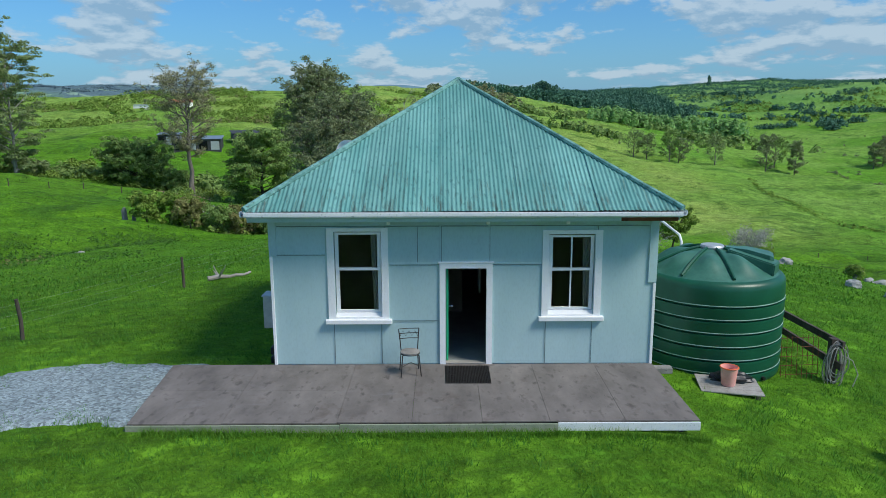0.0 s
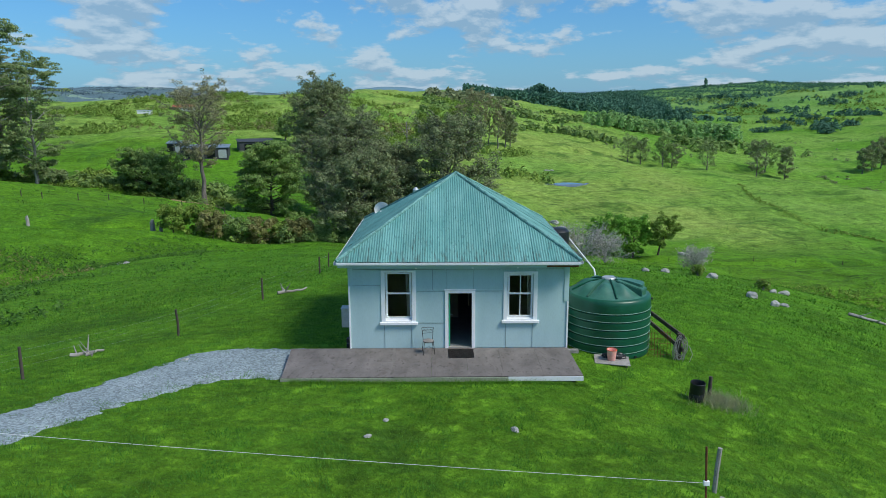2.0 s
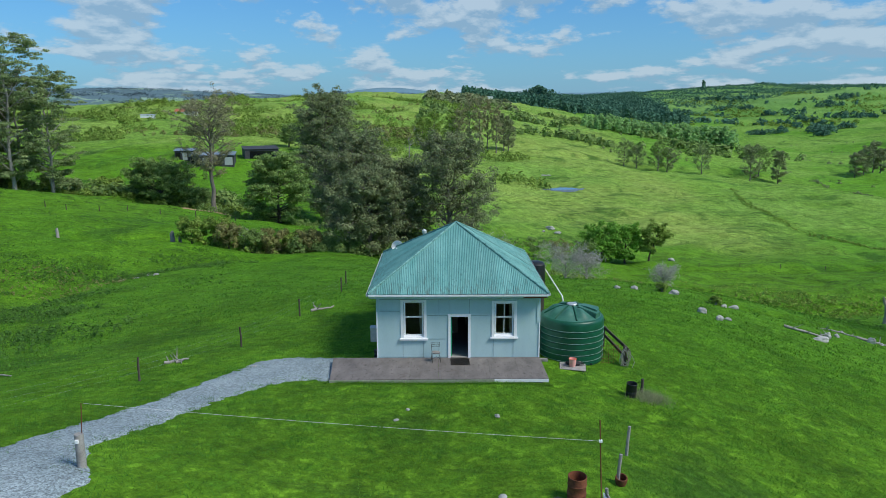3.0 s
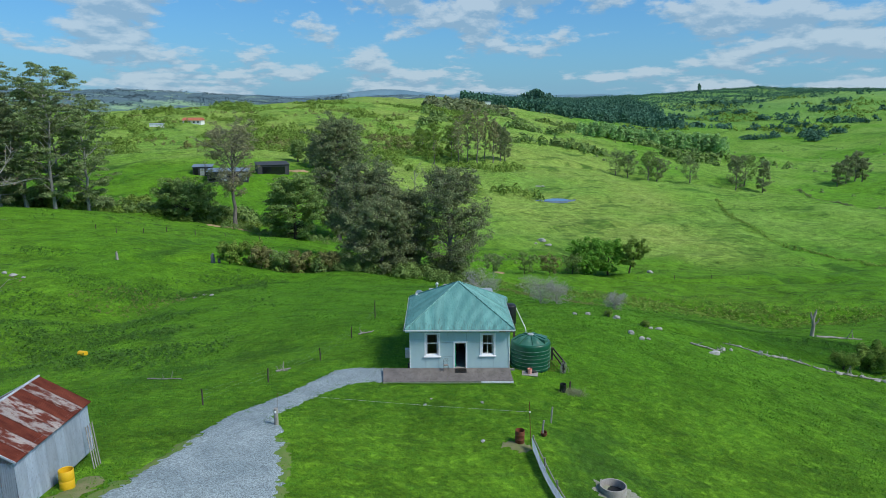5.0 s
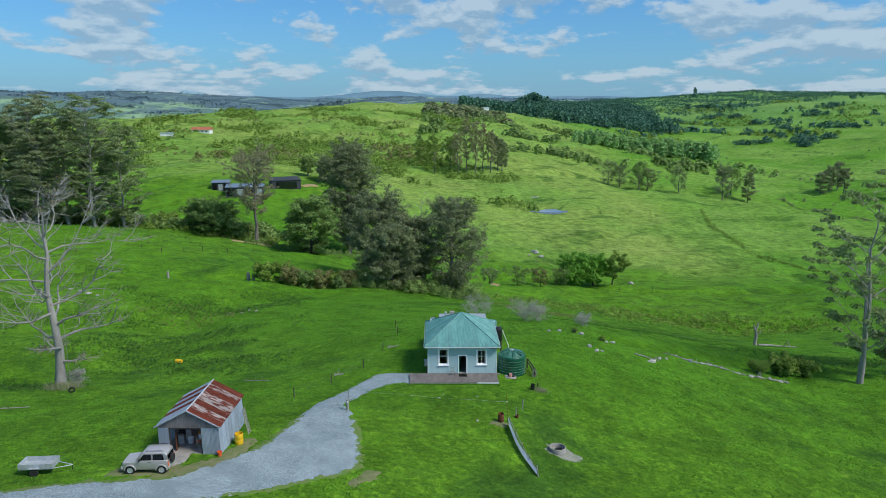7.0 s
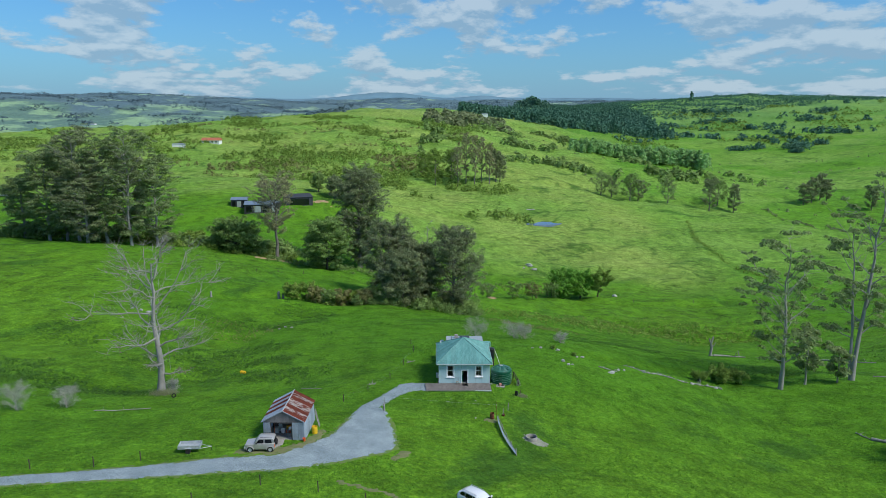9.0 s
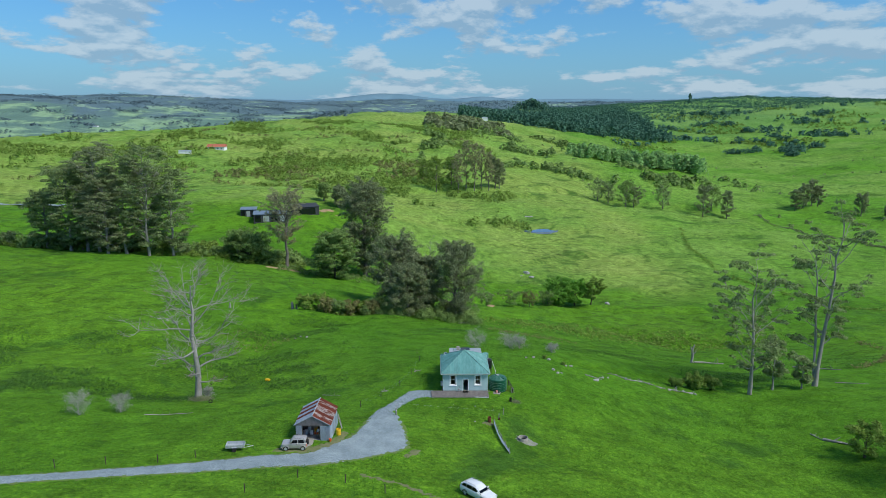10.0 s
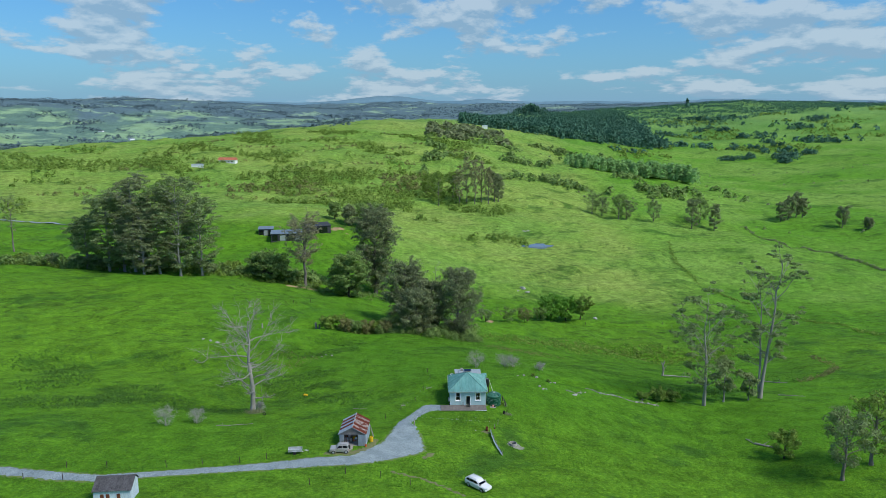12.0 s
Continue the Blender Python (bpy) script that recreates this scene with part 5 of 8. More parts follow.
part("rod", tube(bmesh.new(), [(0.08, 0.02, 1.0), (0.11, 0.1, 1.95)], 0.014, 6), IRON_RUST, boll, "thin red rod")
tape = bmesh.new()
ends = [Vector((-11.2, -13.6, on(-11.35, -13.75) + 1.92)), Vector((3.56, -13.95, on(3.62, -13.95) + 2.46))]
pts = [ends[0].lerp(ends[1], i / 20) - Vector((0, 0, 0.06 * math.sin(3.14159 * i / 20))) for i in range(21)]
tube(tape, pts, 0.0032, 5)
solo("electric_tape", tape, PAINT_WHITE, pose(0, 0, 0), "thin white electric fence line across the lawn", "wire")
stake = thing("steel_stake", pose(3.62, -13.95, on(3.62, -13.95)), "thin rusty steel stake holding the fence line", "stake")
part("rod", tube(bmesh.new(), [(0.1, 0, -0.2), (-0.08, 0, 3.1)], 0.018, 6), IRON_RUST, stake)
part("clip", soft_box(-0.09, 0.01, -0.03, 0.03, 2.42, 2.50, 0.01), PAINT_WHITE, stake)
for x, y, hgt in ((5.6, -9.35, 1.1), (4.66, -11.9, 0.98)):
    solo("fence_stake", tube(bmesh.new(), [(0, 0, -0.25), (0.03, 0, hgt * 0.5), (0.08, 0.02, hgt)], [0.06, 0.058, 0.055], 8), GREY_WOOD, pose(x, y, on(x, y)), "leaning weathered wooden stake with wire ends", "stake", group="stakes by the iron fence", smooth=True)
dz = on(3.12, -13.1)
drum = thing("rusty_drum", pose(3.12, -13.1, dz - 0.02, 4, 0, 0), "open rusty steel drum in the grass", "barrel")
part("drum_body", turned(bmesh.new(), [(0.27, 0), (0.285, 0.02), (0.28, 0.27), (0.295, 0.29), (0.28, 0.31), (0.28, 0.56), (0.295, 0.58), (0.28, 0.60), (0.285, 0.84), (0.27, 0.85), (0.26, 0.80), (0.255, 0.1)], 28), IRON_RUST, drum, smooth=True)
solo("rusty_pot", turned(bmesh.new(), [(0.10, 0), (0.17, 0.05), (0.2, 0.22), (0.19, 0.30), (0.16, 0.30), (0.16, 0.06)], 20), IRON_RUST, pose(4.75, -11.95, on(4.75, -11.95), 14, 0, 0), "small rusty pot lying in the grass", "pot", smooth=True)

# low corrugated iron fence
FENCE_STEEL = material("pale blue-grey fence sheet", (0.50, 0.60, 0.72), (0.66, 0.75, 0.86), rough=0.6, scale=1.2, fine=15, bump=0.05, c=(0.36, 0.42, 0.50), vary=0.15)
iron = thing("iron_fence", pose(0, 0, 0), "low leaning fence of pale blue-grey corrugated sheets", "fence")
fa, fb = Vector((3.85, -13.9, 0)), Vector((5.35, -22.3, 0))
along = (fb - fa).normalized()
across = Vector((along.y, -along.x, 0))
total = (fb - fa).length
for k in range(6):
    u0, u1 = total * k / 6, total * (k + 1) / 6 + 0.04
    bm = bmesh.new()
    last = None
    for i in range(31):
        u = u0 + (u1 - u0) * i / 30
        p = fa + along * u + across * (0.02 * math.cos(u * 40) + 0.12 * math.sin(u * 0.5) + 0.01 * (k % 2))
        g = on(p.x, p.y)
        hgt = 0.86 - 0.05 * k + 0.04 * math.sin(k * 2.3)
        row = (bm.verts.new((p.x, p.y, g - 0.03)), bm.verts.new((p.x - 0.10, p.y, g + hgt)))
        if last:
            bm.faces.new((last[0], row[0], row[1], last[1]))
        last = row
    bmesh.ops.solidify(bm, geom=bm.faces[:], thickness=0.004)
    part("iron_sheet", bm, FENCE_STEEL, iron, smooth="all")
for k in range(5):
    p = fa + along * (total * k / 4) - across * 0.06
    part("post", tube(bmesh.new(), [(p.x, p.y, on(p.x, p.y) - 0.2), (p.x - 0.08, p.y, on(p.x, p.y) + 0.98)], 0.05, 8), GREY_WOOD, iron, smooth=True)
pts = [fa + along * (total * k / 12) - across * 0.10 for k in range(13)]
part("top_rail", tube(bmesh.new(), [(p.x - 0.10, p.y, on(p.x, p.y) + 0.80 - 0.02 * k) for k, p in enumerate(pts)], 0.035, 7), GREY_WOOD, iron, smooth=True)

# fire ring
fz = on(7.95, -16.75)
ringpit = thing("fire_ring", pose(7.95, -16.75, fz - 0.04), "round grey concrete fire ring with charred inside", "fire pit")
part("ring_wall", turned(bmesh.new(), [(0.74, 0.0), (0.76, 0.02), (0.76, 0.50), (0.745, 0.53), (0.68, 0.53), (0.665, 0.50), (0.665, 0.06)], 48, close_top=False), CONCRETE, ringpit, smooth=True)
part("ash_bed", turned(bmesh.new(), [(0.66, 0.05), (0.66, 0.10), (0.3, 0.14)], 32), BLACK_PLASTIC, ringpit, "charred ash bed", True)


# ---- stones, logs ----
def stone(x, y, sx, sy, sz, seed, turn=0.0, label="pale limestone rock half sunk in the grass"):
    bm = bmesh.new()
    bmesh.ops.create_icosphere(bm, subdivisions=3, radius=1.0)
    off = Vector((seed * 3.1, seed * 1.7, seed * 0.9))
    for v in bm.verts:
        q = v.co.copy()
        k = 1 + 0.35 * noise.noise(q * 1.3 + off) + 0.16 * noise.noise(q * 3.7 + off)
        v.co = Vector((q.x * sx, q.y * sy, q.z * sz)) * k
    return solo("rock", bm, STONE, pose(x, y, on(x, y) + sz * 0.25, 0, 0, turn), label, "rock", group="pale rocks in the pasture")


ROCKS = [(18.3, 24.7, .55, .4, .4), (18.7, 15.9, .5, .35, .35), (18.1, 17.7, .5, .4, .4), (19.5, 16.5, .35, .3, .2), (22.5, 22.8, .6, .3, .3), (21.4, 22.0, .4, .3, .25), (15.2, 25.5, .5, .4, .3), (13.5, 24.5, .35, .25, .25), (26.5, 16.8, .8, .5, .35), (-9.9, -0.2, .2, .2, .1), (1.25, -6.4, .22, .12, .08), (-2.3, -5.9, .12, .1, .07), (-2.7, -7.0, .15, .1, .08), (0.9, -13.0, .2, .16, .1),
         (-40.5, 62.5, .8, .4, .25), (-41.8, 61.5, .5, .4, .25), (-38.5, 60.0, .5, .3, .25), (-45, 64, .6, .3, .2), (39.5, 230, 2.6, 1.5, 1.2), (41.2, 224, 1.6, 1.0, 0.8), (36.5, 226, 1.0, .8, .6), (66, 172, 1.6, 1.3, 1.0), (-78, 70.5, .9, .5, .35), (-75.4, 68.6, 1.0, .6, .4), (-80.8, 72, .6, .4, .3), (-73, 67.5, .5, .4, .3), (58, 379, 2.2, 1.5, .8), (61, 381, 1.6, 1.2, .7)]
for i, (x, y, sx, sy, sz) in enumerate(ROCKS):
    stone(x, y, sx * 0.75, sy * 0.75, sz * 0.75, i + 1, (i * 47) % 180)


def log_piece(x0, y0, x1, y1, r, seed, mat=None, lift=0.0, branches=2, name="fallen_log", label="bleached fallen log lying in the grass"):
    rng = random.Random(seed)
    bm = bmesh.new()
    n = 7
    pts = []
    for i in range(n):
        f = i / (n - 1)
        x, y = x0 + (x1 - x0) * f + rng.uniform(-.1, .1), y0 + (y1 - y0) * f + rng.uniform(-.1, .1)
        pts.append(Vector((x, y, on(x, y) + r * 0.7 + lift * f + rng.uniform(-0.03, 0.06))))
    tube(bm, pts, [r * (1 - 0.5 * i / (n - 1)) for i in range(n)], 8)
    for b in range(branches):
        p = pts[rng.randrange(1, n - 1)]
        d = Vector((rng.uniform(-1, 1), rng.uniform(-1, 1), rng.uniform(0.2, 0.9))).normalized()
        ln = rng.uniform(0.4, 1.0) * max(0.6, r * 8)
        tube(bm, [p, p + d * ln * 0.5, p + d * ln + Vector((0, 0, 0.1))], [r * 0.45, r * 0.3, r * 0.12], 6)
    return solo(name, bm, mat or BARK_PALE, pose(0, 0, 0), label, "log", group="fallen logs in the pasture", smooth=True)


for i, q in enumerate([(-14.7, 1.2, -13.7, 1.7, .12), (-14.4, 1.7, -13.9, 1.1, .08), (-9.4, 12.1, -8.0, 13.1, .12), (24.6, 18.6, 27.9, 18.2, .15), (27.6, 18.9, 29.0, 20.2, .10), (31.0, 25.6, 33.6, 24.2, .13), (33.4, 24.0, 36.2, 23.9, .16), (36.6, 24.4, 38.6, 25.0, .13), (38.4, 24.7, 40.6, 24.3, .17), (40.9, 24.2, 43.0, 23.6, .14), (43.4, 23.9, 46.2, 24.2, .20), (46.6, 24.2, 49.4, 24.5, .17), (65.5, 69.5, 73.5, 69.0, .36), (-25.2, 1.6, -22.0, 0.4, .09), (-52, -9.5, -45, -7.0, .10), (63.6, 0.2, 66.5, -3.2, .35), (62.8, 3.2, 63.6, -0.2, .14), (86, 37, 92, 34, .16), (88, 60, 96, 52, .25), (4.5, 99, 2.0, 96, .2), (1.5, 98.5, 5.5, 97.0, .12), (2.5, 97.0, 4.8, 100.0, .10)]):
    log_piece(*q[:4], q[4] * 0.75, seed=i + 3, branches=2 + i % 3)
for i, (x, y, sx, sz) in enumerate([(28.4, 19.4, .4, .45), (29.8, 20.6, .35, .3), (34.3, 23.4, .5, .6), (36.4, 24.3, .5, .25), (37.8, 24.9, .6, .3), (39.6, 24.9, .45, .25), (41.8, 23.9, .5, .3), (43.6, 23.7, .7, .3), (45.2, 24.3, .6, .28), (46.8, 24.5, .5, .35), (48.4, 24.3, .75, .3), (49.2, 24.0, .4, .4), (32.6, 25.0, .4, .3), (35.4, 23.8, .35, .25)]):
    stone(x, y, sx * 0.7, sx * 0.5, sz * 0.6, 40 + i, (i * 61) % 180)
for x, y, h, r in ((-49.0, 94.5, 3.0, 0.42), (-47.9, 95.2, 2.2, 0.3), (-66, 88, 1.6, 0.25)):
    solo("broken_stump", tube(bmesh.new(), [(0, 0, -0.4), (0.05, 0, h * 0.4), (-0.04, 0.03, h * 0.85), (0.1, 0, h)], [r * 1.3, r, r * 0.9, r * 0.4], 9), BARK_PALE, pose(x, y, on(x, y)), "short broken grey stump at the gully edge", "stump", group="broken stumps at the gully", smooth=True)
stump = thing("dead_stump", pose(65.2, 70.2, on(65.2, 70.2)), "tall bleached broken stump on the slope", "stump")
part("trunk", tube(bmesh.new(), [(0.1, 0, -0.5), (0, 0, 0.6), (0.15, 0.05, 2.2), (0, 0.1, 3.4), (0.3, 0, 4.7), (0.45, 0, 5.3)], [0.7, 0.36, 0.30, 0.26, 0.2, 0.07], 9), BARK_PALE, stump, smooth=True)
part("snag", tube(bmesh.new(), [(0.05, 0.1, 3.2), (-0.4, 0.1, 4.1), (-0.55, 0, 4.8)], [0.25, 0.2, 0.06], 7), BARK_PALE, stump, smooth=True)
part("snag", tube(bmesh.new(), [(0.2, 0, 2.4), (0.8, -0.2, 3.1), (0.95, -0.1, 3.8)], [0.16, 0.12, 0.04], 7), BARK_PALE, stump, smooth=True)
drum_y = thing("yellow_drum", pose(-38.8, 18.2, on(-38.8, 18.2) + 0.3, 88, 0, 70), "yellow plastic drum lying on its side", "barrel")
part("drum_body", turned(bmesh.new(), [(0.27, -0.45), (0.29, -0.43), (0.29, 0.40), (0.26, 0.45), (0.08, 0.46)], 24), YELLOW, drum_y, smooth=True)


# ---- iron shed ----
SX, SY, SZ = -22.2, -21.92, 2.98
shed = thing("iron_shed", pose(SX, SY, SZ, 0, 0, -1.4), "old gabled corrugated-iron shed with a rusty striped roof and open front", "shed")
SW, SL, SE, SR = 2.35, 3.12, 2.42, 3.64


def corrugated(p0, p1, p2, p3, waves, amp=0.012):
    """A corrugated sheet between four corners: p0-p1 is the foot, p3-p2 the head."""
    bm = bmesh.new()
    p0, p1, p2, p3 = (Vector(p) for p in (p0, p1, p2, p3))
    nrm = (p1 - p0).cross(p3 - p0).normalized()
    last = None
    for i in range(waves * 4 + 1):
        f = i / (waves * 4)
        o = nrm * amp * math.cos(f * waves * 6.28319)
        foot, head = p0.lerp(p1, f) + o, p3.lerp(p2, f) + o
        row = [bm.verts.new(foot.lerp(head, s)) for s in (0.0, 0.02, 0.98, 1.0)]
        if last:
            for s in range(3):
                bm.faces.new((last[s], row[s], row[s + 1], last[s + 1]))
        last = row
    bmesh.ops.solidify(bm, geom=bm.faces[:], thickness=0.003)
    bmesh.ops.recalc_face_normals(bm, faces=bm.faces[:])
    return bm


GABLE_WOOD = material("pinkish grey weathered boards", (0.26, 0.245, 0.25), (0.38, 0.36, 0.365), rough=0.85, scale=2, fine=25, bump=0.2, c=(0.17, 0.15, 0.15), vary=0.12, stretch=(2, 2, 0.3))
rngs = random.Random(8)
for sx in (-1, 1):
    for k in range(8):
        y0, y1 = -SL + k * 2 * SL / 8, -SL + (k + 1) * 2 * SL / 8 + 0.03
        lean = 0.12 if sx > 0 else 0.0
        a, b = (sx * (SW + lean + rngs.uniform(-.02, .02)), y0, -0.25), (sx * (SW + lean + rngs.uniform(-.02, .02)), y1, -0.25)
        part("wall_sheet", corrugated(a, b, (sx * SW, y1, SE), (sx * SW, y0, SE), 9, 0.010), SHED_STEEL, shed, smooth="all")
for k in range(6):
    x0, x1 = -SW + k * 2 * SW / 6, -SW + (k + 1) * 2 * SW / 6
    top = lambda x: SE + (SR - SE) * (1 - abs(x) / SW) - 0.03
    part("wall_sheet", corrugated((x0, SL, -0.25), (x1, SL, -0.25), (x1, SL, top(x1)), (x0, SL, top(x0)), 8, 0.010), SHED_STEEL, shed, smooth="all")
    part("gable_board", corrugated((x0, -SL, 2.22), (x1, -SL, 2.22), (x1, -SL, top(x1)), (x0, -SL, top(x0)), 6, 0.008), GABLE_WOOD, shed, smooth="all")
for x0, x1 in ((-SW, -1.50), (1.02, 1.72), (1.73, SW + 0.05)):
    part("front_sheet", corrugated((x0 + 0.04, -SL - 0.01, -0.2), (x1 + 0.04, -SL - 0.01, -0.2), (x1, -SL - 0.01, 2.22), (x0, -SL - 0.01, 2.22), 7, 0.010), SHED_STEEL, shed, smooth="all")
RIDGE_STEEL = material("dull ridge sheet", (0.34, 0.39, 0.44), (0.50, 0.56, 0.62), rough=0.65, scale=2.5, fine=14, bump=0.1, c=(0.24, 0.20, 0.19))
KIND = {1: "rprpprpr", -1: "gsrsrsrg"}
for sx in (1, -1):
    for k in range(8):
        y0, y1 = -SL - 0.12 + k * (2 * SL + 0.2) / 8, -SL - 0.12 + (k + 1) * (2 * SL + 0.2) / 8 + 0.03
        lo, hi = (sx * (SW + 0.22), SE - 0.12), (sx * 0.02, SR + 0.03)
        c = KIND[sx][k]
        q = [(lo[0], y0, lo[1] + 0.006 * (k % 2)), (lo[0], y1, lo[1] + 0.006 * (k % 2)), (hi[0], y1, hi[1]), (hi[0], y0, hi[1])]
        part("roof_sheet", corrugated(*q, 9, 0.012), {"g": SHED_STEEL, "r": SHED_RUST, "p": SHED_PATCHY, "s": SHED_STEEL}[c], shed, smooth="all")
part("ridge_cap", tube(bmesh.new(), [(0, -SL - 0.15, SR + 0.05), (0, 0, SR + 0.04), (0, SL + 0.12, SR + 0.06)], 0.06, 8), RIDGE_STEEL, shed, smooth=True)
for sx in (-1, 1):
    a, b = Vector((sx * (SW + 0.24), -SL - 0.16, SE - 0.10)), Vector((0, -SL - 0.16, SR + 0.06))
    bm = bmesh.new()
    m = Matrix.Translation(a) @ (b - a).to_track_quat("X", "Z").to_matrix().to_4x4()
    box(bm, 0, (b - a).length, -0.02, 0.02, -0.06, 0.03, m)
    part("barge_board", bm, RIDGE_STEEL, shed)
for x in (-1.48, 1.0):
    part("door_post", soft_box(x - 0.05, x + 0.05, -SL + 0.02, -SL + 0.12, -0.2, 2.22, 0.01), DARK_WOOD, shed)
part("lintel", soft_box(-1.5, 1.05, -SL + 0.02, -SL + 0.12, 2.10, 2.24, 0.01), DARK_WOOD, shed)
part("shed_floor", soft_box(-SW + 0.05, SW - 0.05, -SL, SL - 0.05, -0.25, 0.03, 0.01), CONCRETE, shed)
M_SHED = pose(SX, SY, SZ, 0, 0, -1.4)


def shed_at(x, y, z, rx=0, ry=0, rz=0):
    return M_SHED @ pose(x, y, z, rx, ry, rz)


bench = thing("workbench", shed_at(0.75, -1.9, 0.03), "rough grey timber workbench in the shed mouth", "workbench")
part("top", soft_box(-0.55, 0.55, -0.35, 0.35, 0.78, 0.83, 0.008), GREY_WOOD, bench)
for x in (-0.48, 0.48):
    for y in (-0.28, 0.28):
        part("leg", soft_box(x - 0.035, x + 0.035, y - 0.035, y + 0.035, 0.0, 0.779, 0.005), GREY_WOOD, bench)
part("rail", soft_box(-0.45, 0.45, -0.31, -0.28, 0.25, 0.33, 0.005), GREY_WOOD, bench)
for i, (x, y, z, sx, sy, sz, mt, nm, lb) in enumerate([(-0.55, -1.2, 0.03, 0.35, 0.3, 0.55, PAINT_WHITE, "white_box", "white storage box on the shed floor"), (-0.95, -0.6, 0.03, 0.4, 0.4, 0.9, GALV, "grey_cabinet", "dull grey metal cabinet in the shed"), (0.55, -2.0, 0.865, 0.28, 0.22, 0.3, PAINT_WHITE, "white_tub", "white tub on the workbench"), (1.0, -1.85, 0.865, 0.2, 0.2, 0.4, DARK_WOOD, "wooden_crate", "small dark wooden crate on the workbench"), (0.3, 0.6, 0.03, 0.6, 0.5, 0.8, DARK_WOOD, "tea_chest", "dark wooden chest at the back of the shed"), (-0.1, 1.8, 0.03, 0.5, 0.4, 1.2, GREY_WOOD, "shelf_crate", "stack of grey crates at the back of the shed")]):
    bm = soft_box(-sx / 2, sx / 2, -sy / 2, sy / 2, 0, sz, 0.02)
    solo(nm, bm, mt, shed_at(x, y, z, 0, 0, i * 23), lb, "box")
for i, (x, y, z, sx, sy, sz, mt, nm, lb) in enumerate([(-1.7, 0.4, 0.03, 0.8, 0.5, 1.5, DARK_WOOD, "wooden_cupboard", "dark wooden cupboard along the shed wall"), (1.75, 0.2, 0.03, 0.7, 1.2, 1.1, DARK_IRON, "machine_case", "dark machine case along the shed wall"), (-0.1, -0.2, 0.03, 0.5, 0.4, 0.45, YELLOW, "yellow_crate", "faded yellow crate on the shed floor"), (0.1, -1.1, 0.03, 0.55, 0.35, 0.3, ORANGE, "tool_box", "red-orange tool box on the shed floor"), (-1.3, -1.2, 0.03, 0.5, 0.4, 0.7, GALV, "metal_bin", "dented grey metal bin in the shed"), (1.3, -2.3, 0.03, 0.4, 0.35, 0.5, PAINT_WHITE, "paint_tub", "dirty white paint tub under the workbench")]):
    solo(nm, soft_box(-sx / 2, sx / 2, -sy / 2, sy / 2, 0, sz, 0.025), mt, shed_at(x, y, z, 0, 0, i * 31 % 40), lb, "box")
for i in range(5):
    bm = tube(bmesh.new(), [(0, 0, 0), (0.02, 0.0, 1.0), (0.0, 0.01, 2.0 + 0.1 * i)], 0.02 + 0.004 * (i % 3), 7)
    solo("long_tool", bm, GREY_WOOD if i % 2 else DARK_WOOD, shed_at(-2.05 + 0.16 * i, 1.9, 0.03, -6, 3 * i - 6, 0), "long wooden handle leaning in the shed", "tool", group="tools in the shed", smooth=True)
old_door = thing("leaning_door", shed_at(-1.25, -2.3, 0.04, 0, 0, 12), "rusty red-brown panel door leaning inside the shed", "door")
part("door_panel", soft_box(-0.03, 0.03, -0.4, 0.4, 0, 1.7, 0.01), IRON_RUST, old_door)
for z in (0.3, 0.85, 1.4):
    part("brace", soft_box(0.032, 0.055, -0.36, 0.36, z - 0.06, z + 0.06, 0.006), DARK_WOOD, old_door)
yd = thing("yellow_drum", pose(-19.05, -22.7, on(-19.05, -22.7) - 0.02), "bright yellow plastic drum standing by the shed wall", "barrel")
part("drum_body", turned(bmesh.new(), [(0.32, 0), (0.335, 0.03), (0.34, 0.45), (0.33, 0.47), (0.34, 0.49), (0.335, 0.93), (0.32, 0.95), (0.30, 0.93), (0.30, 0.1)], 32), YELLOW, yd, smooth=True)
og = thing("orange_bucket", pose(-19.85, -25.3, on(-19.85, -25.3) - 0.01), "orange plastic bucket at the shed corner", "bucket")
part("bucket_body", turned(bmesh.new(), [(0.15, 0), (0.19, 0.36), (0.2, 0.38), (0.18, 0.38), (0.14, 0.03)], 24), ORANGE, og, smooth=True)
part("handle", tube(bmesh.new(), [(0.19 * math.cos(a), 0, 0.36 + 0.12 * math.sin(a)) for a in (3.14159 * i / 10 for i in range(11))], 0.006, 5), GALV, og)
lean = thing("leaning_poles", pose(0, 0, 0), "weathered poles leaning on the shed wall", "poles")
for i in range(4):
    y = -19.9 + i * 0.22
    part("pole", tube(bmesh.new(), [(-18.85, y - 0.6, on(-18.85, y - 0.6) - 0.05), (-19.55, y + 0.3, SZ + 1.3)], 0.028, 7), GREY_WOOD, lean, smooth=True)


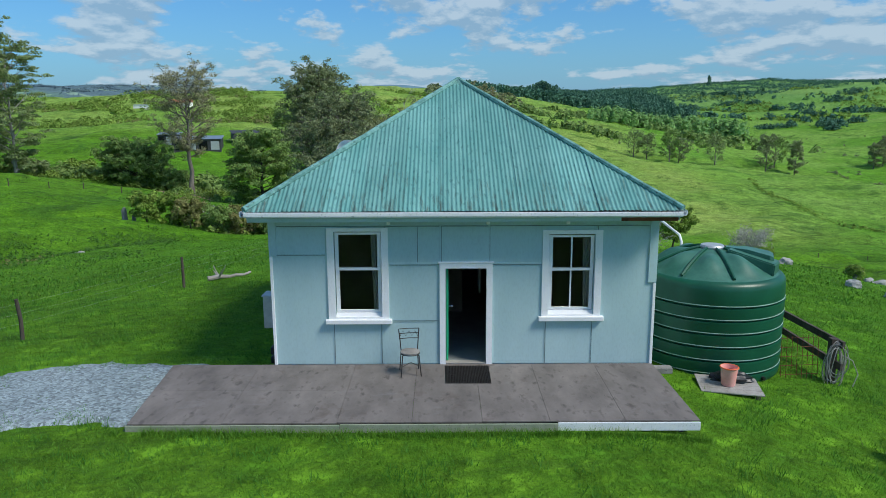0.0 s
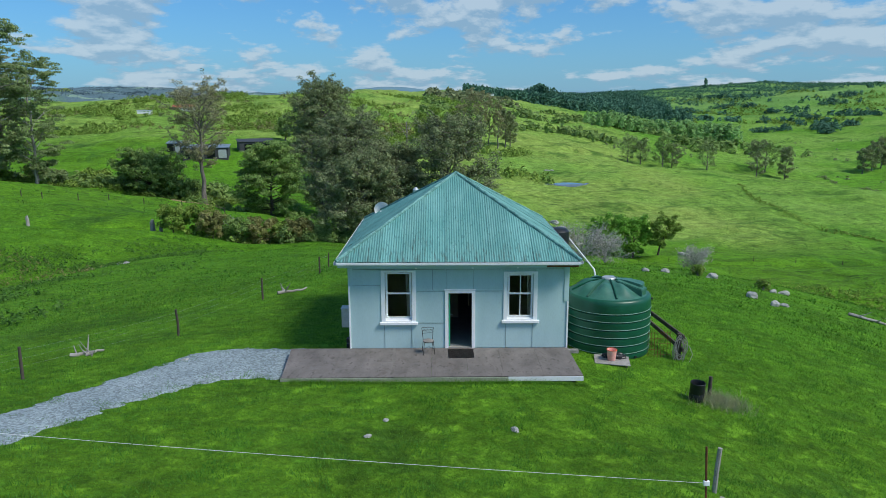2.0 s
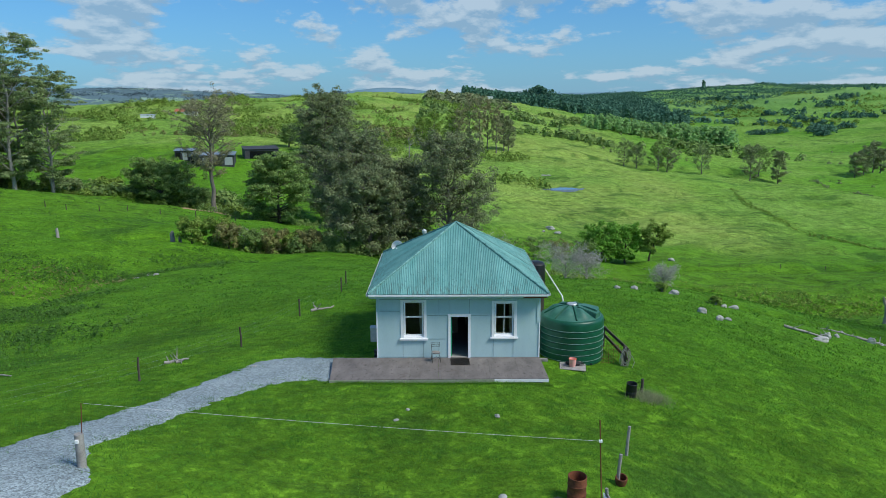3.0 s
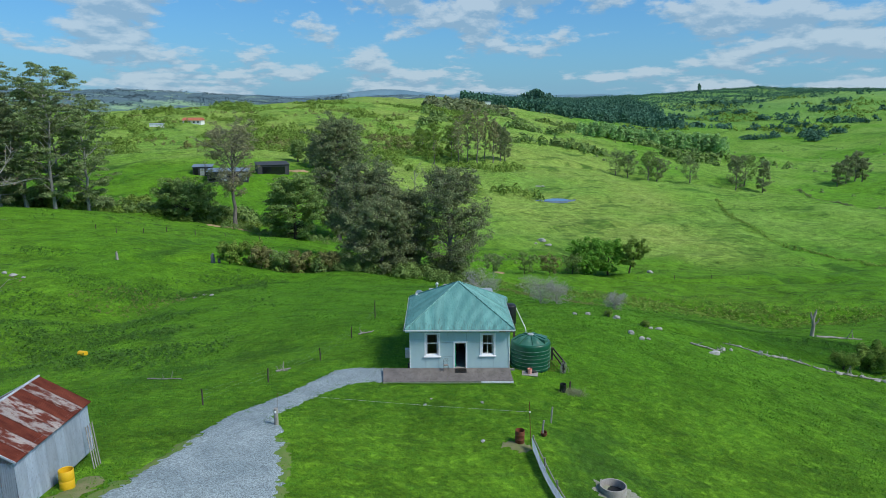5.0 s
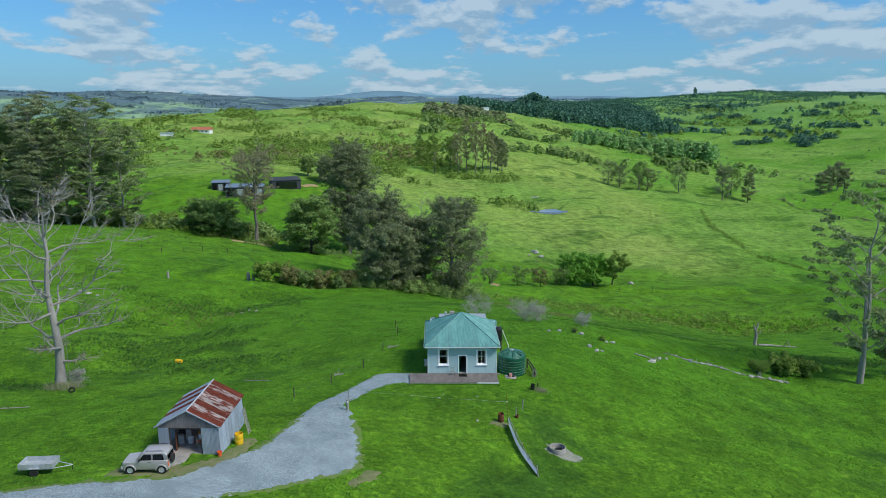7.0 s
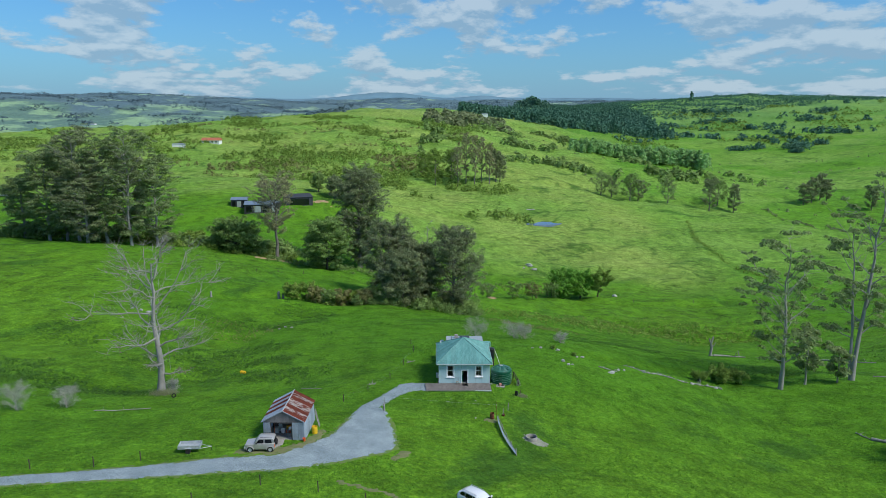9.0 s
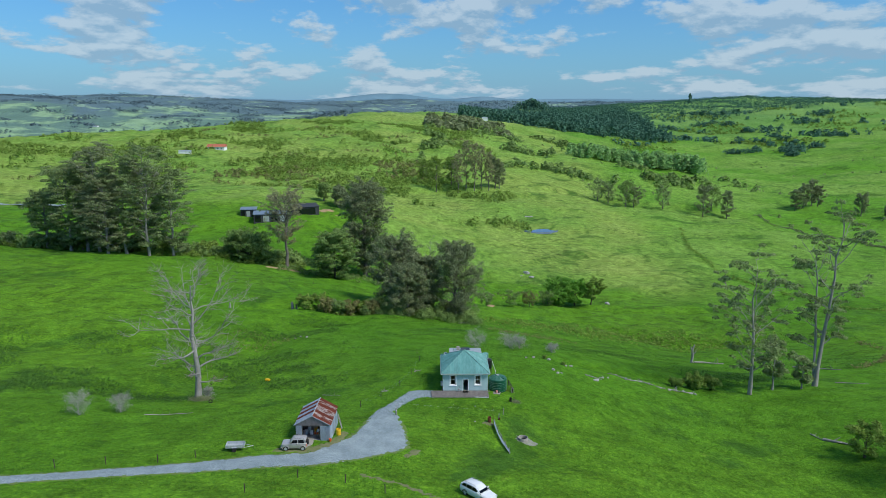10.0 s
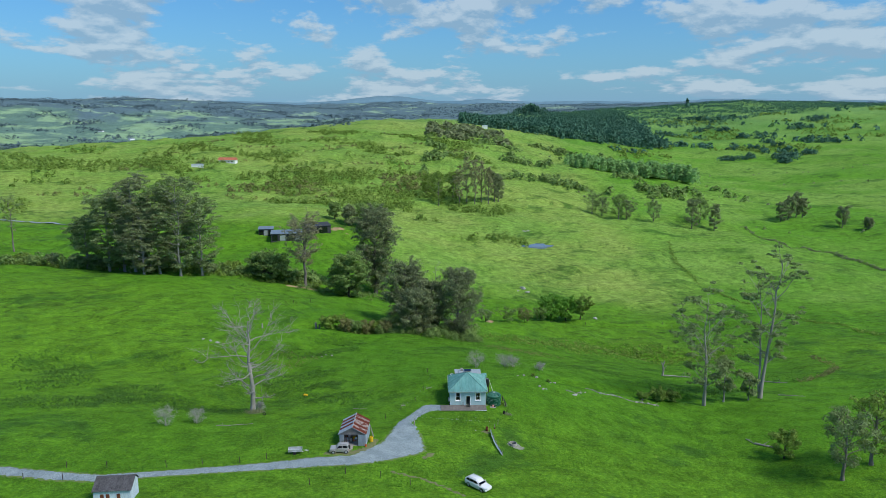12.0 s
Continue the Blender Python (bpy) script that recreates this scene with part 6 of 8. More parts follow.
# ---- vehicles ----
def wheel(parent, x, y, r, w, label=""):
    """A wheel with its tyre and rim; its axle runs along x."""
    side = 1 if x > 0 else -1
    prof = [(r * 0.62, -w / 2), (r * 0.92, -w / 2), (r, -w * 0.32), (r, w * 0.32), (r * 0.92, w / 2), (r * 0.62, w / 2)]
    bm = turned(bmesh.new(), prof, 28, close_top=False, close_bottom=False)
    turn = Matrix.Rotation(radians(90), 4, "Y")
    bmesh.ops.transform(bm, matrix=Matrix.Translation((x, y, r)) @ turn, verts=bm.verts[:])
    ty = part("tyre", bm, RUBBER, parent, label, True)
    bm = turned(bmesh.new(), [(r * 0.63, -w * 0.3), (r * 0.62, w * 0.42), (r * 0.5, w * 0.30), (r * 0.2, w * 0.34), (r * 0.12, w * 0.42)], 20)
    bmesh.ops.transform(bm, matrix=Matrix.Translation((x, y, r)) @ (turn if side > 0 else Matrix.Rotation(radians(-90), 4, "Y")), verts=bm.verts[:])
    part("rim", bm, GALV, ty, "dull alloy rim", True)
    return ty


def lofted(sections, closed=True):
    """A skin over cross sections, each a list of points of one length."""
    bm = bmesh.new()
    rows = [[bm.verts.new(p) for p in s] for s in sections]
    k = len(rows[0])
    for a, b in zip(rows, rows[1:]):
        for i in range(k):
            bm.faces.new((a[i], a[(i + 1) % k], b[(i + 1) % k], b[i]))
    if closed:
        bm.faces.new(rows[0][::-1])
        bm.faces.new(rows[-1])
    return bm


def section(y, half, z0, z1, tuck, round_top):
    """A body cross section at y, from sill z0 to shoulder z1."""
    return [(-half + 0.06, y, z0), (-half, y, z0 + 0.12), (-half, y, z1 - round_top), (-half + tuck, y, z1), (half - tuck, y, z1), (half, y, z1 - round_top), (half, y, z0 + 0.12), (half - 0.06, y, z0)]


def car(m, label, category, paint, body, cabin, wheels, r, w, extras):
    """Body and cabin from cross sections (front at -y)."""
    c = thing("car", m, label, category)
    bm = lofted([section(*s) for s in body])
    bmesh.ops.subdivide_edges(bm, edges=[e for e in bm.edges if abs(e.verts[0].co.y - e.verts[1].co.y) > 0.3], cuts=1)
    b = part("body", bm, paint, c, smooth=True)
    bm = lofted([section(*s) for s in cabin])
    part("cabin", bm, paint, c, smooth=True)
    for x, y in wheels:
        wheel(c, x, y, r, w)
        bm = bmesh.new()
        s = 1 if x > 0 else -1
        tube(bm, [(x + s * 0.10, y + (r + 0.06) * math.cos(a), r + (r + 0.06) * math.sin(a)) for a in (3.14159 * i / 12 for i in range(13))], 0.05, 6)
        part("wheel_arch", bm, extras["arch"], c, smooth=True)
        bm = turned(bmesh.new(), [(r + 0.05, -0.06), (r + 0.05, 0.06)], 24)
        bmesh.ops.transform(bm, matrix=Matrix.Translation((x - s * 0.13, y, r)) @ Matrix.Rotation(radians(90), 4, "Y"), verts=bm.verts[:])
        part("wheel_well", bm, BLACK_PLASTIC, c)
    return c


def pane_on(c, pts, name="side_window", mat=None, parent=None):
    bm = bmesh.new()
    bm.faces.new([bm.verts.new(p) for p in pts])
    bmesh.ops.solidify(bm, geom=bm.faces[:], thickness=0.012)
    part(name, bm, mat or CAR_GLASS, parent or c)


# small silver four-wheel drive by the shed, nose to the west
jz = on(-24.15, -28.1)
jeep = car(pose(-24.15, -28.1, jz + 0.03, 0, 0, -88), "small silver-beige boxy four-wheel drive parked beside the shed", "car", SILVER,
           [(-1.72, 0.66, 0.45, 0.80, 0.06, 0.06), (-1.62, 0.74, 0.40, 0.98, 0.08, 0.10), (-0.70, 0.78, 0.38, 1.06, 0.08, 0.08), (-0.55, 0.79, 0.36, 1.08, 0.03, 0.03), (1.45, 0.79, 0.36, 1.08, 0.03, 0.03), (1.60, 0.77, 0.40, 1.05, 0.05, 0.05)],
           [(-0.66, 0.74, 1.0, 1.07, 0.03, 0.03), (-0.22, 0.70, 1.0, 1.62, 0.10, 0.08), (0.0, 0.69, 1.0, 1.68, 0.12, 0.08), (1.35, 0.69, 1.0, 1.68, 0.12, 0.08), (1.56, 0.72, 1.0, 1.50, 0.06, 0.06)],
           [(-0.70, -1.12), (0.70, -1.12), (-0.70, 1.13), (0.70, 1.13)], 0.345, 0.20, {"arch": SILVER})
for s in (-1, 1):
    pane_on(jeep, [(s * 0.755, -0.38, 1.10), (s * 0.755, 0.42, 1.10), (s * 0.715, 0.42, 1.53), (s * 0.715, -0.12, 1.53)])
    pane_on(jeep, [(s * 0.755, 0.56, 1.10), (s * 0.755, 1.36, 1.10), (s * 0.715, 1.26, 1.53), (s * 0.715, 0.56, 1.53)])
    part("roof_rail", tube(bmesh.new(), [(s * 0.58, 0.05, 1.70), (s * 0.58, 0.15, 1.74), (s * 0.58, 1.2, 1.74), (s * 0.58, 1.3, 1.70)], 0.018, 6), BLACK_PLASTIC, jeep)
    part("headlight", soft_box(s * 0.55 - 0.10, s * 0.55 + 0.10, -1.74, -1.66, 0.72, 0.88, 0.02), GLASS, jeep)
    part("tail_light", soft_box(s * 0.70 - 0.06, s * 0.70 + 0.06, 1.56, 1.64, 0.62, 0.95, 0.015), ORANGE, jeep, "red-orange tail light")
    part("mirror", soft_box(s * 0.88 - 0.09, s * 0.88 + 0.09, -0.42, -0.32, 1.08, 1.25, 0.03), BLACK_PLASTIC, jeep)
    part("door_handle", soft_box(s * 0.80 - 0.015, s * 0.80 + 0.015, 0.22, 0.38, 0.92, 0.96, 0.008), BLACK_PLASTIC, jeep)
pane_on(jeep, [(-0.66, -0.60, 1.10), (0.66, -0.60, 1.10), (0.58, -0.24, 1.58), (-0.58, -0.24, 1.58)], "windscreen")
pane_on(jeep, [(-0.60, 1.615, 1.08), (0.60, 1.615, 1.08), (0.56, 1.53, 1.52), (-0.56, 1.53, 1.52)], "rear_window")
part("bumper", soft_box(-0.76, 0.76, -1.80, -1.64, 0.40, 0.62, 0.05), SILVER, jeep)
part("bumper", soft_box(-0.76, 0.76, 1.58, 1.70, 0.38, 0.58, 0.05), SILVER, jeep)
bm = turned(bmesh.new(), [(0.16, -0.09), (0.30, -0.10), (0.335, -0.06), (0.335, 0.06), (0.30, 0.10), (0.16, 0.07), (0.05, 0.05)], 28)
bmesh.ops.transform(bm, matrix=Matrix.Translation((0.08, 1.74, 0.98)) @ Matrix.Rotation(radians(-90), 4, "X"), verts=bm.verts[:])
part("spare_wheel", bm, RUBBER, jeep, smooth=True)

# white wagon on the grass
cz = on(-0.5, -38.8)
slope = math.degrees(math.atan2(on(-2.2, -37.3) - on(1.2, -40.3), 4.5))
suv = car(pose(-0.1, -38.95, cz + 0.06, -slope, 0, 46), "white five-door family wagon parked on the pasture", "car", CAR_WHITE,
          [(-2.32, 0.62, 0.45, 0.75, 0.10, 0.10), (-2.20, 0.82, 0.36, 0.92, 0.12, 0.12), (-1.0, 0.92, 0.32, 1.06, 0.14, 0.12), (-0.8, 0.92, 0.32, 1.10, 0.06, 0.08), (1.9, 0.92, 0.34, 1.12, 0.06, 0.08), (2.25, 0.86, 0.42, 1.08, 0.10, 0.12), (2.36, 0.74, 0.50, 0.95, 0.10, 0.10)],
          [(-1.05, 0.82, 1.0, 1.06, 0.05, 0.04), (-0.25, 0.74, 1.0, 1.60, 0.16, 0.10), (0.2, 0.73, 1.0, 1.68, 0.18, 0.10), (1.6, 0.73, 1.0, 1.66, 0.18, 0.10), (2.22, 0.76, 1.0, 1.30, 0.12, 0.10)],
          [(-0.80, -1.42), (0.80, -1.42), (-0.80, 1.38), (0.80, 1.38)], 0.36, 0.24, {"arch": BLACK_PLASTIC})
for s in (-1, 1):
    pane_on(suv, [(s * 0.862, -0.72, 1.13), (s * 0.862, 0.28, 1.13), (s * 0.775, 0.28, 1.52), (s * 0.775, -0.18, 1.52)])
    pane_on(suv, [(s * 0.862, 0.34, 1.13), (s * 0.862, 1.22, 1.13), (s * 0.775, 1.16, 1.52), (s * 0.775, 0.34, 1.52)])
    pane_on(suv, [(s * 0.855, 1.30, 1.15), (s * 0.84, 1.95, 1.18), (s * 0.775, 1.72, 1.50), (s * 0.775, 1.26, 1.52)])
    part("roof_rail", tube(bmesh.new(), [(s * 0.62, -0.1, 1.66), (s * 0.62, 0.1, 1.73), (s * 0.62, 1.5, 1.72), (s * 0.62, 1.7, 1.65)], 0.02, 6), GALV, suv)
    part("headlight", soft_box(s * 0.66 - 0.15, s * 0.66 + 0.15, -2.30, -2.16, 0.72, 0.88, 0.03), GLASS, suv)
    part("tail_light", soft_box(s * 0.74 - 0.12, s * 0.74 + 0.12, 2.24, 2.36, 0.82, 1.0, 0.03), IRON_RUST, suv, "dark red tail light")
    part("mirror", soft_box(s * 1.0 - 0.10, s * 1.0 + 0.10, -0.72, -0.60, 1.12, 1.27, 0.03), CAR_WHITE, suv)
pane_on(suv, [(-0.74, -0.98, 1.12), (0.74, -0.98, 1.12), (0.62, -0.26, 1.575), (-0.62, -0.26, 1.575)], "windscreen")
pane_on(suv, [(-0.62, 2.27, 1.16), (0.62, 2.27, 1.16), (0.56, 1.80, 1.60), (-0.56, 1.80, 1.60)], "rear_window")

# trailer
tz = on(-32.0, -28.4)
trailer = thing("box_trailer", pose(-32.0, -28.4, tz + 0.02, 0, 0, 4), "galvanised single-axle box trailer standing empty", "trailer")
part("bed", soft_box(-1.25, 1.15, -0.65, 0.65, 0.50, 0.56, 0.01), GALV, trailer)
for x0, x1, y0, y1 in ((-1.25, 1.15, -0.66, -0.63), (-1.25, 1.15, 0.63, 0.66), (-1.26, -1.23, -0.62, 0.62), (1.13, 1.16, -0.62, 0.62)):
    part("side_panel", soft_box(x0, x1, y0, y1, 0.562, 0.92, 0.008), GALV, trailer)
for s in (-1, 1):
    bm = turned(bmesh.new(), [(0.18, -0.08), (0.29, -0.08), (0.30, 0), (0.29, 0.08), (0.18, 0.08), (0.05, 0.06)], 24)
    bmesh.ops.transform(bm, matrix=Matrix.Translation((-0.1, s * 0.78, 0.30)) @ Matrix.Rotation(radians(90), 4, "X"), verts=bm.verts[:])
    part("wheel", bm, RUBBER, trailer, smooth=True)
    part("mudguard", soft_box(-0.48, 0.28, s * 0.78 - 0.11, s * 0.78 + 0.11, 0.64, 0.67, 0.01), GALV, trailer)
    part("drawbar", tube(bmesh.new(), [(1.15, s * 0.5, 0.5), (2.3, 0, 0.48)], 0.035, 6), GALV, trailer)
part("jockey_wheel", tube(bmesh.new(), [(2.25, 0.05, 0.0), (2.25, 0.05, 0.75)], 0.03, 8), DARK_IRON, trailer)

# second shed
s2z = on(-54, -50)
old = thing("grey_shed", pose(-53.8, -50.4, s2z, 0, 0, 5), "old pale blue-grey shed with a lichen-dark corrugated roof", "shed")
bm = bmesh.new()
box(bm, -2.6, 2.6, -1.7, 1.7, -0.5, 2.3)
part("wall", bm, SHED_STEEL, old)
bm = bmesh.new()
prism(bm, [(-1.72, 2.3), (1.72, 2.3), (0.55, 3.3)], -2.61, 2.61, Matrix.Rotation(radians(90), 4, "Z"))
part("gable", bm, SHED_STEEL, old)
LICHEN = material("lichened dark roofing", (0.13, 0.13, 0.14), (0.23, 0.23, 0.245), rough=0.9, scale=3, fine=9, bump=0.15, c=(0.07, 0.07, 0.075), vary=0.2)
for k in range(7):
    x0, x1 = -2.75 + k * 0.79, -2.75 + (k + 1) * 0.79 + 0.03
    part("roof_sheet", corrugated((x0, -1.95, 2.2 + 0.005 * (k % 2)), (x1, -1.95, 2.2 + 0.005 * (k % 2)), (x1, 0.55, 3.42), (x0, 0.55, 3.42), 9), LICHEN, old, smooth="all")
    part("roof_sheet", corrugated((x1, 1.95, 2.2), (x0, 1.95, 2.2), (x0, 0.55, 3.43), (x1, 0.55, 3.43), 9), LICHEN, old, smooth="all")
for x in (-1.4, -0.6, 0.9):
    part("rusty_panel", soft_box(x - 0.25, x + 0.25, -1.73, -1.702, 0.9, 1.7, 0.01), IRON_RUST, old, "rusty red iron patch")


# ---- trees ----
def cards(name, centres, sizes, mat, seed, flat=0.5, aspect=0.6, facing=None):
    """Many small leaf sprays, each a drooping three-cornered blade, as one mesh."""
    rng = np.random.default_rng(seed)
    n = len(centres)
    nrm = rng.normal(size=(n, 3))
    if facing is None:
        nrm[:, 2] = np.abs(nrm[:, 2]) + flat
    else:
        nrm = nrm * 0.34 + facing
    nrm /= np.linalg.norm(nrm, axis=1)[:, None]
    u = np.cross(nrm, rng.normal(size=(n, 3)))
    u /= np.linalg.norm(u, axis=1)[:, None]
    w = np.cross(nrm, u)
    s = sizes[:, None]
    droop = np.zeros((n, 3))
    droop[:, 2] = -0.18 * sizes
    tri = np.stack([centres - u * s - w * s * aspect * 0.7, centres + u * s - w * s * aspect * 0.5 + droop, centres + u * s * 0.1 + w * s * aspect * 1.2], 1)
    me = bpy.data.meshes.new(name)
    me.vertices.add(3 * n)
    me.vertices.foreach_set("co", tri.astype(np.float32).ravel())
    me.loops.add(3 * n)
    me.loops.foreach_set("vertex_index", np.arange(3 * n, dtype=np.int32))
    me.polygons.add(n)
    me.polygons.foreach_set("loop_start", (np.arange(n) * 3).astype(np.int32))
    me.update(calc_edges=True)
    me.materials.append(mat)
    return me


def limb(bm, p, d, length, r, rng, up, wob, n=5, sides=6):
    """A curving branch; returns its points."""
    pts = [p.copy()]
    d = d.normalized()
    for i in range(n):
        d = (d + Vector((rng.uniform(-wob, wob), rng.uniform(-wob, wob), rng.uniform(-wob, wob) + up))).normalized()
        pts.append(pts[-1] + d * length / n)
    tube(bm, pts, [max(0.012, r * (1 - 0.8 * i / n)) for i in range(n + 1)], sides, False)
    return pts


def tree(name, x, y, h, spread, r, seed, label, leaf, bark, start=0.3, limbs=16, subs=4, clump=1.6, per=60, size=0.45, flat=0.45,
         rise=0.35, shape=0.6, lean=(0, 0), group="", category="tree", twigs=0, wob=0.22, forks=1, top=0.93, fill=0, apart=False):
    """A tree at (x, y): tapered trunk, limbs, branches, and leaf sprays about the branch ends. shape: how far up the crown is widest."""
    rng = random.Random(seed)
    nr = np.random.default_rng(seed)
    t = thing(name, pose(x, y, on(x, y)), label, category, group)
    stem = bmesh.new()
    bm = stem
    tips, boughs = [], []
    for fk in range(forks):
        lx, ly = lean[0] + (rng.uniform(-.22, .22) if forks > 1 else 0), lean[1] + (rng.uniform(-.22, .22) if forks > 1 else 0)
        hh = h * (1 if fk == 0 else rng.uniform(0.7, 0.95))
        n = 9
        trunk = [Vector((lx * hh * (i / n) ** 1.2 + (rng.uniform(-1, 1) * 0.012 * h if 0 < i else 0), ly * hh * (i / n) ** 1.2 + (rng.uniform(-1, 1) * 0.012 * h if 0 < i else 0), hh * top * i / n - (0.4 if i == 0 else 0))) for i in range(n + 1)]
        rr = r if fk == 0 else r * 0.7
        tube(stem, trunk, [rr * (1.35 if i == 0 else 1 - 0.82 * i / n) for i in range(n + 1)], 9, False)
        tips.append((trunk[-1], clump * 0.9))
        for k in range(limbs // forks):
            f = start + (1 - start) * ((k + rng.random()) / (limbs // forks)) * 0.98
            i = min(n - 1, int(f * n))
            p = trunk[i].lerp(trunk[i + 1], f * n - i)
            a = k * 2.39996 + rng.uniform(-0.5, 0.5) + fk
            g = (f - start) / (1 - start)
            wide = (min(1, g / max(0.05, shape)) ** 0.7 if g < shape else (1 - 0.75 * ((g - shape) / (1 - shape)) ** 1.4))
            if apart:
                bm = bmesh.new()
                boughs.append(bm)
            ln = spread * (0.35 + 0.65 * wide) * rng.uniform(0.72, 1.1)
            pts = limb(bm, p, Vector((math.cos(a), math.sin(a), rise + 0.5 * g)), ln, rr * 0.34 * (1 - 0.5 * g), rng, 0.06, wob)
            tips.append((pts[-1], clump))
            for k2 in range(fill):
                tips.append((pts[-2 - k2], clump * 0.85))
            for s in range(subs):
                q = pts[rng.randrange(2, len(pts))]
                b = a + rng.uniform(-1.3, 1.3)
                sub = limb(bm, q, Vector((math.cos(b), math.sin(b), rng.uniform(-0.1, 0.8))), ln * rng.uniform(0.25, 0.5), rr * 0.12, rng, 0.05, wob * 1.3, 3, 4)
                tips.append((sub[-1], clump * rng.uniform(0.6, 1.0)))
                for w in range(twigs):
                    e = sub[rng.randrange(1, len(sub))]
                    c = b + rng.uniform(-1.6, 1.6)
                    limb(bm, e, Vector((math.cos(c), math.sin(c), rng.uniform(-0.1, 1.0))), ln * rng.uniform(0.12, 0.28), rr * 0.05, rng, 0.05, 0.35, 2, 3)
    part("trunk", stem, bark, t, smooth=True)
    for b in boughs:
        part("bough", b, bark, t, smooth=True)
    if leaf is not None and per:
        cs, ss, fs = [], [], []
        for p, c in tips:
            k = max(4, int(per * (c / clump) ** 2))
            o = nr.normal(size=(k, 3))
            o[:, 2] += 0.35
            o /= np.maximum(0.25, np.linalg.norm(o, axis=1))[:, None]
            fs.append(o + (0, 0, 0.25))
            o = o * (nr.uniform(0, 1, (k, 1)) ** 0.28) * c * nr.uniform(0.75, 1.15, 3)
            o[:, 2] *= flat * np.where(o[:, 2] < 0, 0.55, 1.0)
            o[:, 2] -= 0.25 * flat * (o[:, 0] ** 2 + o[:, 1] ** 2) / c
            cs.append(o + np.array(p))
            ss.append(nr.uniform(0.6, 1.25, k) * size)
        ob = new("crown", cards("crown", np.concatenate(cs), np.concatenate(ss), leaf, seed, facing=np.concatenate(fs)))
        ob.parent = t
    return t


DENSE = dict(start=0.03, limbs=60, subs=9, clump=1.3, per=66, size=0.23, flat=0.7, rise=0.46, shape=0.32, wob=0.36, fill=3)
GUM = dict(start=0.10, limbs=22, subs=6, clump=2.3, per=88, size=0.34, flat=0.30, rise=0.38, shape=0.58, wob=0.30, fill=1)
tree("tall_tree", -36.5, 194, 40.5, 11.5, 0.9, 11, "tall dense dark native tree with a narrower top", LEAF_DARK, BARK, **{**DENSE, "limbs": 90, "shape": 0.66, "clump": 1.7, "per": 60, "size": 0.31, "start": 0.05})
tree("broad_tree", -46.5, 169, 18, 9.5, 0.5, 12, "broad layered green conifer at the gully edge", LEAF_TOTARA, BARK_DARK, start=0.02, limbs=56, subs=6, clump=1.8, per=80, size=0.34, flat=0.4, rise=0.10, shape=0.2, fill=2)
tree("bare_tree", -67.6, 178.5, 32, 11.0, 0.7, 13, "tall half-bare tree with grey twiggy crown", LEAF_TAN, BARK, start=0.34, limbs=46, subs=7, clump=1.3, per=52, size=0.22, flat=0.7, rise=0.55, shape=0.5, twigs=4, fill=1, wob=0.3)
tree("dark_bush_tree", -87, 189, 9.5, 10.5, 0.5, 14, "wide dark green bushy tree behind the crest", LEAF_TOTARA, BARK_DARK, start=0.02, limbs=50, subs=6, clump=1.6, per=64, size=0.34, flat=0.55, rise=0.22, shape=0.15, fill=2)
tree("gully_tree", 0.5, 104, 23, 9.5, 0.6, 15, "dark bushy native tree in the gully", LEAF_DARK, BARK, **{**DENSE, "twigs": 2}, group="gully trees")
tree("gully_tree", -19, 116, 22, 9.5, 0.6, 16, "dark bushy native tree in the gully", LEAF_DARK, BARK, **{**DENSE, "twigs": 2}, group="gully trees")
tree("gully_tree", -9.5, 108, 18, 8.0, 0.5, 17, "dark bushy native tree in the gully", LEAF_DARK, BARK, **{**DENSE, "twigs": 2}, group="gully trees")
tree("gully_tree", -14, 98, 14, 7.5, 0.45, 18, "dark bushy native tree in the gully", LEAF_DARK, BARK, **{**DENSE, "twigs": 1}, group="gully trees")
tree("dead_spar", -7, 112, 26, 4.0, 0.3, 19, "bare grey dead tree among the gully trees", None, BARK_PALE, start=0.5, limbs=9, subs=3, twigs=2, rise=0.9, per=0)
for i, (x, y, h, sp) in enumerate([(-124, 176, 46, 13.5), (-134, 178, 38, 12), (-146, 180, 43, 14), (-159, 182, 34, 11), (-171, 186, 23, 8), (-131, 192, 36, 9), (-151, 198, 32, 9), (-240, 215, 44, 11), (-139, 172, 30, 11), (-116, 182, 34, 11), (-153, 184, 38, 12)]):
    tree("shelter_tree", x, y, h, sp, 0.55, 30 + i, "tall grey-green shelter tree with layered crown", LEAF_DARK if i % 3 == 2 else LEAF_GUM, BARK_PALE, **{**GUM, "limbs": 38, "start": 0.05}, group="shelter trees on the left ridge")
tree("slender_bare_tree", -226, 222, 30, 6, 0.4, 41, "slender sparse tree in the far paddock", LEAF_GUM, BARK, start=0.35, limbs=14, subs=4, clump=1.6, per=12, size=0.4, rise=0.7, twigs=2)
rb = random.Random(3)
for i in range(17):
    x = -205 + i * 8.2 + rb.uniform(-2, 2)
    tree("ridge_bush", x, 184 + rb.uniform(2, 14) - 0.02 * (x + 130), rb.uniform(2, 4.5), rb.uniform(2.5, 4.5), 0.22, 60 + i, "low green bush along the ridge", (LEAF_SCRUB, LEAF_TOTARA, LEAF_GUM)[i % 3], BARK, start=0.08, limbs=14, subs=4, clump=1.3, per=30, size=0.42, flat=0.7, rise=0.5, shape=0.3, group="bushes along the ridge")
tree("round_bush", 45.5, 171, 9.5, 6.8, 0.3, 81, "rounded fresh green willow bush", LEAF_FRESH, BARK_DARK, start=0.05, limbs=26, subs=5, clump=1.4, per=80, size=0.34, flat=0.8, rise=0.5, shape=0.3, group="green bushes")
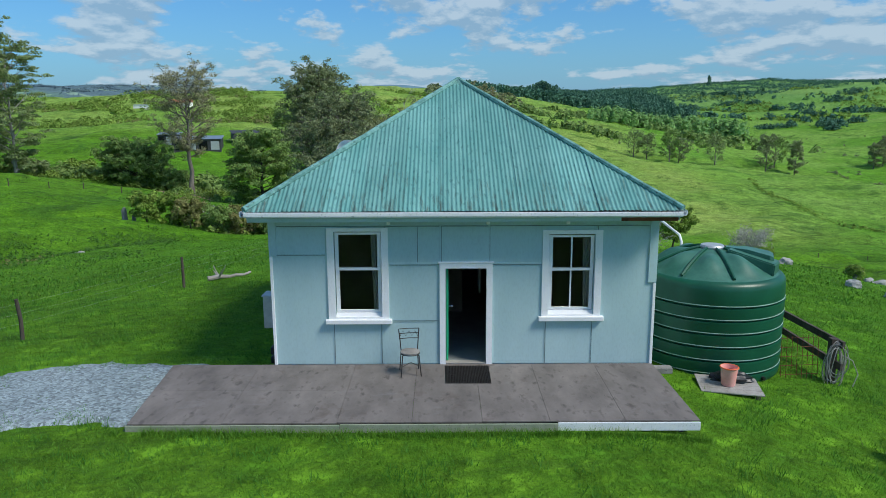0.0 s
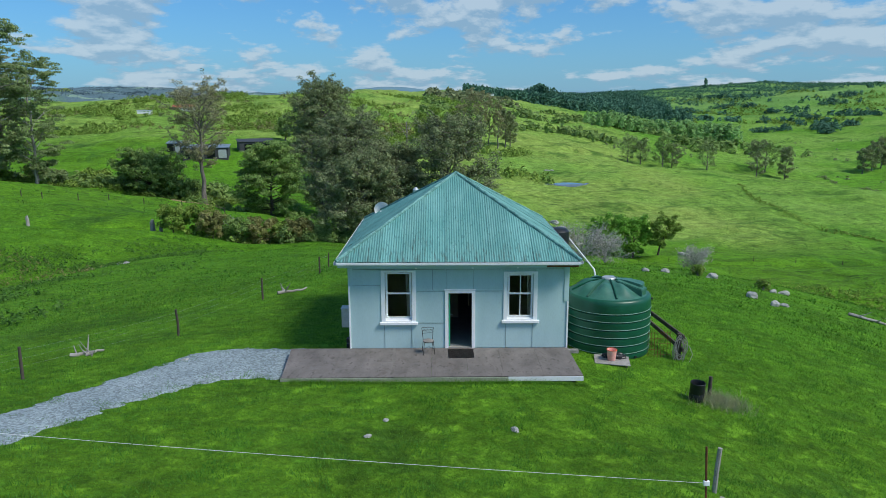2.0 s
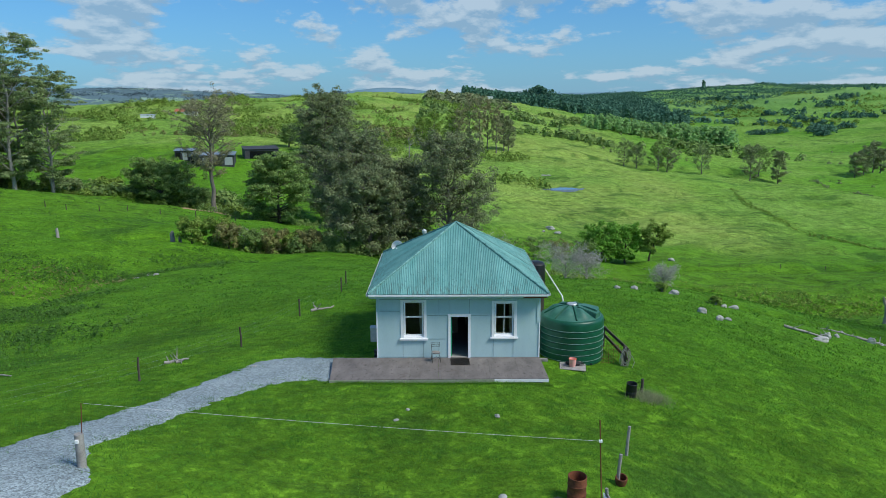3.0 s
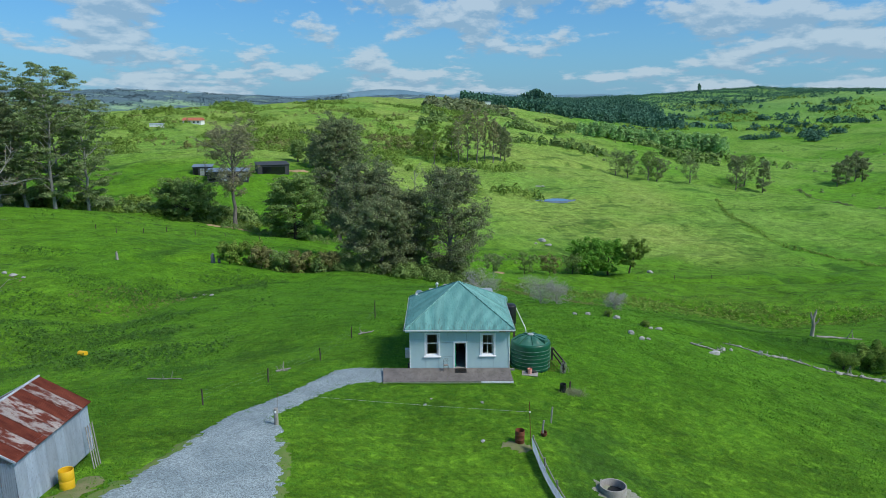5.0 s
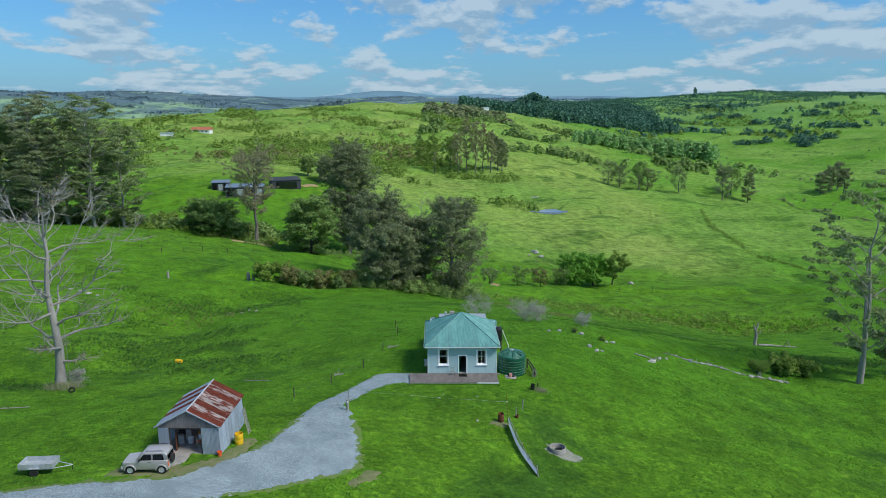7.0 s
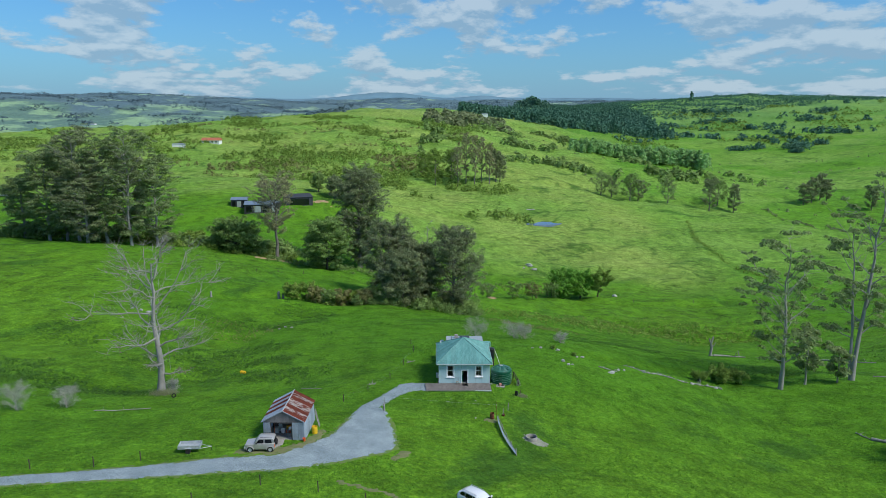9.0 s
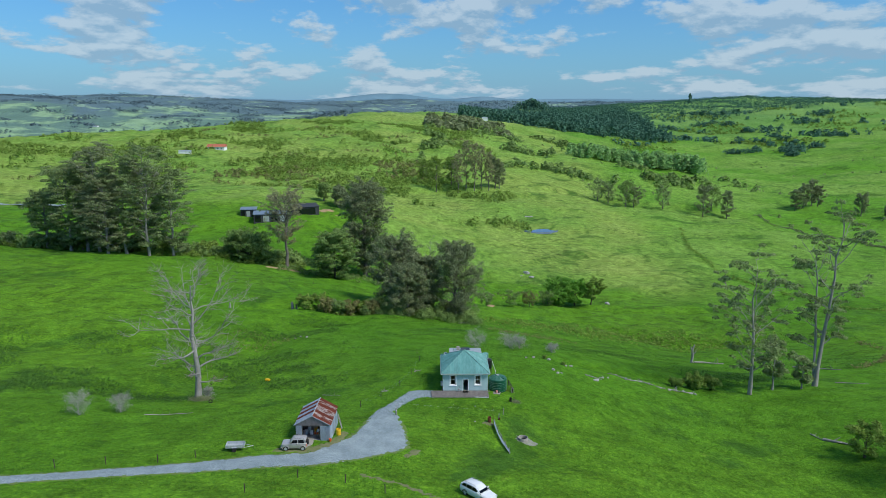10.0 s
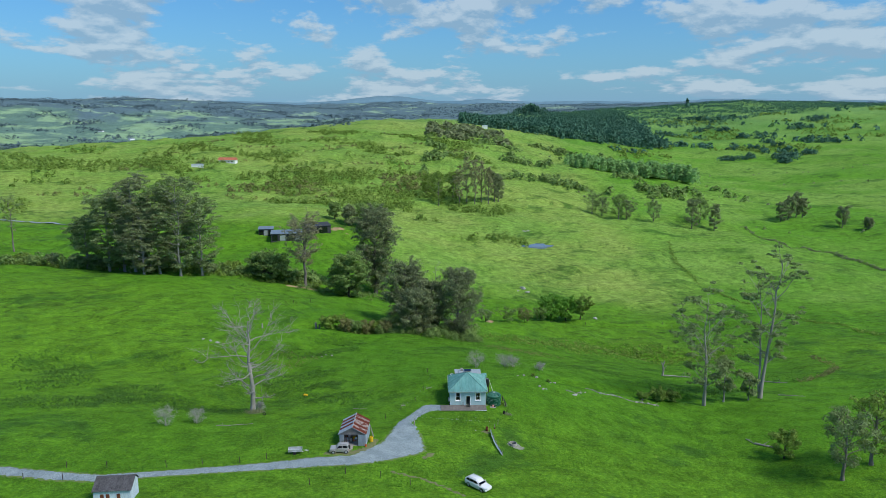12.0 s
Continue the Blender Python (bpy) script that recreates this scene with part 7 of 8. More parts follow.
tree("round_bush", 52.5, 172, 9, 6.0, 0.3, 82, "rounded fresh green willow bush", LEAF_FRESH, BARK_DARK, start=0.05, limbs=24, subs=5, clump=1.4, per=80, size=0.34, flat=0.8, rise=0.5, shape=0.3, group="green bushes")
tree("leaning_bush", 58.5, 169, 9, 4.8, 0.28, 83, "leaning green willow beside a rock", LEAF_SCRUB, BARK_DARK, start=0.22, limbs=18, subs=4, clump=1.2, per=60, size=0.32, flat=0.7, rise=0.5, lean=(0.25, 0), group="green bushes")
# pair of gums on the spur, dead tree, corner trees
SPAR = dict(start=0.16, limbs=26, subs=5, clump=1.3, per=60, size=0.30, flat=0.42, rise=0.5, shape=0.55, wob=0.30, twigs=1, apart=True)
tree("spur_tree", 62.2, 27.5, 30, 10.0, 0.40, 91, "sparse leaning tree with tufted foliage on the spur", LEAF_GUM, BARK_PALE, **{**SPAR, "lean": (0.10, 0.03), "forks": 2}, group="trees on the spur")
tree("spur_tree", 79.5, 33.5, 40, 10.0, 0.50, 92, "tall sparse tree with tufted foliage on the spur", LEAF_GUM, BARK_PALE, **{**SPAR, "lean": (0.13, 0), "start": 0.22, "forks": 2}, group="trees on the spur")
tree("spur_tree", 68.5, 30.5, 11, 3.5, 0.22, 93, "small tufted tree on the spur", LEAF_GUM, BARK_PALE, **{**SPAR, "limbs": 10}, group="trees on the spur")
tree("spur_tree", 75.5, 31.5, 7, 2.4, 0.18, 94, "small tufted tree on the spur", LEAF_GUM, BARK_PALE, **{**SPAR, "limbs": 8}, group="trees on the spur")
tree("dead_tree", -48.3, 5.2, 25, 11.0, 0.60, 95, "large bleached dead tree with bare spreading limbs", LEAF_DRY, BARK_PALE, start=0.14, limbs=22, subs=7, twigs=6, rise=0.12, shape=0.40, clump=1.1, per=9, size=0.13, flat=0.8, wob=0.36, top=0.85, apart=True)
tree("corner_tree", 71.5, -20, 13, 5.5, 0.35, 96, "small grey-green tree on the lower slope", LEAF_GUM, BARK, start=0.2, limbs=20, subs=5, clump=1.2, per=42, size=0.27, flat=0.55, rise=0.6, shape=0.45, twigs=1, group="trees on the lower slope")
tree("corner_tree", 80, -15, 14, 6.0, 0.38, 97, "small grey-green tree on the lower slope", LEAF_SCRUB, BARK, start=0.15, limbs=22, subs=5, clump=1.3, per=46, size=0.27, flat=0.55, rise=0.6, shape=0.45, twigs=1, group="trees on the lower slope")
tree("corner_tree", 66, -8, 5, 3.4, 0.2, 98, "low dark bush on the lower slope", LEAF_SCRUB, BARK_DARK, start=0.05, limbs=14, subs=4, clump=0.9, per=50, size=0.24, flat=0.8, rise=0.4, group="trees on the lower slope")
# copse on the far knoll and trees along the stream
for i, (x, y, h, sp, lf) in enumerate([(-5, 478, 26, 9, LEAF_SCRUB), (13, 482, 30, 8, LEAF_GUM), (20, 488, 37, 8, LEAF_GUM), (27, 484, 35, 8, LEAF_GUM), (33, 492, 33, 7, LEAF_GUM), (39, 488, 29, 7, LEAF_GUM), (45, 496, 24, 7, LEAF_DARK), (49, 500, 20, 7, LEAF_DARK), (8, 500, 22, 8, LEAF_SCRUB), (-14, 505, 14, 9, LEAF_SCRUB)]):
    tree("knoll_tree", x, y, h * 1.1, sp, 0.4, 110 + i, "tall bare-stemmed tree in the knoll copse" if lf is LEAF_GUM else "leafy tree in the knoll copse", LEAF_TAN if lf is LEAF_GUM else lf, BARK, start=0.2 if lf is LEAF_GUM else 0.1, limbs=24, subs=5, clump=1.3 if lf is LEAF_GUM else 1.9, per=26 if lf is LEAF_GUM else 40, size=0.42, flat=0.8, rise=1.3 if lf is LEAF_GUM else 0.6, shape=0.35, fill=1, twigs=1, group="trees of the copse")
for i, (x, y, h, sp, lf, per) in enumerate([(134, 500, 17, 9, LEAF_GUM, 14), (142, 495, 15, 8, LEAF_GUM, 16), (153, 479, 19, 10, LEAF_TOTARA, 26), (161, 484, 15, 9, LEAF_DARK, 26), (184, 479, 17, 9, LEAF_GUM, 14), (214, 468, 25, 9, LEAF_DARK, 28), (234, 469, 22, 6, LEAF_DARK, 30), (226, 482, 18, 12, LEAF_TOTARA, 26), (312, 512, 18, 7, LEAF_DARK, 30), (321, 516, 21, 7, LEAF_DARK, 30), (330, 520, 22, 7, LEAF_DARK, 30), (337, 522, 17, 6, LEAF_DARK, 30), (349, 475, 17, 7, LEAF_DARK, 30), (364, 462, 9, 4, LEAF_DARK, 30), (-47, 300, 11, 5, LEAF_TOTARA, 34), (-54, 306, 13, 5, LEAF_TOTARA, 34), (-62, 303, 12, 5, LEAF_DARK, 30), (-45, 296, 17, 7, LEAF_TOTARA, 34), (-72, 310, 9, 4, LEAF_TOTARA, 30)]):
    tree("stream_tree", x, y, h, sp, 0.4, 130 + i, "twiggy half-bare tree in the valley" if per < 20 else "dark leafy tree in the valley", lf, BARK, start=0.08, limbs=20, subs=4, clump=2.0, per=int(per * 1.5), size=0.46, flat=0.8, rise=0.6, shape=0.25, fill=1, group="trees of the valley", twigs=1 if per < 20 else 0)

# scrub near the gully and behind the cottage
for i, (x, y, h, sp, lf, per) in enumerate([(-45, 93, 3.4, 2.8, LEAF_SCRUB, 60), (-41, 95, 4.2, 3.4, LEAF_SCRUB, 60), (-38.5, 93, 3.2, 2.8, LEAF_BROWN, 56), (-35, 95, 3.8, 3.2, LEAF_TOTARA, 56), (-31.5, 96, 4.0, 3.4, LEAF_BROWN, 56), (-28, 98, 3.6, 3.0, LEAF_SCRUB, 56), (-25, 96, 3.0, 3.0, LEAF_BROWN, 50), (-37, 98, 4.0, 1.6, LEAF_PALE, 16), (-47.0, 6.6, 1.6, 1.3, LEAF_PALE, 12), (3.5, 35.5, 2.4, 3.0, LEAF_PALE, 16), (11.4, 36.6, 1.7, 3.0, LEAF_PALE, 16), (13.6, 37.2, 1.4, 2.4, LEAF_PALE, 16), (20.5, 34.5, 1.1, 1.7, LEAF_PALE, 16), (50.5, 28.5, 1.3, 2.5, LEAF_SCRUB, 90), (54.5, 30.0, 1.2, 2.4, LEAF_SCRUB, 90), (46, 27, 0.9, 1.8, LEAF_SCRUB, 70), (17.6, 25.6, 0.45, 0.5, LEAF_SCRUB, 14), (21.0, 22.6, 0.45, 0.5, LEAF_SCRUB, 14), (24, 158, 4.0, 5.0, LEAF_TOTARA, 40), (32, 160, 3.6, 5.0, LEAF_BROWN, 36), (40, 166, 3.6, 4.0, LEAF_TOTARA, 36), (14, 150, 3.2, 4.0, LEAF_GUM, 30), (-61.4, -11.5, 2.6, 2.5, LEAF_PALE, 16), (-56.2, -8.5, 2.0, 2.1, LEAF_PALE, 16)]):
    tree("scrub_bush", x, y, h, sp, 0.12, 160 + i, "pale twiggy bare bush" if per < 20 else ("bronzed scrub bush at the gully edge" if lf is LEAF_BROWN else "low green scrub bush in the grass"), lf, TWIG if per < 20 else BARK_DARK, start=0.05, limbs=30 if lf is LEAF_PALE else 18, subs=4, clump=min(0.75, 0.25 * sp + 0.12), per=per, size=0.07 if lf is LEAF_PALE else (0.22 if h > 1 else 0.09), flat=0.85, rise=0.6, shape=0.35, twigs=2 if per < 20 else 0, group="scrub bushes", category="bush")
tyre = bmesh.new()
last = None
for i in range(25):
    a = 6.28319 * i / 24
    row = [tyre.verts.new(((0.27 + 0.09 * math.cos(b)) * math.cos(a), 0.10 * math.sin(b), (0.27 + 0.09 * math.cos(b)) * math.sin(a))) for b in (6.28319 * k / 10 for k in range(10))]
    if last:
        for k in range(10):
            tyre.faces.new((last[k], last[(k + 1) % 10], row[(k + 1) % 10], row[k]))
    last = row
solo("tyre_swing", tyre, RUBBER, pose(-44.6, 0.6, on(-44.6, 0.6) + 0.55, 0, 0, 20), "old tyre hanging as a swing under the dead tree", "tyre swing", smooth=True)
solo("swing_rope", tube(bmesh.new(), [(0, 0, 0.9), (-0.3, 0.4, 4.0), (-0.8, 1.2, 8.5)], 0.02, 5), GREY_WOOD, pose(-44.6, 0.6, on(-44.6, 0.6)), "thin rope of the tyre swing", "rope")


# ---- farm buildings ----
DARK_CLAD = material("dark stained cladding", (0.030, 0.034, 0.040), (0.055, 0.060, 0.068), rough=0.7, scale=1, fine=12, bump=0.1)
BLUE_ROOF = material("blue grey steel roof", (0.14, 0.19, 0.26), (0.20, 0.26, 0.33), rough=0.45, scale=0.8, fine=8, bump=0.03)
RED_ROOF = material("red tile roof", (0.42, 0.12, 0.07), (0.55, 0.18, 0.10), rough=0.7, scale=0.8, fine=6, bump=0.05)


def barn(x, y, turn, w, d, h, rise, wall, roof_mat, label, openings=0, name="farm_shed", category="shed"):
    b = thing(name, pose(x, y, on(x, y), 0, 0, turn), label, category, "farm buildings")
    part("wall", box(bmesh.new(), -w / 2, w / 2, -d / 2, d / 2, -2.0, h), wall, b)
    bm = bmesh.new()
    prism(bm, [(-d / 2 - 0.4, h + 0.01), (d / 2 + 0.4, h + rise * 0.99), (d / 2 + 0.4, h + rise + 0.15), (-d / 2 - 0.4, h + 0.16)], -w / 2 - 0.4, w / 2 + 0.4, Matrix.Rotation(radians(90), 4, "Z"))
    part("roof", bm, roof_mat, b)
    for k in range(openings):
        xx = -w / 2 + w * (k + 0.5) / openings
        part("doorway", soft_box(xx - w / openings * 0.36, xx + w / openings * 0.36, -d / 2 - 0.06, -d / 2 - 0.005, -0.5, h * 0.8, 0.02), GALV if k % 2 else CAR_GLASS, b)
    return b


barn(-106, 268, 8, 8, 5, 3.2, 0.8, DARK_CLAD, BLUE_ROOF, "small dark farm shed with a pale door", 3)
barn(-93, 262, 10, 17, 8, 3.4, 0.9, DARK_CLAD, BLUE_ROOF, "dark farm shed with blue-grey roof and open bays", 4)
barn(-78, 279, 22, 14, 9, 3.6, 0.9, DARK_CLAD, DARK_CLAD, "black-clad farm barn on the rise", 1)
house2 = thing("far_farmhouse", pose(-230, 632, on(-230, 632), 0, 0, -5), "distant white farmhouse with a red roof", "house", "farm buildings")
part("wall", box(bmesh.new(), -9, 9, -4, 4, -2, 3.0), PAINT_WHITE, house2)
bm = bmesh.new()
prism(bm, [(-4.8, 3.0), (4.8, 3.0), (0, 5.6)], -9.6, 9.6, Matrix.Rotation(radians(90), 4, "Z"))
part("roof", bm, RED_ROOF, house2)
for x in (-6, -2, 2, 6):
    part("window", soft_box(x - 0.9, x + 0.9, -4.05, -4.005, 0.9, 2.2, 0.01), CAR_GLASS, house2)
barn(-252, 600, 5, 12, 4, 2.2, 0.5, PAINT_WHITE, GALV, "long pale glasshouse below the farmhouse", 0, "glasshouse", "glasshouse")
barn(85, 1240, 0, 10, 6, 5, 1, PAINT_WHITE, GALV, "tiny white hut on the far ridge", 0, "far_hut", "hut")
for i, (x, y) in enumerate([(-560, 1620), (-640, 1700), (-900, 2000), (-780, 1850), (-450, 1500), (-1100, 2250), (-700, 2100)]):
    barn(x, y, i * 33, 16, 9, 4, 2, PAINT_WHITE, GALV if i % 2 else BLUE_ROOF, "distant pale farm building in the valley", 0, "far_building", "house")


# ---- ranges on the horizon, haze blue put into their colour ----
RANGE_HAZE = material("haze-blued far range", (0.13, 0.24, 0.31), (0.17, 0.29, 0.36), rough=0.95, scale=0.004, fine=0.03, bump=0.0, spec=0.1)
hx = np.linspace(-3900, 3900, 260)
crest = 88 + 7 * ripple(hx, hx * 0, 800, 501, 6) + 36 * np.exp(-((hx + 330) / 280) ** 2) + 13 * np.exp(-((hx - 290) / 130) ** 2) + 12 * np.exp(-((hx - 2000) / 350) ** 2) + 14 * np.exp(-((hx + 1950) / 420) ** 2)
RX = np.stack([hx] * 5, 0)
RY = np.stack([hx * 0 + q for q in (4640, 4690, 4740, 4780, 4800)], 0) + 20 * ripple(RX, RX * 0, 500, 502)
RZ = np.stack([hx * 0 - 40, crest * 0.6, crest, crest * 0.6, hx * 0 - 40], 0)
tagged(sheet("backdrop", RX, RY, RZ, RANGE_HAZE), "forested ranges painted haze blue along the horizon", "hills", kind="structure")


# ---- scrub, forest and far bush ----
def shrubs(name, xs, ys, hs, mat, seed, label, category, per=14, slim=1.0, cone=False, leaf=0.30):
    """Countless bushes or tree crowns: each a dome (or spire) of leaf sprays on the ground."""
    rng = np.random.default_rng(seed)
    n = len(xs)
    zs = height(xs, ys)
    k = per
    f = rng.uniform(0, 1, (n, k))
    a = rng.uniform(0, 6.283, (n, k))
    h = hs[:, None]
    if cone:
        z = f * h
        rad = (1 - f) * h * 0.24 * slim + 0.02 * h
        rad = rad * rng.uniform(0.5, 1.0, (n, k))
        e = np.full((n, k), 0.5)
    else:
        e = f * 1.5
        rad = np.cos(e) * h * 0.62 * slim * rng.uniform(0.6, 1.08, (n, k))
        z = (0.18 + 0.82 * np.sin(e)) * h * rng.uniform(0.6, 1.0, (n, k))
    c = np.stack([xs[:, None] + rad * np.cos(a), ys[:, None] + rad * np.sin(a), zs[:, None] + z], -1).reshape(-1, 3)
    s = (h * (0.16 if cone else leaf) * rng.uniform(0.7, 1.2, (n, k))).ravel()
    out = np.stack([np.cos(a) * np.cos(e), np.sin(a) * np.cos(e), np.sin(e) + 0.15], -1).reshape(-1, 3)
    ob = new(name, cards(name, c, s, mat, seed, aspect=0.75, facing=out))
    return tagged(ob, label, category, kind="stuff")


def scatter(n, x0, x1, y0, y1, seed, wave, gate, power=1.0):
    """Clustered random places in a stretch of land."""
    rng = np.random.default_rng(seed)
    x, y = rng.uniform(x0, x1, n), rng.uniform(y0, y1, n)
    v = ripple(x, y, wave, seed + 50, 6) + rng.normal(0, 0.07, n)
    keep = v > gate
    return x[keep], y[keep]


rs = np.random.default_rng(77)
# gorse and scrub on the hill behind the farm
x, y = scatter(12000, -330, 60, 330, 1000, 301, 150, 0.26)
keep = ~((x > -130) & (x < -20) & (y < 470)) & (np.hypot(x + 235, y - 625) > 40)
x, y = x[keep], y[keep]
shrubs("hill_scrub", x, y, 2.0 + 4.0 * rs.uniform(0, 1, len(x)) ** 1.6, LEAF_SCRUB, 301, "gorse and manuka scrub over the hill behind the farm", "scrub", per=34, leaf=0.17)
x, y = scatter(3600, -330, 40, 430, 1000, 302, 120, 0.42)
shrubs("hill_scrub", x, y, rs.uniform(1.6, 4.2, len(x)), LEAF_BROWN, 302, "bronzed scrub patches over the hill behind the farm", "scrub", per=30, leaf=0.18)
# scrub and trees down the valley towards the forest
x, y = scatter(6000, -20, 330, 540, 1150, 303, 130, 0.36)
shrubs("valley_scrub", x, y, rs.uniform(2.5, 9, len(x)), LEAF_TOTARA, 303, "dark scrub and trees in the valley", "scrub", per=18)
x, y = scatter(420, -20, 110, 980, 1180, 304, 90, -0.1)
shrubs("valley_scrub", x, y, rs.uniform(5, 13, len(x)), LEAF_DARK, 304, "dark bush patch below the ridge", "scrub", per=20)
# willow and poplar belt
t = rs.uniform(0, 1, 170)
x, y = 168 + 158 * t + rs.normal(0, 4, 170), 800 + 30 * np.sin(t * 3) + rs.normal(0, 12, 170)
shrubs("willow_belt", x, y, rs.uniform(15, 24, 170) * (0.75 + 0.35 * t), LEAF_WILLOW, 305, "belt of fresh green willows along the stream", "trees", per=150, slim=0.5, leaf=0.075)
# scattered bushes on the right-hand flats and hills
x, y = scatter(900, 120, 900, 430, 1250, 306, 170, 0.30)
shrubs("pasture_bushes", x, y, rs.uniform(1.0, 3.6, len(x)), LEAF_DARK, 306, "scattered dark bushes over the flats", "scrub")
x, y = scatter(17000, 330, 1750, 1150, 2500, 307, 330, 0.22)
x, y = x[y < 1900], y[y < 1900]
shrubs("hill_bush", x, y, rs.uniform(3, 8, len(x)), LEAF_SCRUB, 307, "scrub-covered hillside across the valley", "scrub", per=10)
x, y = scatter(7000, 330, 1750, 1250, 2500, 308, 210, 0.38)
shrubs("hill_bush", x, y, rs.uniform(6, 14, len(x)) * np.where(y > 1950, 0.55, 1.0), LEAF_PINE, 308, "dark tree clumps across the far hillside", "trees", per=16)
# pine plantation
x, y = rs.uniform(40, 700, 15000), rs.uniform(1330, 2260, 15000)
edge = 1345 + 0.02 * (x - 60) + 22 * ripple(x, y, 200, 90)
keep = (y > edge) & (x < 470 + 0.12 * (y - 1300) + 25 * ripple(x, y, 160, 91)) & (x > 40 + 0.05 * (y - 1330) + 15 * ripple(x, y, 120, 92))
x, y = x[keep], y[keep]
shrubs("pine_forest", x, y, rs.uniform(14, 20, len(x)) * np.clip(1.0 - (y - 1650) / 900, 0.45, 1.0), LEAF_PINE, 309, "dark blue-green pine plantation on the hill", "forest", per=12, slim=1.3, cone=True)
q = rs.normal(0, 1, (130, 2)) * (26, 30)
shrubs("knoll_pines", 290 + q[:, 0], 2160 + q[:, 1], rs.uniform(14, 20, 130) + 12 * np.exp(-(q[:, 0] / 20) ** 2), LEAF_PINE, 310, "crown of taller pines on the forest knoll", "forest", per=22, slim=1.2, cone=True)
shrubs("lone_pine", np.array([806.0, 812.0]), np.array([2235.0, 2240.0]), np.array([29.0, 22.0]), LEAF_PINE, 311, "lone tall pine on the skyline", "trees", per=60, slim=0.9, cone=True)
# mixed forest beyond the plantation, up to the skyline, and dark clumps over the slope below it
x, y = rs.uniform(420, 1500, 16000), rs.uniform(1640, 2760, 16000)
keep = (y > 1760 + 0.30 * (x - 560) + 60 * ripple(x, y, 240, 93, 5)) & (x > 455 + 0.05 * (y - 1640)) & (ripple(x, y, 110, 94, 4) > -0.42)
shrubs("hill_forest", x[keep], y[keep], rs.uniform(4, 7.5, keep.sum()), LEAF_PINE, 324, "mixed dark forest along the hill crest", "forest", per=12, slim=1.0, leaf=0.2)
for i, (cx, cy, rx, ry, k) in enumerate([(547, 1222, 16, 12, 16), (585, 1228, 14, 12, 14), (650, 1216, 26, 12, 30), (712, 1254, 16, 10, 12), (715, 1432, 14, 14, 12), (704, 1355, 14, 10, 10), (555, 1631, 30, 14, 26), (659, 1690, 40, 14, 30), (702, 1653, 26, 12, 20), (760, 1560, 16, 12, 10), (880, 1640, 40, 16, 26), (980, 1750, 50, 18, 34), (620, 1160, 22, 10, 14), (820, 1400, 30, 12, 14)]):
    q = rs.normal(0, 0.5, (k, 2)) * (rx, ry)
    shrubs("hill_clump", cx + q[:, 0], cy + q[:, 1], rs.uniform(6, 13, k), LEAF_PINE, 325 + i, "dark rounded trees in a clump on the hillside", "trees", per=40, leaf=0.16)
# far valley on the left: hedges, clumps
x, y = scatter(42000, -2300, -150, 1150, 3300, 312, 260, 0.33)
shrubs("far_bush", x, y, rs.uniform(4, 11, len(x)), LEAF_HAZED, 312, "distant dark bush and hedges in the valley", "trees", per=7)
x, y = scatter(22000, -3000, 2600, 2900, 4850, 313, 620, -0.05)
shrubs("far_ranges_bush", x, y, rs.uniform(5, 10, len(x)), LEAF_HAZED, 313, "forest on the distant ranges", "forest", per=6, slim=1.6)
x, y = scatter(3500, -700, -230, 300, 800, 314, 140, 0.28)
shrubs("left_scrub", x, y, rs.uniform(1.5, 5, len(x)), LEAF_SCRUB, 314, "scrub on the left-hand slopes", "scrub")
# undergrowth below the shelter trees and in the gully
x, y = scatter(1500, -215, -62, 170, 206, 320, 40, -0.25)
keep = y > 182 - 0.05 * (x + 130)
shrubs("undergrowth", x[keep], y[keep], rs.uniform(0.8, 2.4, keep.sum()), LEAF_SCRUB, 320, "dense undergrowth below the shelter trees", "scrub", per=64, leaf=0.15)
x, y = scatter(420, -215, -62, 184, 208, 321, 30, 0.0)
shrubs("undergrowth", x, y, rs.uniform(2.2, 5.4, len(x)), LEAF_TOTARA, 321, "dull green undergrowth below the shelter trees", "scrub", per=64, leaf=0.14)
x, y = scatter(260, -27, 9, 92, 122, 322, 20, -0.6)
shrubs("undergrowth", x, y, rs.uniform(1.2, 3.6, len(x)), LEAF_TOTARA, 322, "dark undergrowth among the gully trees", "scrub", per=170, leaf=0.075)
x, y = scatter(240, -70, -26, 168, 205, 323, 25, -0.2)
shrubs("undergrowth", x, y, rs.uniform(0.8, 2.4, len(x)), LEAF_TOTARA, 323, "green undergrowth round the tall tree", "scrub", per=70, leaf=0.13)

# rushes in the damp hollows
x, y = scatter(30000, -110, -22, 10, 92, 316, 34, 0.28)
shrubs("rushes", x, y, rs.uniform(0.18, 0.5, len(x)), LEAF_RUSH, 316, "dark rushes in the damp hollow", "rushes", per=4, slim=0.9)
x, y = scatter(9000, 5, 140, 40, 130, 317, 40, 0.42)
shrubs("rushes", x, y, rs.uniform(0.15, 0.45, len(x)), LEAF_RUSH, 317, "dark rushes along the slope", "rushes", per=4, slim=0.9)


def along_line(pts, n, spread, seed):
    """Places strewn along a line."""
    rng = np.random.default_rng(seed)
    p = np.array(pts, float)
    i = rng.integers(0, len(p) - 1, n)
    f = rng.uniform(0, 1, n)
    q = p[i] + (p[i + 1] - p[i]) * f[:, None] + rng.normal(0, spread, (n, 2))
    return q[:, 0], q[:, 1]


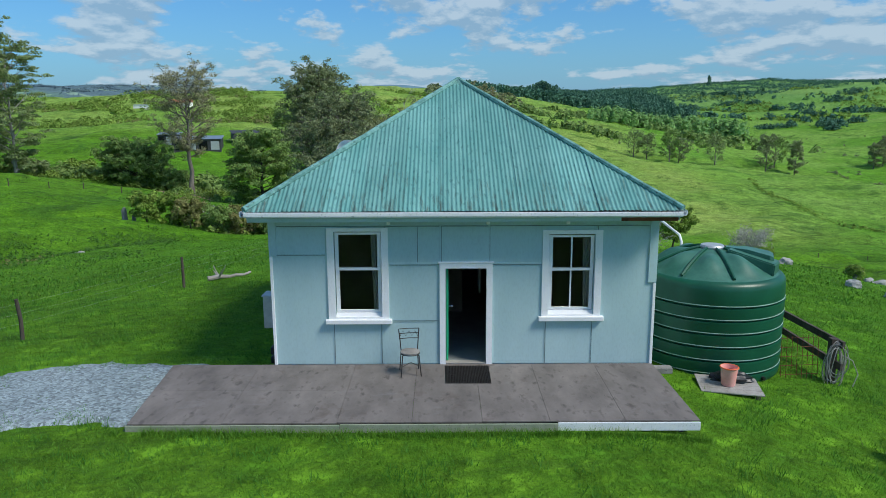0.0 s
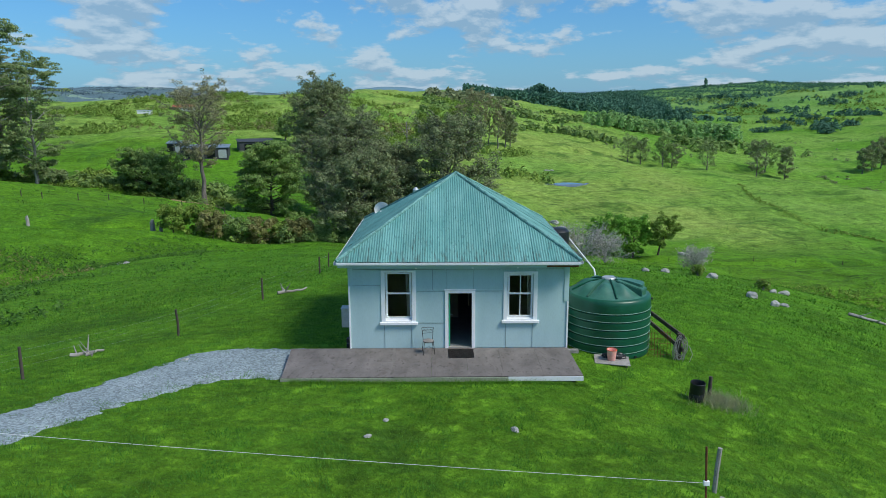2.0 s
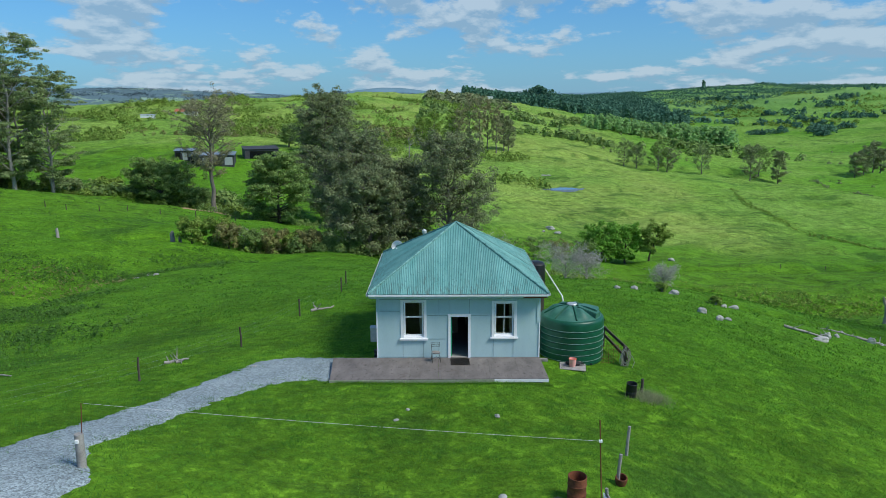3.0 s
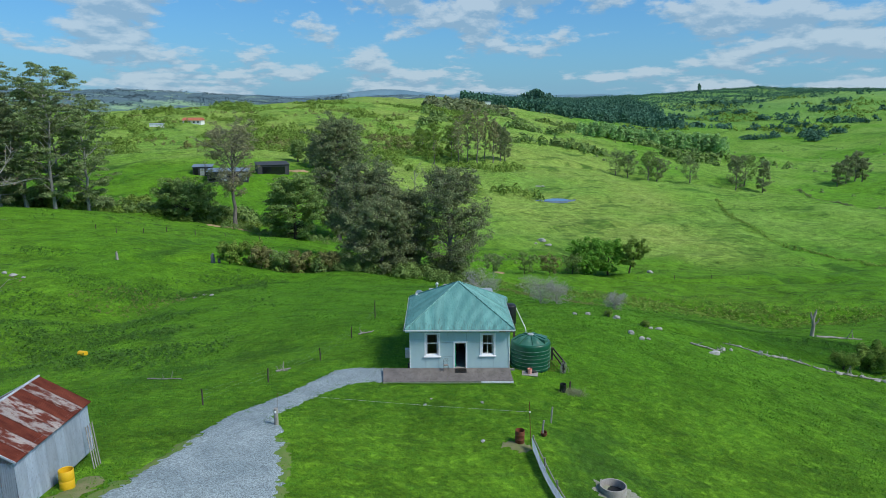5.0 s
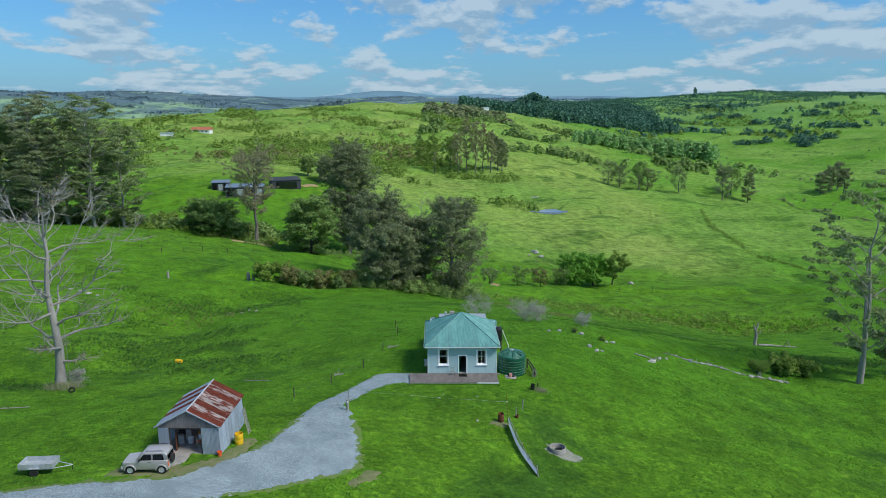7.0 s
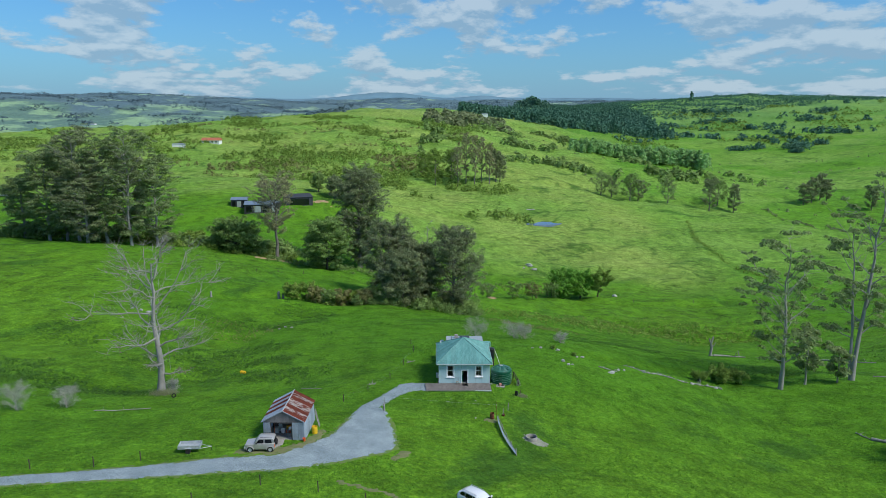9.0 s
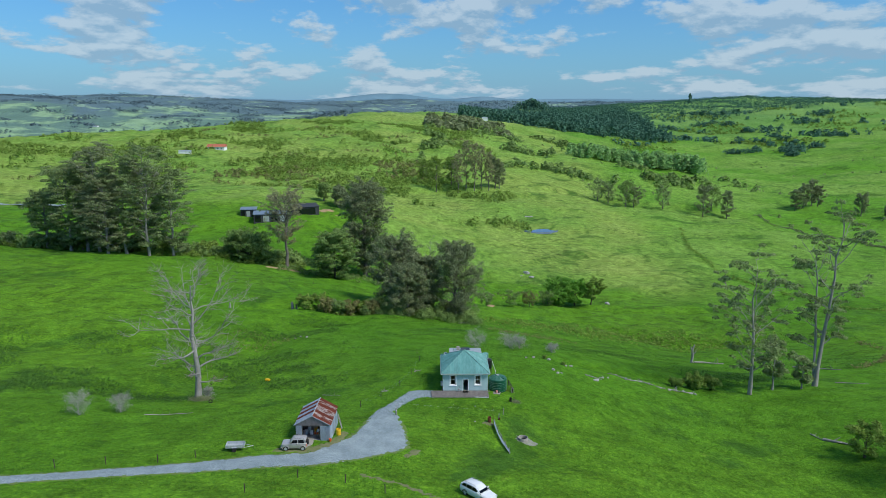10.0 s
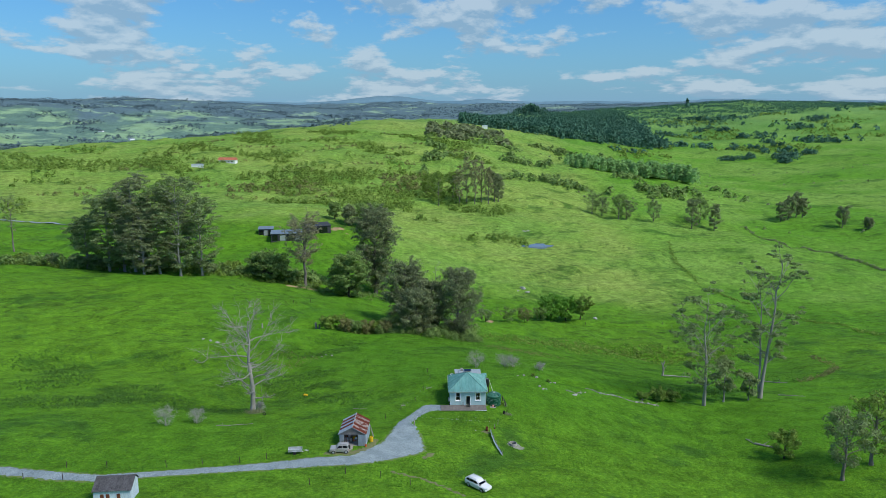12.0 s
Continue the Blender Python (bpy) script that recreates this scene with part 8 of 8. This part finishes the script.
x, y = scatter(80000, -190, 330, 100, 470, 318, 26, 0.24)
keep = (np.hypot(x - 60, y - 338) > 15) & ((np.abs(x + 90) > 32) | (np.abs(y - 268) > 20))
shrubs("pasture_rushes", x[keep], y[keep], rs.uniform(0.2, 0.7, keep.sum()), LEAF_RUSH, 318, "small dark rush tufts scattered over the hill pasture", "rushes", per=3, slim=0.8)
x, y = scatter(26000, -330, 640, 430, 1150, 319, 60, 0.30)
shrubs("pasture_rushes", x, y, rs.uniform(0.4, 1.3, len(x)), LEAF_SCRUB, 319, "small tufts scattered over the far pasture", "rushes", per=3, slim=0.8)
x, y = along_line([(166, 380), (148, 309), (149, 248), (158, 218), (172, 175), (178, 134)], 700, 1.0, 401)
shrubs("ditch_growth", x, y, rs.uniform(0.4, 1.2, len(x)), LEAF_SCRUB, 401, "rank growth along the drain across the hill", "rushes", per=8)
x, y = along_line([(262, 476), (274, 413), (277, 350), (280, 298), (290, 240)], 600, 1.2, 402)
shrubs("hedge_line", x, y, rs.uniform(0.6, 2.0, len(x)), LEAF_DARK, 402, "low dark hedge along the flats", "hedge", per=8)
x, y = along_line([(14, 108), (42, 114), (66, 121), (84, 118), (110, 118)], 1500, 5.0, 403)
shrubs("bank_rushes", x, y, rs.uniform(0.3, 1.0, len(x)), LEAF_SCRUB, 403, "rank olive rushes along the bank", "rushes", per=8)
x, y = along_line([(100, 52), (112, 60), (122, 72), (126, 96)], 260, 0.7, 404)
shrubs("wall_growth", x, y, rs.uniform(0.3, 0.9, len(x)), LEAF_BROWN, 404, "overgrown old wall line in the pasture", "rushes", per=6)
x, y = along_line([(-42, 96), (-30, 99), (-22, 104)], 300, 2.2, 405)
shrubs("gully_growth", x, y, rs.uniform(0.4, 1.3, len(x)), LEAF_SCRUB, 405, "rank green growth along the gully edge", "scrub", per=10)
tx = np.linspace(-330, -205, 70)
ty = 322 - 0.16 * (tx + 330) + 3 * np.sin(tx * 0.06)
TX, TY = np.stack([tx, tx, tx], 0), np.stack([ty - 1.4, ty, ty + 1.4], 0)
tagged(sheet("farm_track", TX, TY, height(TX, TY) + 0.45, GRAVEL), "pale gravel farm track across the paddock", "track", kind="structure")


def blob(cx, cy, rx, ry, n, seed):
    """Places strewn over a ragged oval."""
    rng = np.random.default_rng(seed)
    q = rng.uniform(-1.3, 1.3, (n, 2))
    x, y = cx + rx * q[:, 0], cy + ry * q[:, 1]
    k = np.hypot(q[:, 0], q[:, 1]) + 0.5 * ripple(x, y, 0.8 * (rx + ry), seed + 1) + rng.normal(0, 0.08, n) < 0.85
    return x[k], y[k]


for i, (cx, cy, rx, ry, n, mat) in enumerate([(-120, 560, 75, 70, 1500, LEAF_SCRUB), (-60, 470, 45, 55, 800, LEAF_SCRUB), (-150, 500, 45, 40, 300, LEAF_BROWN), (-400, 620, 110, 60, 1300, LEAF_SCRUB), (-30, 560, 40, 60, 500, LEAF_BROWN), (-110, 405, 40, 12, 260, LEAF_SCRUB)]):
    x, y = blob(cx, cy, rx, ry, n, 330 + i)
    shrubs("hill_scrub", x, y, rs.uniform(1.6, 5.0, len(x)), mat, 330 + i, "dense thicket of gorse and manuka on the hill" if mat is LEAF_SCRUB else "bronzed thicket of scrub on the hill", "scrub", per=26, leaf=0.2)
for i, (cx, cy, rx, ry, n, mat) in enumerate([(-116, 47, 13, 13, 2200, LEAF_RUSH), (-103, 27, 9, 12, 1800, LEAF_RUSH), (-91, 4, 14, 9, 2200, LEAF_RUSH), (-70, 9, 17, 6, 2200, LEAF_RUSH), (-56, 8, 9, 5, 900, LEAF_RUSH), (-67, 52, 14, 7, 1300, LEAF_RUSH), (-30, 12, 7, 5, 700, LEAF_RUSH), (-47, 34, 6, 14, 1500, LEAF_RUSH), (-56, 30, 8, 8, 900, LEAF_RUSH), (-36, 26, 6, 4, 600, LEAF_RUSH), (-50, 64, 8, 6, 800, LEAF_RUSH), (-38, 80, 9, 4, 700, LEAF_RUSH), (-52, 60, 10, 8, 700, LEAF_BROWN), (55, 123, 26, 7, 700, LEAF_BROWN), (70, 135, 16, 8, 700, LEAF_SCRUB), (62, 42, 20, 6, 1300, LEAF_RUSH), (-40, 66, 9, 6, 800, LEAF_RUSH), (105, 62, 18, 12, 900, LEAF_RUSH), (38, 60, 16, 8, 1200, LEAF_RUSH), (22, 84, 14, 6, 900, LEAF_BROWN), (-34, 100, 9, 4, 350, LEAF_BROWN)]):
    x, y = blob(cx, cy, rx, ry, n, 350 + i)
    shrubs("rushes", x, y, rs.uniform(0.2, 0.6, len(x)), mat, 350 + i, "dark rushes in a damp patch of the slope" if mat is not LEAF_BROWN else "browned rushes in a damp patch of the slope", "rushes", per=10, slim=0.8, leaf=0.22)


# ---- grass ----
def blades(name, x, y, h, w, mat, seed, label):
    """Grass as single bent blades."""
    rng = np.random.default_rng(seed)
    n = len(x)
    z = height(x, y) - 0.01
    a, b = rng.uniform(0, 6.283, n), rng.uniform(0, 6.283, n)
    base = np.stack([x, y, z], -1)
    side = np.stack([np.cos(a) * w, np.sin(a) * w, np.zeros(n)], -1)
    tip = base + np.stack([np.cos(b) * h * 0.5, np.sin(b) * h * 0.5, h], -1)
    tri = np.stack([base - side, base + side, tip], 1)
    me = bpy.data.meshes.new(name)
    me.vertices.add(3 * n)
    me.vertices.foreach_set("co", tri.astype(np.float32).ravel())
    me.loops.add(3 * n)
    me.loops.foreach_set("vertex_index", np.arange(3 * n, dtype=np.int32))
    me.polygons.add(n)
    me.polygons.foreach_set("loop_start", (np.arange(n) * 3).astype(np.int32))
    me.update(calc_edges=True)
    me.materials.append(mat)
    return tagged(new(name, me), label, "grass", kind="stuff")


GRASS = leaf_material("grass blades", (0.094, 0.25, 0.024), (0.15, 0.308, 0.038), vary=0.6, gloss=0.6, thin=0.3)
GRASS_DARK = leaf_material("lush grass blades", (0.07, 0.225, 0.028), (0.112, 0.28, 0.04), vary=0.5, gloss=0.6, thin=0.3)


def clear(x, y, margin=0.0):
    d = np.full(x.shape, 99.0)
    for a, b in zip(DRIVE[0], DRIVE[0][1:]):
        d = np.minimum(d, seg_distance(x, y, a, b))
    ok = d + 0.2 * ripple(x, y, 1.7, 21) > -0.12
    ok &= ~((x > -6.15 + 0.09 * np.maximum(0, -y)) & (x < 3.85) & (y > -2.86) & (y < 0.1))
    ok &= ~((x > -4.0) & (x < 3.74) & (y > -0.1) & (y < 13.3))
    ok &= np.hypot(x - 5.66, y - 2.12) > 1.6
    return ok


rg = np.random.default_rng(5)
x, y = rg.uniform(-17, 15, 360000), rg.uniform(-12, 16, 360000)
near = rg.uniform(0, 1, len(x)) < np.clip(1.35 - 0.075 * np.hypot(x * 0.8, y + 5), 0.10, 1)
k = clear(x, y) & near
x, y = x[k], y[k]
lush = ripple(x, y, 2.6, 41) + 0.5 * ripple(x, y, 0.9, 42)
k = lush > 0.25
blades("lawn_grass", x[~k], y[~k], rg.uniform(0.03, 0.085, (~k).sum()), rg.uniform(0.004, 0.009, (~k).sum()), GRASS, 51, "short grazed grass around the cottage")
blades("lush_grass", x[k], y[k], rg.uniform(0.06, 0.16, k.sum()), rg.uniform(0.005, 0.010, k.sum()), GRASS_DARK, 52, "longer dark tufts of grass around the cottage")
x, y = rg.uniform(-32, 32, 240000), rg.uniform(-24, 30, 240000)
k = clear(x, y) & (rg.uniform(0, 1, len(x)) > np.clip(1.35 - 0.075 * np.hypot(x * 0.8, y + 5), 0, 1)) & (np.hypot(x, y + 5) < 30 + rg.normal(0, 2, len(x)))
x, y = x[k], y[k]
lush = ripple(x, y, 2.6, 41) + 0.5 * ripple(x, y, 0.9, 42) + rg.normal(0, 0.2, len(x))
k = lush > 0.2
blades("lawn_grass", x[~k], y[~k], rg.uniform(0.05, 0.11, (~k).sum()), rg.uniform(0.009, 0.018, (~k).sum()), GRASS, 56, "grazed grass on the slope beside the cottage")
blades("lush_grass", x[k], y[k], rg.uniform(0.07, 0.18, k.sum()), rg.uniform(0.009, 0.018, k.sum()), GRASS_DARK, 57, "longer dark grass on the slope beside the cottage")
x = rg.uniform(-6.1, 4.0, 7000)
x = x[ripple(x, x * 0, 0.9, 43) > -0.3]
y = -2.9 - np.abs(rg.normal(0, 0.10, len(x)))
blades("edge_grass", x, y, rg.uniform(0.04, 0.15, len(x)), rg.uniform(0.004, 0.008, len(x)), GRASS, 53, "longer grass along the edge of the deck")
x, y = rg.uniform(-75, 80, 420000), -42 + 150 * rg.uniform(0, 1, 420000) ** 1.25
v = ripple(x, y, 2.1, 61) + 0.6 * ripple(x, y, 9, 62) + rg.normal(0, 0.25, len(x))
k = clear(x, y) & (v > 0.1) & (np.hypot(x, y + 5) > 23)
x, y = x[k], y[k]
k = v[k] > 0.55
blades("pasture_tufts", x[k], y[k], rg.uniform(0.08, 0.20, k.sum()), rg.uniform(0.03, 0.07, k.sum()), GRASS_DARK, 54, "dark tufts of pasture grass on the slopes")
blades("pasture_grass", x[~k], y[~k], rg.uniform(0.05, 0.16, (~k).sum()), rg.uniform(0.03, 0.08, (~k).sum()), GRASS, 55, "grazed tufts of pasture grass on the slopes")
x, y = rg.uniform(-15, -5.6, 60000), rg.uniform(-14, 1.2, 60000)
d = np.full(x.shape, 99.0)
for a, b in zip(DRIVE[0], DRIVE[0][1:]):
    d = np.minimum(d, seg_distance(x, y, a, b))
k = (d < 0.05) & (d > -1.6) & (ripple(x, y, 1.3, 71) + 0.5 * ripple(x, y, 0.4, 72) + 0.5 * np.clip(d + 0.5, -1, 0.5) > 0.30)
blades("gravel_grass", x[k], y[k], rg.uniform(0.07, 0.13, k.sum()), rg.uniform(0.006, 0.012, k.sum()), GRASS_DARK, 58, "grass tufts growing through the gravel")
GRASS_DRY = leaf_material("bleached dry grass", (0.24, 0.29, 0.13), (0.38, 0.4, 0.24), vary=0.4, gloss=0.7, thin=0.3)
q = rg.normal(0, 1, (1500, 2)) * (0.42, 0.30)
blades("dry_grass", 8.35 + q[:, 0], -2.75 + q[:, 1], rg.uniform(0.15, 0.42, 1500), rg.uniform(0.004, 0.008, 1500), GRASS_DRY, 59, "bleached dry grass tuft beside the post")
q = rg.normal(0, 1, (1600, 2)) * (0.9, 0.7)
blades("dry_grass", -47.6 + q[:, 0], 4.4 + q[:, 1], rg.uniform(0.3, 1.1, 1600), rg.uniform(0.015, 0.03, 1600), GRASS_DRY, 60, "bleached dry grass at the foot of the dead tree")
